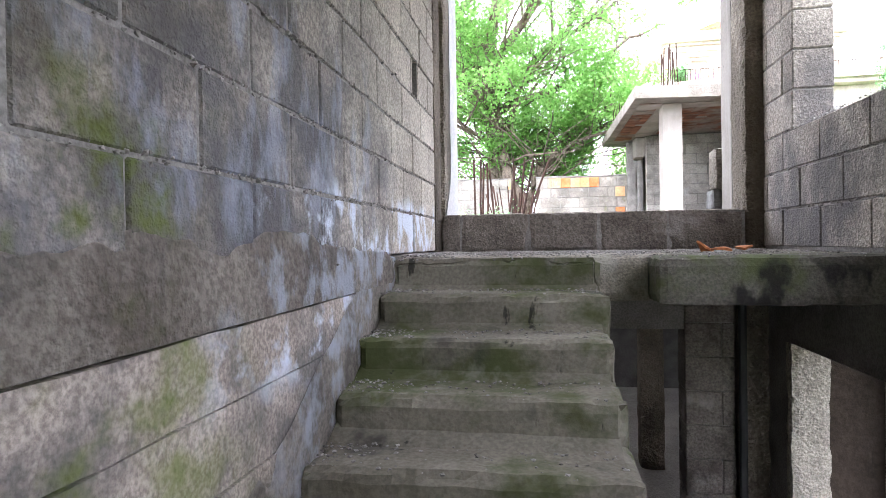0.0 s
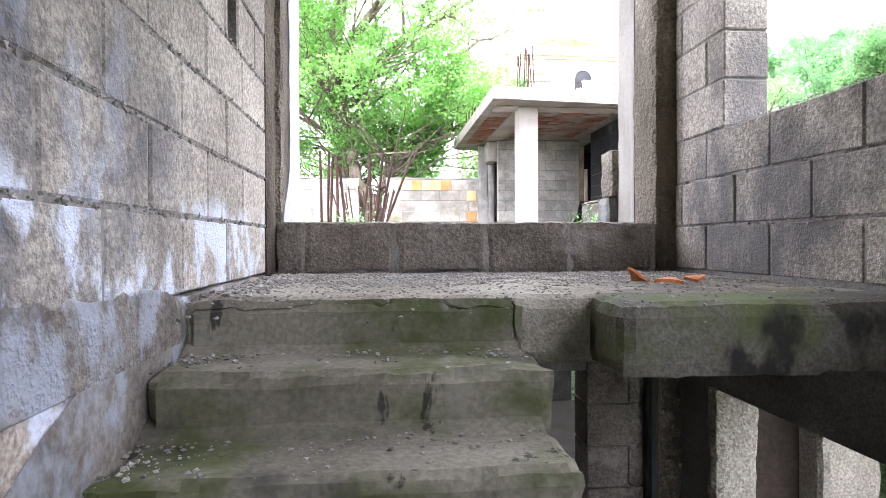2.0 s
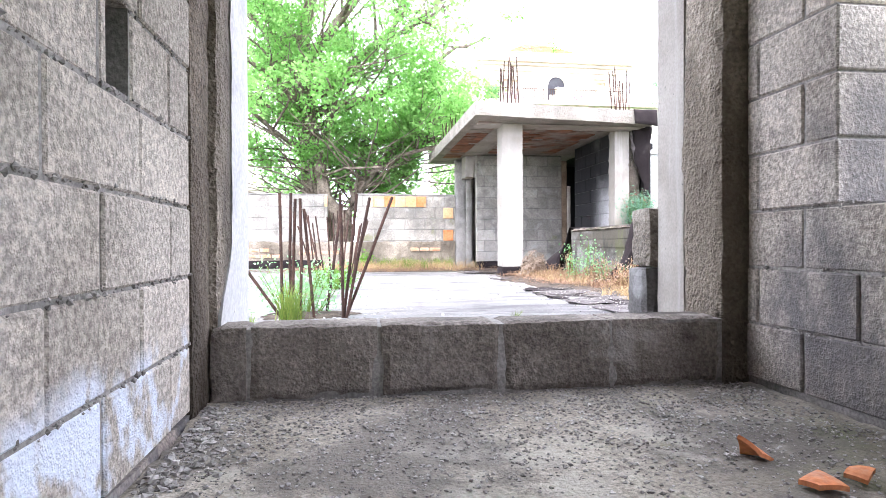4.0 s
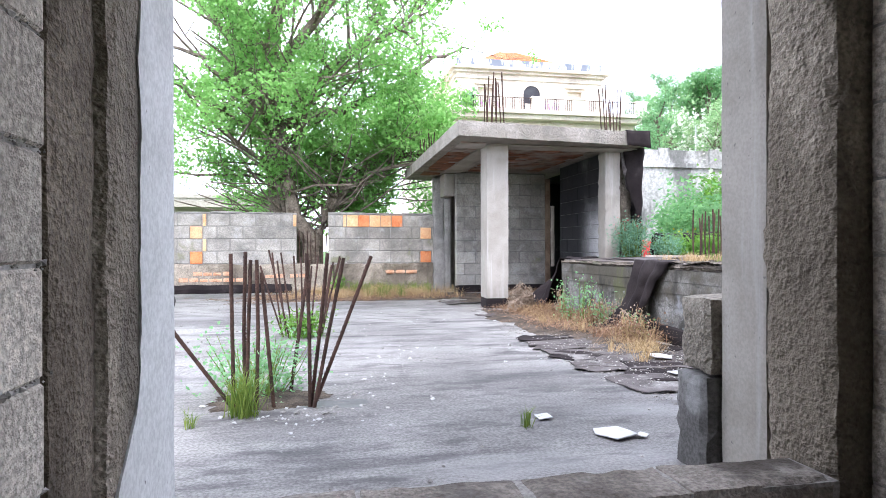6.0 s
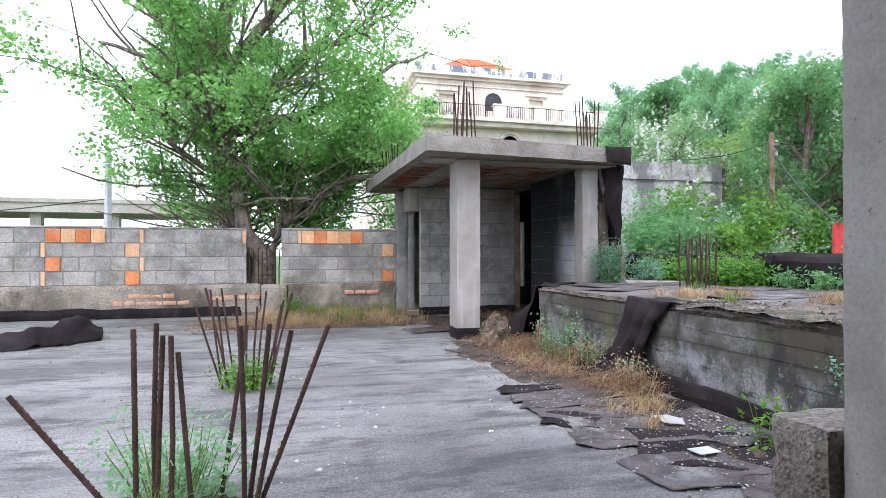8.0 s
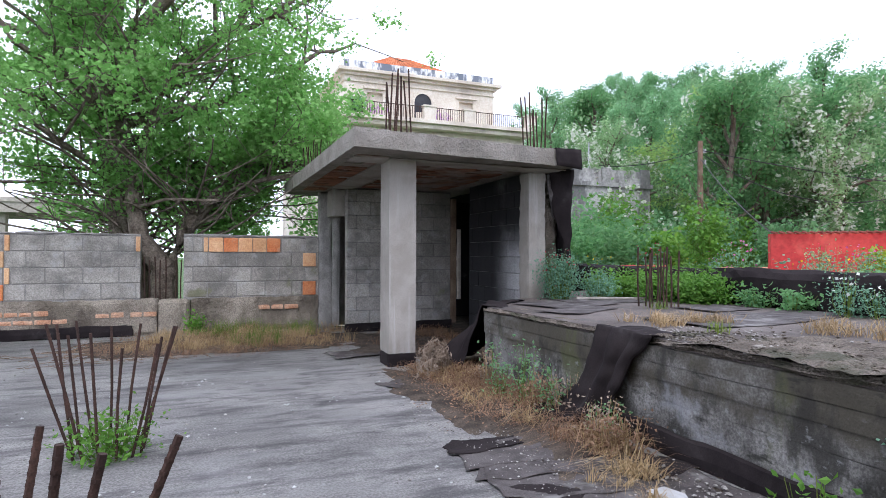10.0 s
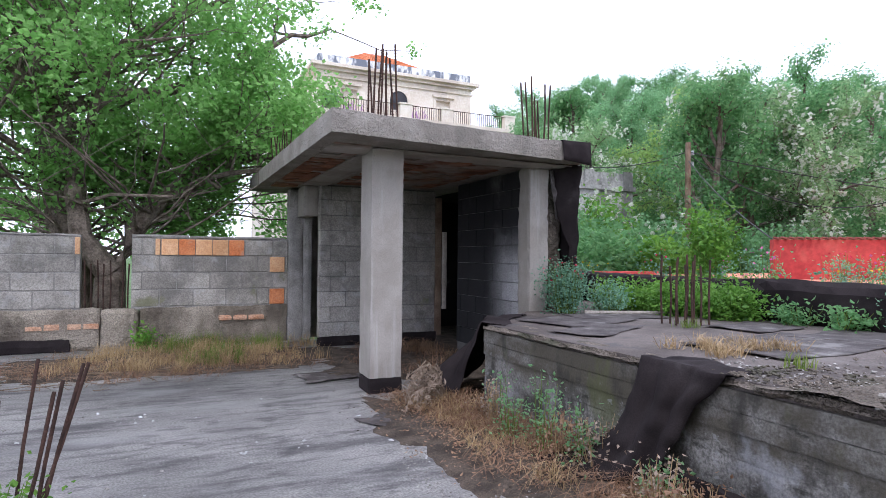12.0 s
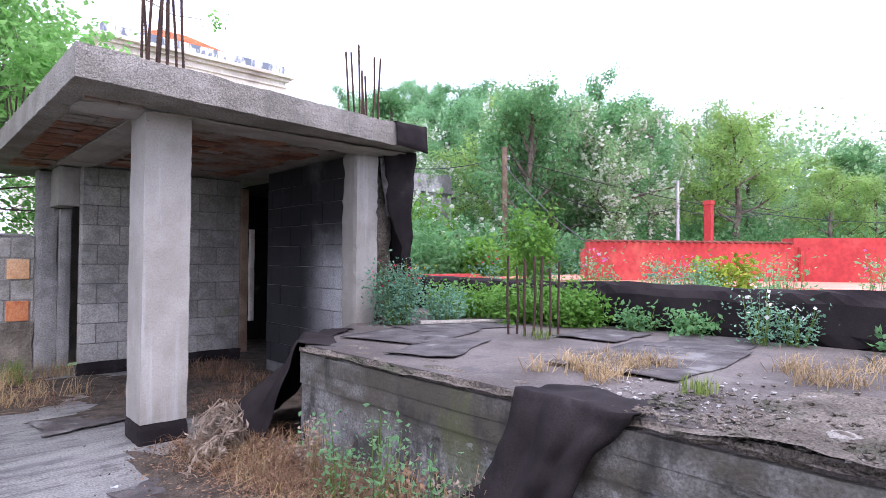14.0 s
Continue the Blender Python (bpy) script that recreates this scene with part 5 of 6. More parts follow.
stones("patch_grit", [(rnd.gauss(-0.45, 0.45), rnd.gauss(9.6, 0.35), TZ) for _ in range(500)], 0.003, 0.014, RUBBLE, "gravel round the far starter bars", seed=9)
stones("roof_grit", [(rnd.gauss(-0.2, 0.2), rnd.gauss(6.55, 0.12), TZ) for _ in range(60)], 0.006, 0.03, RUBBLE, "crumbs round the starter bars", seed=10)


def patch(name, cx, cy, rx, ry, z, mat, label, cat, seed=0, h=0.03):
    """A low irregular heap."""
    bm = bmesh.new()
    n, rings = 110, 7
    top = bm.verts.new((cx, cy, z + h))
    last = None
    for k in range(1, rings + 1):
        row = []
        for i in range(n):
            a = 2 * math.pi * i / n
            s = k / rings * (1 + 0.35 * noise.noise(Vector((math.cos(a) * 2, math.sin(a) * 2, seed))) + 0.16 * noise.noise(Vector((math.cos(a) * 9, math.sin(a) * 9, seed))) + 0.08 * noise.noise(Vector((math.cos(a) * 30, math.sin(a) * 30, seed))))
            x, y = cx + rx * s * math.cos(a), cy + ry * s * math.sin(a)
            row.append(bm.verts.new((x, y, z + 0.004 + h * (1 - (k / rings) ** 2) * (0.6 + 0.8 * abs(noise.noise(Vector((x, y, seed)) * 5))) - (0.012 if k == rings else 0))))
        for i in range(n):
            j = (i + 1) % n
            if last:
                bm.faces.new((last[i], last[j], row[j], row[i]))
            else:
                bm.faces.new((top, row[j], row[i]))
        last = row
    return tagged(part(name, bm, mat, smooth=True), label, cat, kind="stuff")


patch("soil_heap", 2.75, 10.6, 0.62, 1.7, TZ, SOIL, "dark litter and soil along the platform", "soil", 1, 0.06)
patch("soil_heap", 2.9, 8.9, 0.5, 0.7, TZ, SOIL, "dark litter and soil by the draped felt", "soil", 2, 0.05)
patch("soil_heap", 2.72, 7.55, 0.66, 1.45, TZ - 0.002, SOIL, "black grit and soil under the broken felt", "soil", 8, 0.012)
patch("soil_heap", 0.6, 15.3, 2.6, 1.2, TZ, SOIL, "thin litter along the boundary wall", "soil", 3, 0.03)
patch("soil_heap", 3.6, 14.2, 1.2, 1.5, TZ, SOIL, "leaf litter inside the block building", "soil", 4, 0.04)
patch("soil_heap", -0.5, 6.85, 0.42, 0.28, TZ, SOIL, "little heap of soil round the starter bars", "soil", 5, 0.03)
patch("soil_heap", 2.75, 13.6, 0.8, 0.35, TZ, SOIL, "dark litter beside the column", "soil", 6, 0.03)
puddle = patch("damp_patch", -0.05, 6.68, 0.34, 0.13, TZ - 0.002, mk("damp_screed", (0.10, 0.10, 0.10), (0.14, 0.14, 0.14), 3, 50, 0.2, rough=0.35, bump=0.1), "damp patch on the screed", "damp patch", 7, 0.004)

# ---------------------------------------------------------------- grass and weeds
rs = np.random.RandomState(9)


def around(n, cx, cy, sx, sy, z):
    return np.stack([rs.normal(cx, sx, n), rs.normal(cy, sy, n), np.full(n, z)], 1)


def tufts(k, per, box_, z, spread=0.05):
    out = []
    for _ in range(k):
        c = (rs.uniform(box_[0], box_[1]), rs.uniform(box_[2], box_[3]))
        out.append(around(per, c[0], c[1], spread, spread, z))
    return np.concatenate(out)


def grass(name, label, roots, h, mat, **kw):
    return tagged(blades(name, roots, h, mat, **kw), label, "grass", kind="stuff")


grass("dry_grass", "dry straw-coloured grass along the boundary wall", tufts(46, 34, (-0.6, 2.6, 14.6, 16.5), TZ, 0.08), 0.24, STRAW, lean=1.2, seed=1)
grass("dry_grass", "flattened dry grass along the boundary wall", np.concatenate([tufts(30, 60, (-0.9, 2.2, 14.5, 16.4), TZ, 0.09), tufts(14, 60, (0.0, 1.5, 14.3, 15.3), TZ, 0.07)]), 0.22, STRAW, lean=1.6, seed=2)
grass("green_grass", "green grass at the foot of the boundary wall", np.concatenate([tufts(24, 50, (0.0, 2.4, 15.6, 16.7), TZ, 0.07), tufts(7, 60, (0.6, 1.6, 14.6, 15.4), TZ, 0.05)]), 0.28, GREENGRASS, lean=0.7, seed=3)
grass("dead_weeds", "heap of dead brown weeds along the platform", np.concatenate([tufts(24, 24, (2.85, 3.35, 9.6, 11.9), TZ + 0.03, 0.08), tufts(12, 40, (2.8, 3.25, 8.4, 8.95), TZ + 0.02, 0.07)]), 0.17, DEADWEED, lean=2.2, seed=4, droop=0.55)
grass("dry_grass", "pale straw among the dead weeds", np.concatenate([tufts(26, 22, (2.6, 3.3, 9.4, 12.0), TZ + 0.03, 0.07), tufts(6, 40, (2.75, 2.95, 7.9, 8.1), TZ, 0.04), tufts(4, 30, (2.5, 2.7, 7.5, 8.5), TZ, 0.03)]), 0.17, STRAW, lean=2.0, seed=5, droop=0.5)
grass("straw_litter", "flat brown straw litter along the platform", np.concatenate([tufts(34, 46, (2.75, 3.35, 10.3, 12.1), TZ + 0.05, 0.13), tufts(14, 30, (2.45, 3.3, 9.4, 12.3), TZ + 0.04, 0.10), tufts(9, 36, (2.85, 3.3, 8.3, 9.0), TZ + 0.04, 0.09), tufts(60, 40, (-1.4, 2.4, 14.0, 16.3), TZ + 0.03, 0.2)]), 0.10, DEADWEED, lean=4.0, seed=15, droop=0.18)
lit = np.concatenate([np.column_stack([2.85 + rs.normal(size=2600) * 0.26, rs.uniform(9.2, 12.1, 2600), TZ + 0.055 + 0.015 * rs.rand(2600)]), np.column_stack([rs.uniform(-1.6, 2.3, 1800), 15.3 + rs.normal(size=1800) * 0.5, TZ + 0.035 + 0.01 * rs.rand(1800)]), np.column_stack([rs.uniform(2.9, 4.6, 700), rs.uniform(12.8, 15.6, 700), TZ + 0.045 + 0.01 * rs.rand(700)])])
tagged(cards("leaf_litter", lit, 0.034, DEADWEED, aspect=0.4, up=2.6, seed=44), "dry brown leaf litter on the soil", "leaf litter", kind="stuff")
grass("dead_weeds", "dead litter inside the block building", tufts(40, 35, (2.9, 4.6, 12.9, 15.6), TZ + 0.02, 0.12), 0.15, DEADWEED, lean=1.9, seed=6)
grass("dry_grass", "dry yellow grass tuft growing on the platform", np.concatenate([tufts(15, 44, (4.0, 4.8, 9.0, 9.5), PZ, 0.05)]), 0.125, STRAW, lean=1.9, seed=7)
grass("dry_grass", "dry yellow grass strip growing on the platform", np.concatenate([tufts(20, 34, (4.85, 5.6, 7.5, 8.6), PZ, 0.05), tufts(8, 30, (5.6, 6.5, 7.0, 8.2), PZ, 0.05)]), 0.14, STRAW, lean=1.7, seed=8)
grass("green_grass", "green grass round the starter bars", around(190, -0.64, 6.5, 0.04, 0.04, TZ), 0.30, GREENGRASS, lean=0.9, seed=9)
grass("green_grass", "small grass tufts in cracks of the terrace", np.concatenate([around(40, 0.95, 5.95, 0.015, 0.015, TZ), around(25, -0.9, 6.3, 0.015, 0.015, TZ), around(60, 5.25, 10.45, 0.08, 0.06, PZ), around(60, 4.1, 8.5, 0.04, 0.04, PZ)]), 0.12, GREENGRASS, lean=0.7, seed=10)
twigs = bmesh.new()
rnd = random.Random(5)
for _ in range(190):
    x, y, a, l = rnd.gauss(-0.6, 0.9), rnd.gauss(14.7, 0.5), rnd.uniform(-0.9, 0.9), rnd.uniform(0.15, 0.6)
    pts = []
    for k in range(5):
        pts.append((x, y, TZ + 0.02 + 0.035 * rnd.random()))
        x, y, a = x + l / 4 * math.cos(a), y + l / 4 * math.sin(a), a + rnd.uniform(-0.5, 0.5)
    tube(twigs, pts, [0.005, 0.0045, 0.004, 0.003, 0.002], 4)
tagged(part("fallen_twigs", twigs, WOOD), "fallen dry twigs on the terrace", "twigs", kind="stuff")


def weed(name, label, cx, cy, z, r, h, n, leaf, mat, flowers=None, nf=0, seed=1, stems=14, cat="weed", fsize=0.03, stalk=None):
    """A leafy clump: stems, leaves round them, flower heads on top."""
    t = thing(name, label, cat, at=(cx, cy, z))
    rnd = random.Random(seed)
    bm = bmesh.new()
    cs, fl = [], []
    for k in range(stems):
        a, q = rnd.uniform(0, 6.28), r * math.sqrt(rnd.random())
        top = Vector((q * math.cos(a), q * math.sin(a), h * rnd.uniform(0.55, 1.0)))
        p0 = Vector((top.x * 0.45, top.y * 0.45, 0))
        mid = p0.lerp(top, 0.5) + Vector((rnd.uniform(-.05, .05), rnd.uniform(-.05, .05), 0)) * h
        tube(bm, [p0, mid, top], [0.005, 0.004, 0.002], 4)
        for _ in range(n // stems):
            f = rnd.random() ** 0.8
            p = p0.lerp(mid, 2 * f) if f < 0.5 else mid.lerp(top, 2 * f - 1)
            cs.append(p + Vector((rnd.gauss(0, 1), rnd.gauss(0, 1), rnd.gauss(0, 0.7))) * (0.05 + 0.12 * r))
        for _ in range(nf // stems):
            fl.append(top + Vector((rnd.gauss(0, 0.02), rnd.gauss(0, 0.02), rnd.gauss(0.02, 0.03))))
    part("stem", bm, stalk or GREENGRASS, t)["kind"] = "stuff"
    cards("foliage", [tuple(c) for c in cs], leaf, mat, t, "stuff", seed=seed)
    if fl:
        cards("blossom", [tuple(c) for c in fl], fsize, flowers, t, "stuff", seed=seed + 1, aspect=0.9)
    return t


weed("weed_clump", "green weeds growing among the starter bars", -0.62, 7.0, TZ, 0.42, 0.40, 1300, 0.035, LEAF_LIGHT, seed=1, stems=30)
weed("weed_clump", "yellow-green weeds round the far starter bars", -0.42, 9.75, TZ, 0.28, 0.28, 1000, 0.04, LEAF_BRIGHT, seed=2, stems=24)
weed("weed_clump", "fresh weed at the foot of the boundary wall", 0.1, 16.4, TZ, 0.2, 0.42, 300, 0.07, LEAF_BRIGHT, seed=3)
weed("valerian_bush", "blue-green bush with small red flowers by the column", 5.0, 12.15, PZ, 0.30, 0.72, 3200, 0.036, LEAF_BLUE, PETAL_RED, 60, seed=4, stems=44, cat="bush")
weed("valerian_bush", "blue-green bush with red flowers by the platform edge", 5.6, 12.05, PZ, 0.25, 0.42, 1600, 0.036, LEAF_BLUE, PETAL_RED, 24, seed=5, stems=30, cat="bush")
for k, (x, y, r, h) in enumerate(((6.3, 11.5, 0.5, 0.36), (6.5, 10.9, 0.4, 0.34), (6.35, 12.4, 0.55, 0.36), (6.9, 11.3, 0.5, 0.42), (7.4, 12.2, 0.6, 0.42))):
    weed("bramble_bush", "bright green brambles sprawling over the parapet", x, y, PZ, r, h, 3400, 0.058, LEAF_BRIGHT, seed=20 + k, stems=34, cat="bush")
for k, (x, y) in enumerate(((6.6, 10.2), (6.55, 9.7), (6.5, 8.0))):
    weed("weed_clump", "low green weeds at the foot of the felt parapet", x, y, PZ, 0.25, 0.22, 400, 0.06, LEAF_DARK, seed=30 + k, stems=16)
for k, (x, y, h, fm) in enumerate(((6.45, 9.0, 0.46, PETAL_WHITE), (6.4, 7.7, 0.42, PETAL_WHITE), (6.55, 8.75, 0.36, PETAL_WHITE))):
    weed("wildflower_clump", "grey-green wildflowers with white heads against the felt parapet", x, y, PZ, 0.20, h, 420, 0.036, LEAF_BLUE, fm, 14, seed=40 + k, stems=14, fsize=0.04)
for k in range(17):
    x, y = 7.5 + 3.5 * rs.rand(), 7.0 + 9.0 * rs.rand()
    fm = (PETAL_PINK, PETAL_RED, PETAL_YELLOW)[k % 3]
    weed("wildflower_clump", ("tall green stalks with pink flowers", "tall green stalks with red flowers", "green weeds with yellow flowers")[k % 3], x, y, PZ - 0.1, 0.32, 0.95 if k % 3 < 2 else 0.7, 420, 0.05, LEAF_LIGHT if k % 2 else LEAF_BLUE, fm, 18, seed=60 + k, stems=15, fsize=0.04)
weed("sapling", "bright green sapling behind the starter bars", 10.0, 14.3, PZ, 0.38, 1.9, 1200, 0.11, LEAF_BRIGHT, seed=91, stems=30, cat="sapling")
weed("sapling", "yellow-green shrub before the red wall", 11.3, 11.3, 2.3, 0.55, 1.0, 1200, 0.12, LEAF_YELLOW, seed=92, stems=24, cat="sapling")
for k, (x, y, z, h) in enumerate(((3.05, 9.85, TZ, 0.6), (3.0, 10.25, TZ, 0.5), (3.15, 9.45, TZ, 0.42), (3.15, 8.75, TZ, 0.3))):
    weed("tall_weed", "tall grey-green weed among the dead stalks", x, y, z, 0.13, h * 1.15, 230, 0.038, LEAF_LIGHT, PETAL_WHITE, 0, seed=100 + k, stems=7, fsize=0.02)
sr = np.random.RandomState(91)
for k, (x, y, n, h) in enumerate(((2.95, 8.4, 100, 0.26), (3.0, 8.75, 70, 0.32), (2.8, 9.3, 70, 0.16), (3.1, 9.75, 70, 0.30), (2.7, 10.1, 70, 0.14), (3.15, 10.5, 80, 0.28), (2.85, 10.9, 90, 0.16))):
    t = thing("dry_grass_tuft", "dry brown grass tuft in the litter", "grass tuft", "dry tufts beside the platform")
    roots = np.column_stack([x + sr.normal(size=n) * 0.08, y + sr.normal(size=n) * 0.14, np.full(n, TZ + 0.02)])
    blades("straw", roots, h, DEADWEED if k % 2 else STRAW, t, lean=1.8, seed=120 + k, droop=0.6)
for k, (x, y, r, h) in enumerate(((3.2, 9.35, 0.16, 0.42), (3.1, 9.65, 0.14, 0.36), (3.25, 9.9, 0.12, 0.34), (3.02, 8.6, 0.16, 0.40), (3.12, 8.35, 0.15, 0.36), (2.92, 8.45, 0.10, 0.28), (3.15, 10.75, 0.12, 0.46), (2.95, 11.0, 0.15, 0.22), (2.75, 11.6, 0.14, 0.18))):
    weed("withered_weed", "withered brown weed with drooping dry heads", x, y, TZ + 0.01, r, h, 260, 0.032, DEADWEED if k % 3 else WITHERED, seed=500 + k, stems=15, stalk=STRAW)
weed("weed_clump", "broad-leaved weed growing from the wall foot", 3.05, 6.95, TZ, 0.13, 0.36, 90, 0.055, LEAF_BRIGHT, seed=111, stems=6)
weed("weed_clump", "small fern-like weed on the platform side", 3.36, 6.6, 2.02, 0.12, 0.14, 240, 0.03, LEAF_BLUE, seed=112, stems=10)
dead = thing("dead_plant", "drooping withered pale plant by the platform's end", "dead plant", at=(3.05, 11.55, TZ))
bm = bmesh.new()
cs = []
rnd = random.Random(15)
for k in range(12):
    a = rnd.uniform(-0.9, 0.7)
    rr = rnd.uniform(0.15, 0.6)
    top = rnd.uniform(0.22, 0.50)
    pts = [(0.03 * k - 0.2, 0.02 * k - 0.1, 0), (-0.35 * rr * math.cos(a), 0.35 * rr * math.sin(a), 0.75 * top), (-0.75 * rr * math.cos(a), 0.75 * rr * math.sin(a), top), (-1.1 * rr * math.cos(a), 1.1 * rr * math.sin(a), 0.8 * top), (-1.3 * rr * math.cos(a), 1.3 * rr * math.sin(a), 0.35 * top)]
    tube(bm, pts, [0.008, 0.007, 0.006, 0.004, 0.003], 5)
    for _ in range(42):
        i, f = rnd.choice((1, 2, 2, 3)), rnd.random()
        p = Vector(pts[i]).lerp(Vector(pts[i + 1]), f)
        cs.append((p.x + rnd.gauss(0, 0.02), p.y + rnd.gauss(0, 0.02), p.z - abs(rnd.gauss(0, 0.06))))
part("stem", bm, WITHERED, dead)
cards("withered_leaves", cs, 0.07, WITHERED, dead, aspect=0.26, up=0.1, seed=3)

# ---------------------------------------------------------------- trees


def grow(bm, tips, p, d, length, r, depth, rnd, droop=0.0, xmax=99.0, keep=None):
    if p.x > xmax or (keep and depth < 2 and not keep(p + d * length * 0.7)):
        return
    pts, rad = [p], [r]
    n = 5
    for i in range(n):
        d = (d + Vector((rnd.gauss(0, 0.16), rnd.gauss(0, 0.16), rnd.gauss(0.05 - droop, 0.12)))).normalized()
        p = p + d * length / n
        pts.append(p)
        rad.append(r * (1 - 0.62 * (i + 1) / n))
    tube(bm, pts, rad, 8 if r > 0.12 else 5)
    if depth == 0:
        tips += [(q, d) for q in pts[2:]]
        return
    if depth == 1:
        tips += [(q, d) for q in pts[3:]]
    k = 3 if depth > 1 else 4
    for i in range(k):
        j = 2 + (i * 3) // k + (1 if i == k - 1 else 0)
        q = pts[min(j, n)]
        side = d.cross(Vector((rnd.gauss(0, 1), rnd.gauss(0, 1), rnd.gauss(0, 1)))).normalized()
        nd_ = (d * rnd.uniform(0.4, 0.8) + side * rnd.uniform(0.6, 1.0) + Vector((0, 0, 0.12 - droop))).normalized()
        grow(bm, tips, q, nd_, length * rnd.uniform(0.55, 0.75), rad[min(j, n)] * 0.62, depth - 1, rnd, droop, xmax, keep)


def in_crown(p):
    """Where the poplar carries leaves: clumps with voids between, open sky beside its upper left."""
    if p.x < -3.0 and not (4.3 - 0.25 * (p.x + 3.0) < p.z < 7.2) and not p.z > 8.4 - 0.9 * (p.x + 3.0):
        return False
    if (p.y < 17.5 and p.z < 4.7) or (p.x > 1.5 and p.y < 18.5 and p.z < 4.8):
        return False
    if p.z < 3.9 and -3.2 < p.x < 2.6 and p.z > 3.0:
        return noise.noise(p * 1.1 + Vector((2.0, 5.0, 8.0))) > -0.3
    if p.x < -5.4 or (p.x > 3.0 and p.z < 5.0) or p.z < 3.1:
        return False
    v = noise.noise(p * 0.85 + Vector((3.1, 7.7, 1.2))) + 0.7 * noise.noise(p * 2.1 + Vector((9.0, 0.5, 4.0)))
    return v > (-0.38 if p.x > 0.2 and p.z < 5.3 else -0.26 if p.x > -0.6 else -0.30)


poplar = thing("tree", "large poplar with forked trunk and bright spring leaves", "tree")
rnd = random.Random(17)
bm, tips = bmesh.new(), []
tube(bm, [(-0.85, 18.6, -1.5), (-1.05, 18.55, 1.5), (-1.25, 18.5, 3.6), (-1.42, 18.5, 5.0), (-1.60, 18.5, 6.5), (-1.66, 18.5, 7.4)], [0.55, 0.44, 0.34, 0.31, 0.28, 0.25], 14)
tube(bm, [(-0.55, 17.75, 0.5), (-0.5, 17.7, 2.6), (-0.15, 17.9, 3.5), (0.3, 18.1, 4.1), (0.9, 18.4, 4.7)], [0.3, 0.25, 0.19, 0.15, 0.11], 12)
tube(bm, [(-0.5, 17.7, 2.7), (-0.95, 17.75, 3.3), (-1.08, 17.9, 4.1), (-1.1, 18.1, 4.9)], [0.22, 0.19, 0.16, 0.12], 10)
part("trunk", bm, BARK, poplar)
bm = bmesh.new()
for p, d, l, r, dp in (((-1.66, 18.5, 7.3), (-0.36, 0, 1), 4.4, 0.24, 3), ((-1.62, 18.5, 7.2), (0.34, 0.1, 1), 4.4, 0.22, 3), ((-1.66, 18.5, 7.2), (-1.3, -0.1, 0.85), 4.2, 0.13, 3), ((-1.6, 18.5, 6.9), (0.9, -0.2, 0.95), 4.6, 0.16, 3),
                       ((-1.45, 18.5, 5.3), (-1, -0.1, 0.42), 3.3, 0.10, 3), ((-1.5, 18.5, 5.6), (1, 0.2, 0.55), 4.6, 0.16, 3), ((0.9, 18.4, 4.7), (1, 0.15, 0.42), 3.0, 0.11, 3), ((-1.35, 18.4, 4.6), (-1, -0.5, 0.22), 3.2, 0.08, 3),
                       ((-1.1, 18.2, 4.9), (0.3, -0.7, 0.5), 2.4, 0.10, 3), ((0.3, 18.1, 4.1), (0.8, -0.5, 0.1), 2.4, 0.08, 3), ((-1.6, 18.5, 6.2), (0.8, 0.3, 0.6), 4.6, 0.15, 3),
                       ((-1.5, 18.5, 5.6), (-0.3, -1, 0.5), 2.8, 0.12, 3), ((-1.66, 18.5, 7.0), (-0.9, 0.3, 0.3), 3.6, 0.10, 3), ((-1.1, 18.4, 4.0), (0.3, 0.2, 0.6), 2.2, 0.08, 3),
                       ((1.6, 19.0, 7.2), (1, 0.2, 0.45), 3.6, 0.07, 1), ((-1.2, 18.3, 4.3), (-0.5, 0.7, 0.25), 2.6, 0.08, 3)):
    grow(bm, tips, Vector(p), Vector(d).normalized(), l, r, dp, rnd, 0.0, 3.1 if p[2] < 5.4 else 4.6, in_crown)
for k in range(44):
    f = rnd.random()
    a = k * 2.4
    p = Vector((-1.2 - 0.45 * f, 18.5, 3.8 + 3.4 * f))
    grow(bm, tips, p, Vector((math.cos(a), 0.8 * math.sin(a), 0.15 + 0.45 * f)).normalized(), rnd.uniform(1.6, 3.6), 0.045, 2, rnd, 0.03, 3.0, in_crown)
for k in range(38):
    f = rnd.random()
    a = k * 2.4
    grow(bm, tips, Vector((-0.3 + 2.2 * f, 18.1, 3.7 + 1.3 * f)), Vector((math.cos(a) + 0.3, 0.7 * math.sin(a), 0.35)).normalized(), rnd.uniform(1.0, 2.0), 0.03, 2, rnd, 0.03, 2.9, in_crown)
for k in range(16):
    f = rnd.random()
    grow(bm, tips, Vector((-1.2 + 3.2 * f, 18.8, 6.4 + 2.4 * f)), Vector((rnd.uniform(0.2, 1), rnd.uniform(-0.4, 0.4), rnd.uniform(-0.1, 0.8))).normalized(), rnd.uniform(1.6, 2.8), 0.045, 2, rnd, 0.0, 4.4, in_crown)
for k in range(46):
    f = rnd.random()
    a = k * 2.4
    p = Vector((-1.15, 18.5, 2.6 + 1.0 * f)) if k % 2 else Vector((-0.35 + 0.5 * f, 17.95, 2.9 + 0.9 * f))
    grow(bm, tips, p, Vector((math.cos(a), 0.7 * math.sin(a), 0.30)).normalized(), rnd.uniform(1.6, 3.4), 0.03, 2, rnd, 0.03, 2.7, in_crown)
part("limb", bm, BARK, poplar)["kind"] = "stuff"
rs2 = np.random.RandomState(3)
tp = np.array([tuple(q) for q, _ in tips if in_crown(q)])
tp = tp[rs2.rand(len(tp)) < 0.42]
per = max(5, int(84000 / len(tp)))
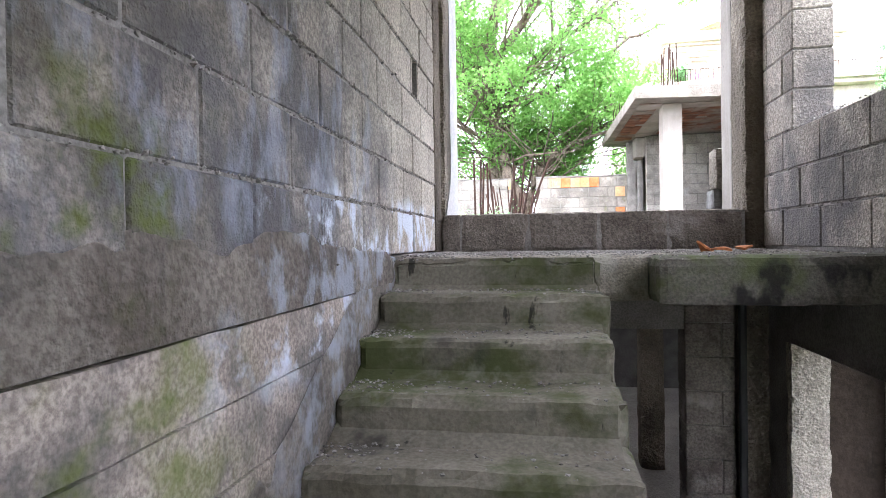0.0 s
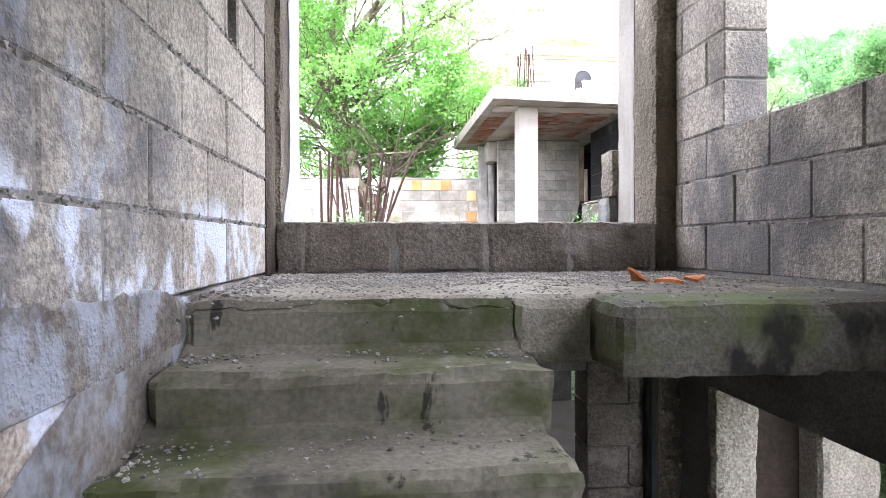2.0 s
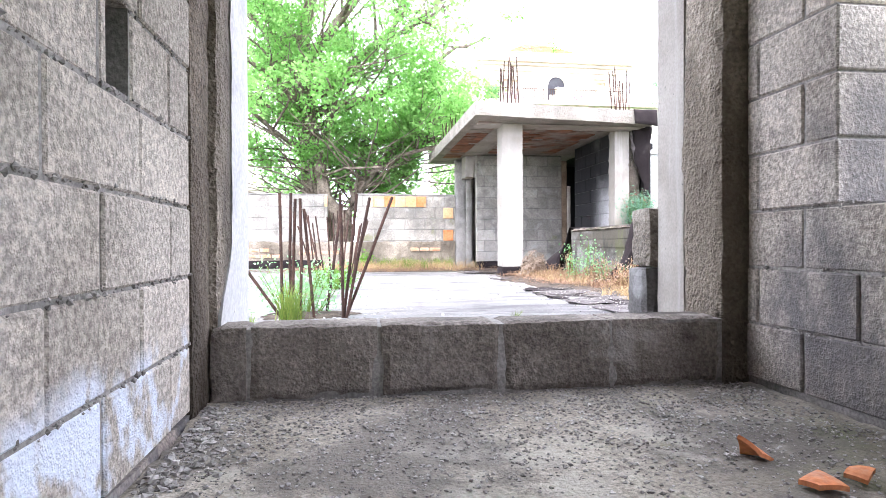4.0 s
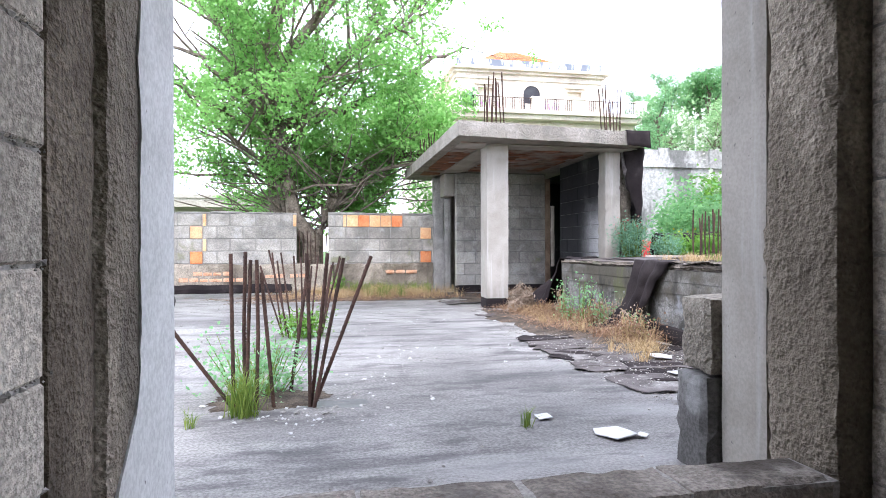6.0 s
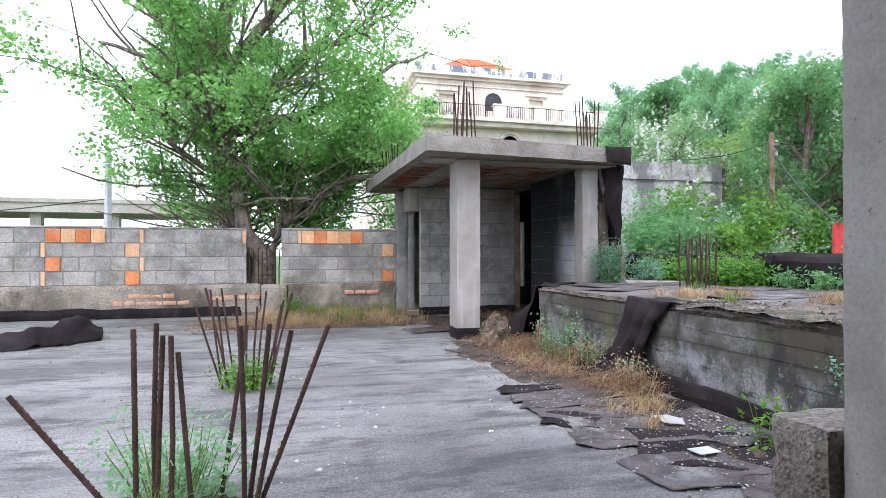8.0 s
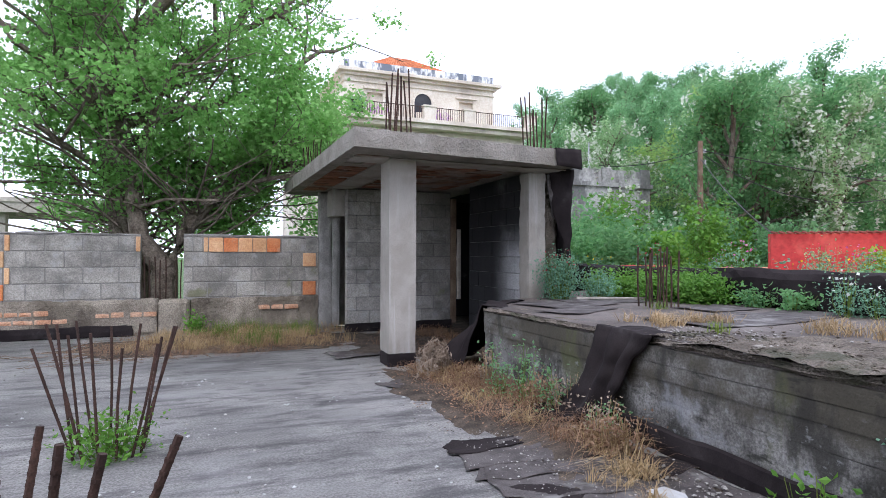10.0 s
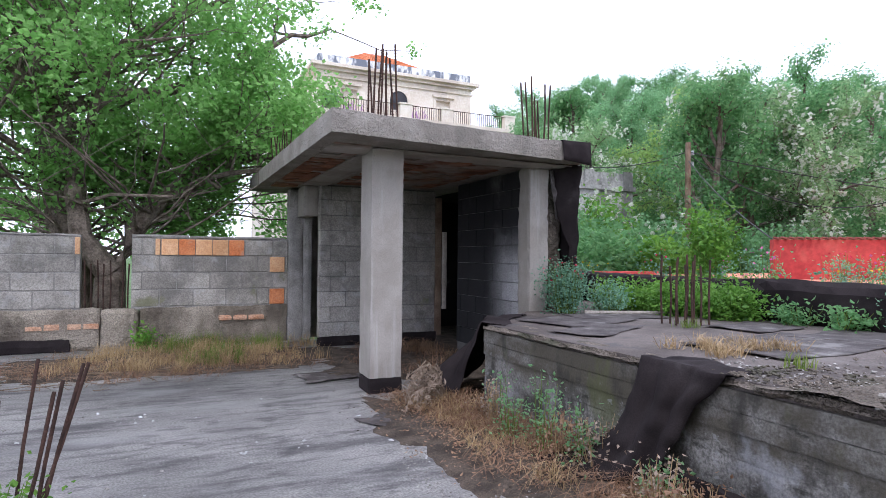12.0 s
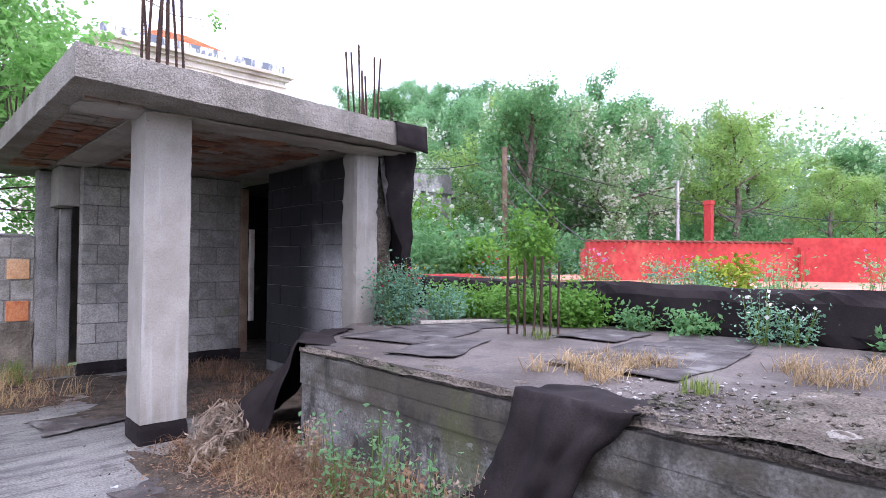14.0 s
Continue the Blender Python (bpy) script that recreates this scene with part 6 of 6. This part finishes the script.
cs = np.repeat(tp, per, 0) + rs2.normal(size=(len(tp) * per, 3)) * np.array([0.16, 0.16, 0.14])
cs = cs[(cs[:, 1] > 17.35) | (cs[:, 2] > 4.8)]
cards("crown", cs, 0.09, LEAF_POPLAR, poplar, aspect=0.85, up=0.55, seed=6)


def wood_tree(label, height, spread, n, leaf, mat, seed, blossom=0, droop=0.0):
    """A tree of the hillside: trunk with limbs and a loose crown."""
    t = thing("tree", label, "tree", "trees on the hillside")
    rnd = random.Random(seed)
    bm, tips = bmesh.new(), []
    h0 = height * 0.3
    tube(bm, [(0, 0, -0.5), (0.1, 0.05, h0 * 0.5), (0.05, -0.1, h0), (0.15, 0.1, height * 0.62)], [0.2, 0.17, 0.13, 0.06], 8)
    for k in range(10):
        a = k * 2.4 + rnd.uniform(-0.3, 0.3)
        z = h0 * 0.55 + (height * 0.62 - h0 * 0.55) * k / 9
        up = 0.25 + 0.12 * k
        grow(bm, tips, Vector((0.06, 0, z)), Vector((math.cos(a), math.sin(a), up)).normalized(), spread * (1.0 - 0.045 * k), 0.07, 1, rnd, droop)
    part("trunk", bm, BARK, t)
    r = np.random.RandomState(seed)
    q = np.array([tuple(c) for c, _ in tips])
    per = max(2, n // len(q))
    cs = np.repeat(q, per, 0) + r.normal(size=(len(q) * per, 3)) * np.array([0.24, 0.24, 0.22])
    cards("crown", cs, leaf, mat, t, aspect=0.7, up=0.5, seed=seed)
    if blossom:
        out = q[np.hypot(q[:, 0], q[:, 1]) > 0.9]
        at = out[r.randint(0, len(out), blossom // 5)] + r.normal(size=(blossom // 5, 3)) * 0.32
        bs = np.repeat(at, 9, 0) + r.normal(size=(len(at) * 9, 3)) * np.array([0.06, 0.06, 0.13]) - np.array([0, 0, 0.15])
        cards("blossom", bs, leaf * 1.35, BLOSSOM, t, aspect=0.7, seed=seed + 1, label="hanging white blossom")
    return t


def hill_z(x, y):
    r = math.hypot(x - 1, y - 7)
    a = math.degrees(math.atan2(x - 1, y - 7))
    k = min(1, max(0, (a - 15) / 18))
    e = min(1, max(0, (a - 50) / 30))
    return -1.5 + k * (3.6 + (0.30 - 0.17 * e) * max(0, min(r, 95) - 27))


kinds = [wood_tree("dark green woodland tree on the slope", 9, 2.6, 11000, 0.13, LEAF_DARK, 201), wood_tree("fresh green woodland tree on the slope", 9.5, 2.4, 11000, 0.125, LEAF_LIGHT, 202),
         wood_tree("robinia with hanging white blossom", 9, 3.0, 10500, 0.115, LEAF_ROBINIA, 203, 1500, 0.05), wood_tree("tall thin pale green tree", 11.5, 1.6, 6000, 0.12, LEAF_LIGHT, 204),
         wood_tree("robinia covered in white blossom", 8.5, 2.8, 9500, 0.115, LEAF_ROBINIA, 205, 2300, 0.06), wood_tree("bright yellow-green tree on the slope", 8.5, 2.6, 9500, 0.13, LEAF_GOLD, 206)]
spots = []
rnd = random.Random(33)
ring_spec = ((25.5, 35, 88, 13, (2, 4, 0, 2)), (29, 30, 90, 14, (2, 0, 4, 1)), (34, 27, 90, 14, (2, 4, 1, 3)), (41, 24, 90, 14, (1, 0, 3, 0)), (50, 24, 90, 13, (0, 1, 3, 1)), (62, 30, 90, 12, (0, 1, 1, 0)), (78, 40, 92, 10, (0, 1, 1)))
for r0, a0, a1, n, ks in ring_spec:
    for k in range(n):
        a = radians(a0 + (a1 - a0) * (k + rnd.uniform(0.1, 0.9)) / n)
        r = r0 + rnd.uniform(-2.2, 2.2)
        x, y = 1 + r * math.sin(a), 7 + r * math.cos(a)
        if 7 < x < 23.5 and y > 33 or (12 < x < 20.5 and 24.5 < y < 29) or (r < 28 and y > 24.5) or (r < 31 and a > radians(60)):
            continue
        spots.append((x, y, len(spots) if len(spots) < 6 else rnd.choice(ks), rnd.uniform(0.88, 1.28) * (1 - 0.36 * min(1, max(0, (math.degrees(a) - 60) / 20))), rnd.uniform(0, 360)))
        if math.degrees(a) > 64 and r < 46 and len(spots) > 6 and rnd.random() < 0.6:
            spots[-1] = (*spots[-1][:2], 5, *spots[-1][3:])
used = set()
for x, y, k, s, rz in spots:
    m = pose(x, y, hill_z(x, y), 0, 0, rz) @ Matrix.Diagonal((s, s, s, 1))
    if k not in used:
        kinds[k].matrix_basis = m
        used.add(k)
    else:
        src = kinds[k].scale.copy()
        copy_thing(kinds[k], m @ Matrix.Diagonal((1 / src[0], 1 / src[1], 1 / src[2], 1)))

# ground sheet that rises into the hill
bm = bmesh.new()
gv = {}
steps = [0, 3, 6, 10, 14, 18, 22, 25, 27, 30, 35, 42, 50, 60, 75, 95, 140, 260, 500, 900]
NA = 120
for i, r in enumerate(steps):
    for k in range(NA):
        a = 2 * math.pi * k / NA
        x, y = 1 + r * math.sin(a), 7 + r * math.cos(a)
        far = max(0, min(1, (r - 12) / 15))
        z = -1.56 + (hill_z(x, y) + 1.5) * (0 if r <= 14 else far) + 0.5 * noise.noise(Vector((x, y, 0)) * 0.15) * (r > 20)
        gv[i, k] = bm.verts.new((x, y, z))
for i in range(len(steps) - 1):
    for k in range(NA):
        j = (k + 1) % NA
        if i == 0:
            if k == 0:
                c0 = gv[0, 0]
            bm.faces.new((c0, gv[1, k], gv[1, j]))
        else:
            bm.faces.new((gv[i, k], gv[i + 1, k], gv[i + 1, j], gv[i, j]))
for k in range(1, NA):
    bm.verts.remove(gv[0, k])
ground = part("ground", bm, HILL, smooth=True)
tagged(ground, "overgrown ground rising into a wooded hill", "ground", kind="structure")
# undergrowth that fills the foot of the wood
rs3 = np.random.RandomState(12)
us = []
for _ in range(1500):
    a, r = radians(rnd.uniform(30, 90)), rnd.uniform(23, 40)
    x, y = 1 + r * math.sin(a), 7 + r * math.cos(a)
    if not (12 < x < 26 and y < 19.0) and not (12 < x < 20.2 and 24 < y < 29):
        us.append((x, y, hill_z(x, y)))
us = np.array(us)
far = []
for _ in range(2600):
    a, r = radians(rnd.uniform(24, 92)), rnd.uniform(37, 95)
    x, y = 1 + r * math.sin(a), 7 + r * math.cos(a)
    if not (5 < x < 24 and y > 32):
        far.append((x, y, hill_z(x, y) + rnd.uniform(1.0, 6.5)))
far = np.repeat(np.array(far), 24, 0)
far = far + rs3.normal(size=far.shape) * np.array([0.9, 0.9, 0.8])
tagged(cards("far_wood", far, 0.30, LEAF_ROBINIA, seed=15), "soft green crowns of the wood on the far slope", "woodland", kind="stuff")
cs = np.repeat(us, 34, 0) + rs3.normal(size=(len(us) * 34, 3)) * np.array([0.5, 0.5, 0.55]) + np.array([0, 0, 0.8])
tagged(cards("undergrowth", cs, 0.19, LEAF_DARK, seed=14), "dense dark green undergrowth at the foot of the wood", "undergrowth", kind="stuff")
for k, (x, y, r, h, mt) in enumerate(((14.2, 22.5, 1.3, 3.6, LEAF_BRIGHT), (16.0, 21.8, 1.2, 2.8, LEAF_LIGHT), (12.5, 21.5, 1.4, 3.0, LEAF_DARK), (17.8, 21.2, 1.2, 2.6, LEAF_BRIGHT), (11.0, 19.0, 1.2, 2.2, LEAF_DARK), (19.5, 20.0, 1.3, 2.4, LEAF_LIGHT), (13.0, 18.5, 1.0, 1.8, LEAF_BRIGHT))):
    weed("shrub", "green shrubs growing below the retaining wall", x, y, 1.9, r, h, 3600, 0.17, mt, BLOSSOM if k in (0, 1) else None, 170 if k in (0, 1) else 0, seed=300 + k, stems=34, cat="shrub", fsize=0.14)

# ---------------------------------------------------------------- villa on the rise
villa = thing("house", "old cream villa with balcony, arched window and red hipped roof", "house")
VX0, VX1, VY0, VY1 = 8.6, 19.4, 42.7, 54.0


def facade(bm, x0, x1, y, z0, z1, openings, depth=0.5):
    """A wall along x with openings through it."""
    xs = sorted({x0, x1, *[o[0] for o in openings], *[o[1] for o in openings]})
    for a, b in zip(xs, xs[1:]):
        cuts = sorted((o[2], o[3]) for o in openings if o[0] <= a and o[1] >= b)
        z = z0
        for c0, c1 in cuts:
            if c0 > z:
                box(bm, a, b, y, y + depth, z, c0)
            z = c1
        if z < z1:
            box(bm, a, b, y, y + depth, z, z1)
    return bm


opens = [(10.1, 11.2, 12.1, 13.75), (13.4, 14.65, 12.1, 13.55), (16.7, 17.8, 12.1, 13.75)]
part("upper_wall", facade(bmesh.new(), VX0, VX1, VY0, 11.9, 14.75, opens), STUCCO, villa)
part("side_wall", boxes((VX0, VX0 + 0.5, VY0 + 0.5, VY1, 11.9, 14.75), (VX1 - 0.5, VX1, VY0 + 0.5, VY1, 11.9, 14.75), (VX0 + 0.5, VX1 - 0.5, VY1 - 0.5, VY1, 11.9, 14.75)), STUCCO, villa)
part("lower_wall", boxes((6.3, 21.6, VY0 - 0.5, VY1 + 1.2, -1.5, 11.5)), STUCCO, villa)
bm = boxes((VX0 - 0.2, VX1 + 0.2, VY0 - 0.2, VY1 + 0.2, 14.75, 14.95), (VX0 - 0.45, VX1 + 0.45, VY0 - 0.45, VY1 + 0.45, 14.95, 15.15), (VX0 - 0.12, VX1 + 0.12, VY0 - 0.1, VY1 + 0.1, 14.35, 14.42))
part("cornice", bm, STUCCO, villa)
part("attic_parapet", boxes((VX0 + 0.05, VX1 - 0.05, VY0, VY0 + 0.3, 15.15, 15.75), (VX0 + 0.05, VX0 + 0.35, VY0 + 0.3, VY1, 15.15, 15.75), (VX1 - 0.35, VX1 - 0.05, VY0 + 0.3, VY1, 15.15, 15.75)), ATTIC, villa, "parapet streaked blue-black with damp")
bm = bmesh.new()
e = [bm.verts.new(v) for v in ((VX0 + 0.5, VY0 + 0.5, 15.3), (VX1 - 0.5, VY0 + 0.5, 15.3), (VX1 - 0.5, VY1 - 0.4, 15.3), (VX0 + 0.5, VY1 - 0.4, 15.3), (VX0 + 4.6, VY0 + 5.2, 18.0), (VX0 + 6.2, VY0 + 5.2, 18.0))]
for f in ((0, 1, 5, 4), (1, 2, 5), (2, 3, 4, 5), (3, 0, 4), (3, 2, 1, 0)):
    bm.faces.new([e[i] for i in f])
part("roof", bm, ROOF, villa)
bm = bmesh.new()
for k in range(26):
    f = (k + 0.5) / 26
    a, b = Vector((VX0 + 0.5 + f * (VX1 - VX0 - 1.0), VY0 + 0.5, 15.33)), Vector((VX0 + 4.6 + f * 1.6, VY0 + 5.2, 18.03))
    tube(bm, [a, b], [0.08, 0.05], 5)
part("roof_ridges", bm, ROOF, villa)["kind"] = "stuff"
part("balcony_floor", boxes((5.9, 22.0, VY0 - 1.6, VY0 - 0.02, 11.7, 11.95), (6.1, 21.8, VY0 - 1.3, VY0 - 0.5, 11.4, 11.7), (19.4, 22.0, VY0 - 0.02, VY1, 11.5, 11.9), (5.9, 8.6, VY0 - 0.02, VY1, 11.5, 11.9)), STUCCO, villa)
for x in (8.1, 14.0, 16.9, 21.7):
    part("balcony_pier", boxes((x - 0.4, x + 0.4, VY0 - 1.5, VY0 - 1.1, 11.95, 12.8), (x - 0.48, x + 0.48, VY0 - 1.55, VY0 - 1.05, 12.8, 12.9)), STUCCO, villa)
bm = bmesh.new()
for a, b in ((8.5, 13.6), (14.4, 16.5), (17.3, 21.3)):
    box(bm, a, b, VY0 - 1.33, VY0 - 1.29, 12.78, 12.82)
    x = a
    while x < b:
        box(bm, x, x + 0.03, VY0 - 1.325, VY0 - 1.295, 11.95, 12.78)
        x += 0.16
part("balcony_rail", bm, RUST, villa)
for k, (x0, x1, z0, z1) in enumerate(opens):
    w = part("window", boxes((x0, x1, VY0 + 0.28, VY0 + 0.34, z0, z1)), DARKGLASS if k == 1 else STUCCO, villa, "dark open window" if k == 1 else "closed pale shutters")
    if k != 1:
        part("head_mould", boxes((x0 - 0.25, x1 + 0.25, VY0 - 0.16, VY0 - 0.003, z1 + 0.2, z1 + 0.36)), STUCCO, w)
    for xa in (x0 - 0.14, x1):
        part("surround", boxes((xa, xa + 0.14, VY0 - 0.06, VY0 - 0.003, z0, z1)), STUCCO, w)
bm = bmesh.new()
cx, cz = 14.025, 13.4
for k in range(12):
    a0, a1 = math.pi * k / 12, math.pi * (k + 1) / 12
    q = [(0.62, a0), (0.86, a0), (0.86, a1), (0.62, a1)]
    lo = [bm.verts.new((cx + r * math.cos(a), VY0 - 0.08, cz + r * math.sin(a))) for r, a in q]
    hi = [bm.verts.new((cx + r * math.cos(a), VY0 + 0.0, cz + r * math.sin(a))) for r, a in q]
    bm.faces.new(lo)
    for i in range(4):
        bm.faces.new((lo[i], lo[(i + 1) % 4], hi[(i + 1) % 4], hi[i]))
part("arch_mould", bm, STUCCO, villa)
bm = bmesh.new()
prism_pts = [(cx + 0.62 * math.cos(math.pi * k / 14), cz + 0.62 * math.sin(math.pi * k / 14)) for k in range(15)]
lo = [bm.verts.new((x, VY0 - 0.012, z)) for x, z in prism_pts + [(cx - 0.62, 12.1), (cx + 0.62, 12.1)]]
hi = [bm.verts.new((v.co.x, VY0 - 0.004, v.co.z)) for v in lo]
bm.faces.new(lo), bm.faces.new(hi[::-1])
for i in range(len(lo)):
    bm.faces.new((lo[i], lo[(i + 1) % len(lo)], hi[(i + 1) % len(lo)], hi[i]))
part("arched_window", bm, DARKGLASS, villa, "dark arched window opening")
lower = bmesh.new()
lv = [lower.verts.new((15.1 + 0.62 * math.cos(math.pi * k / 12), VY0 - 0.53, 10.35 + 0.62 * math.sin(math.pi * k / 12))) for k in range(13)] + [lower.verts.new((14.48, VY0 - 0.53, 9.0)), lower.verts.new((15.72, VY0 - 0.53, 9.0))]
lower.faces.new(lv)
bmesh.ops.solidify(lower, geom=lower.faces[:], thickness=0.02)
part("arched_window", lower, DARKGLASS, villa, "dark arched opening below the balcony")
hood = bmesh.new()
tube(hood, [(15.1 + 0.85 * math.cos(math.pi * k / 12), VY0 - 0.54, 10.35 + 0.85 * math.sin(math.pi * k / 12)) for k in range(13)], [0.14] * 13, 6)
part("arch_mould", hood, STUCCO, villa)
part("door_panel", boxes((cx - 0.5, cx + 0.5, VY0 - 0.03, VY0 - 0.014, 12.0, 12.75)), STUCCO, villa)
bm = bmesh.new()
rnd = random.Random(2)
for k in range(26):
    x = 9.0 + 4.0 * k / 26 + (3.2 if k > 17 else 0)
    pts = [(x + rnd.uniform(-.1, .1), VY0 - 0.02, 12.0 + rnd.uniform(0.2, 1.0)) for _ in range(4)]
    tube(bm, pts, [0.025] * 4, 4)
part("painted_scrawl", bm, GRAFFITI, villa, "purple scrawls on the balcony wall")["kind"] = "stuff"
weed("balcony_plant", "green plant growing on the villa balcony", 9.2, VY0 - 1.0, 11.95, 0.6, 1.3, 500, 0.25, LEAF_LIGHT, seed=400, stems=16, cat="plant")

retaining = part("wall_retaining", boxes((9.0, 19.7, 27.0, 27.8, -1.0, 6.15), (8.9, 19.8, 26.9, 27.9, 6.15, 6.35), (9.0, 19.7, 27.05, 27.75, 6.35, 6.95)), RETAIN)
tagged(retaining, "tall stained masonry retaining wall with a parapet", "wall", kind="structure")
for x in (12.2, 14.7, 17.2, 19.4):
    part("pilaster", boxes((x - 0.25, x + 0.25, 26.94, 27.05, 6.36, 7.02)), RETAIN, retaining)

# ---------------------------------------------------------------- red roofs beyond the parapet
ledge = part("ground_ledge", boxes((7.05, 12.2, -6.0, 19.0, 1.6, 2.22)), EARTH)
tagged(ledge, "weedy strip of earth behind the parapet", "ground", kind="structure")
red = thing("red_building", "low red-painted building with flat roof terrace and chimney", "building")
part("roof_terrace", boxes((12.0, 27.0, -6.0, 18.5, 1.5, 2.66)), PINKROOF, red)
bm = bmesh.new()
prism(bm, [(12.4, 14.7), (16.2, 11.7), (16.35, 11.9), (12.55, 14.9)], 2.45, 3.52)
part("red_wall", bm, REDPAINT, red)
bm = bmesh.new()
a, b = Vector((12.42, 14.72)), Vector((16.25, 11.75))
for k in range(30):
    p = a.lerp(b, (k + 0.5) / 30)
    tube(bm, [(p.x - 0.10, p.y - 0.13, 3.53), (p.x + 0.15, p.y + 0.19, 3.57)], [0.03, 0.028], 6)
part("coping_tiles", bm, mk("dark_red_coping", (0.17, 0.045, 0.035), (0.26, 0.075, 0.055), 3, 20, 0.3, bump=0.3), red, "dark red half-round coping tiles")["kind"] = "stuff"
bm = bmesh.new()
prism(bm, [(16.2, 11.7), (22.0, 2.0), (22.3, 2.2), (16.4, 12.0)], 2.45, 3.66)
prism(bm, [(15.9, 11.4), (21.8, 1.7), (22.0, 2.0), (16.2, 11.7)], 2.45, 2.62)
part("red_parapet", bm, REDPAINT, red)
part("red_hall", boxes((17.5, 27.0, 10.0, 18.4, 2.4, 3.5)), REDPAINT, red)
part("chimney", boxes((23.0, 23.25, 16.5, 16.75, 3.4, 5.35), (22.9, 23.35, 16.4, 16.85, 3.4, 3.6), (22.97, 23.28, 16.47, 16.78, 5.25, 5.4)), REDPAINT, red)
part("drain_pipe", tube(bmesh.new(), [(16.25, 11.55, 2.5), (16.25, 11.55, 3.45)], [0.06, 0.06], 8), REDPAINT, red)
part("vent_hood", worn(bmesh.new(), 18.25, 18.4, 8.1, 8.3, 2.8, 3.4, 0.1), PLASTER, red, "pale cement vent")
low_red = part("low_red_wall", worn(bmesh.new(), 8.2, 12.0, 17.6, 17.9, 2.0, 2.75, 0.2, 0.01, 0.02), REDPAINT)
tagged(low_red, "low red wall with white flaking paint", "wall", kind="structure")


def pole(name, label, x, y, z0, z1, r, mat, arms=()):
    t = thing(name, label, "pole", at=(x, y, z0))
    part("shaft", tube(bmesh.new(), [(0, 0, 0), (0, 0, z1 - z0)], [r, r * 0.75], 10), mat, t)
    for z in arms:
        part("insulator", boxes((-0.04, 0.25, -0.03, 0.03, z - z0, z - z0 + 0.06), (0.19, 0.25, -0.04, 0.04, z - z0, z - z0 + 0.16)), GALV, t)
    return t


pole("utility_pole", "weathered wooden utility pole with cables", 17.12, 21.42, 1.9, 7.23, 0.12, WOOD, (6.8, 6.4))
pole("street_lamp", "slim grey lamp post behind the retaining wall", 16.9, 27.9, 5.0, 8.3, 0.05, GALV)
pole("white_pole", "white painted metal pole behind the red roofs", 23.4, 17.95, 2.0, 6.3, 0.08, GALV)
pole("utility_pole", "thin grey pole on the hillside", 36.0, 16.0, 2.0, 8.0, 0.1, GALV)
pole("street_lamp", "tall grey post by the bridge", -5.6, 25.0, -1.5, 6.1, 0.14, GALV)
cables = thing("cables", "sagging black overhead cables", "cable")
for p0, p1, sag in (((17.12, 21.42, 6.9), (16.9, 27.9, 7.3), 0.3), ((17.12, 21.42, 6.8), (23.2, 17.95, 5.2), 0.9), ((23.2, 17.95, 5.2), (36, 16, 7.0), 0.8), ((17.12, 21.42, 6.6), (13.0, 15.0, 3.45), 0.2), ((-5.6, 25.0, 4.6), (-22, 20.0, 2.6), 0.3), ((17.12, 21.42, 6.9), (40, 9, 5.5), 1.2)):
    pts = [tuple(Vector(p0).lerp(Vector(p1), k / 14) - Vector((0, 0, 4 * sag * (k / 14) * (1 - k / 14)))) for k in range(15)]
    part("cable", tube(bmesh.new(), pts, [0.018] * 15, 5), CABLE, cables)

# ---------------------------------------------------------------- raised road beyond the boundary wall
bridge = thing("viaduct", "pale concrete viaduct on columns beyond the wall", "bridge")
part("deck", boxes((-60, -4.5, 45.0, 53.0, 5.35, 5.95), (-60, -4.5, 44.9, 45.2, 5.95, 6.2)), BRIDGE, bridge)
for k in range(12):
    part("pillar", boxes((-6.5 - 4.4 * k, -5.9 - 4.4 * k, 45.6, 46.2, -1.5, 5.35)), BRIDGE, bridge)
part("abutment", boxes((-60, -4.5, 52.0, 52.8, -1.5, 4.3)), BRIDGE, bridge)
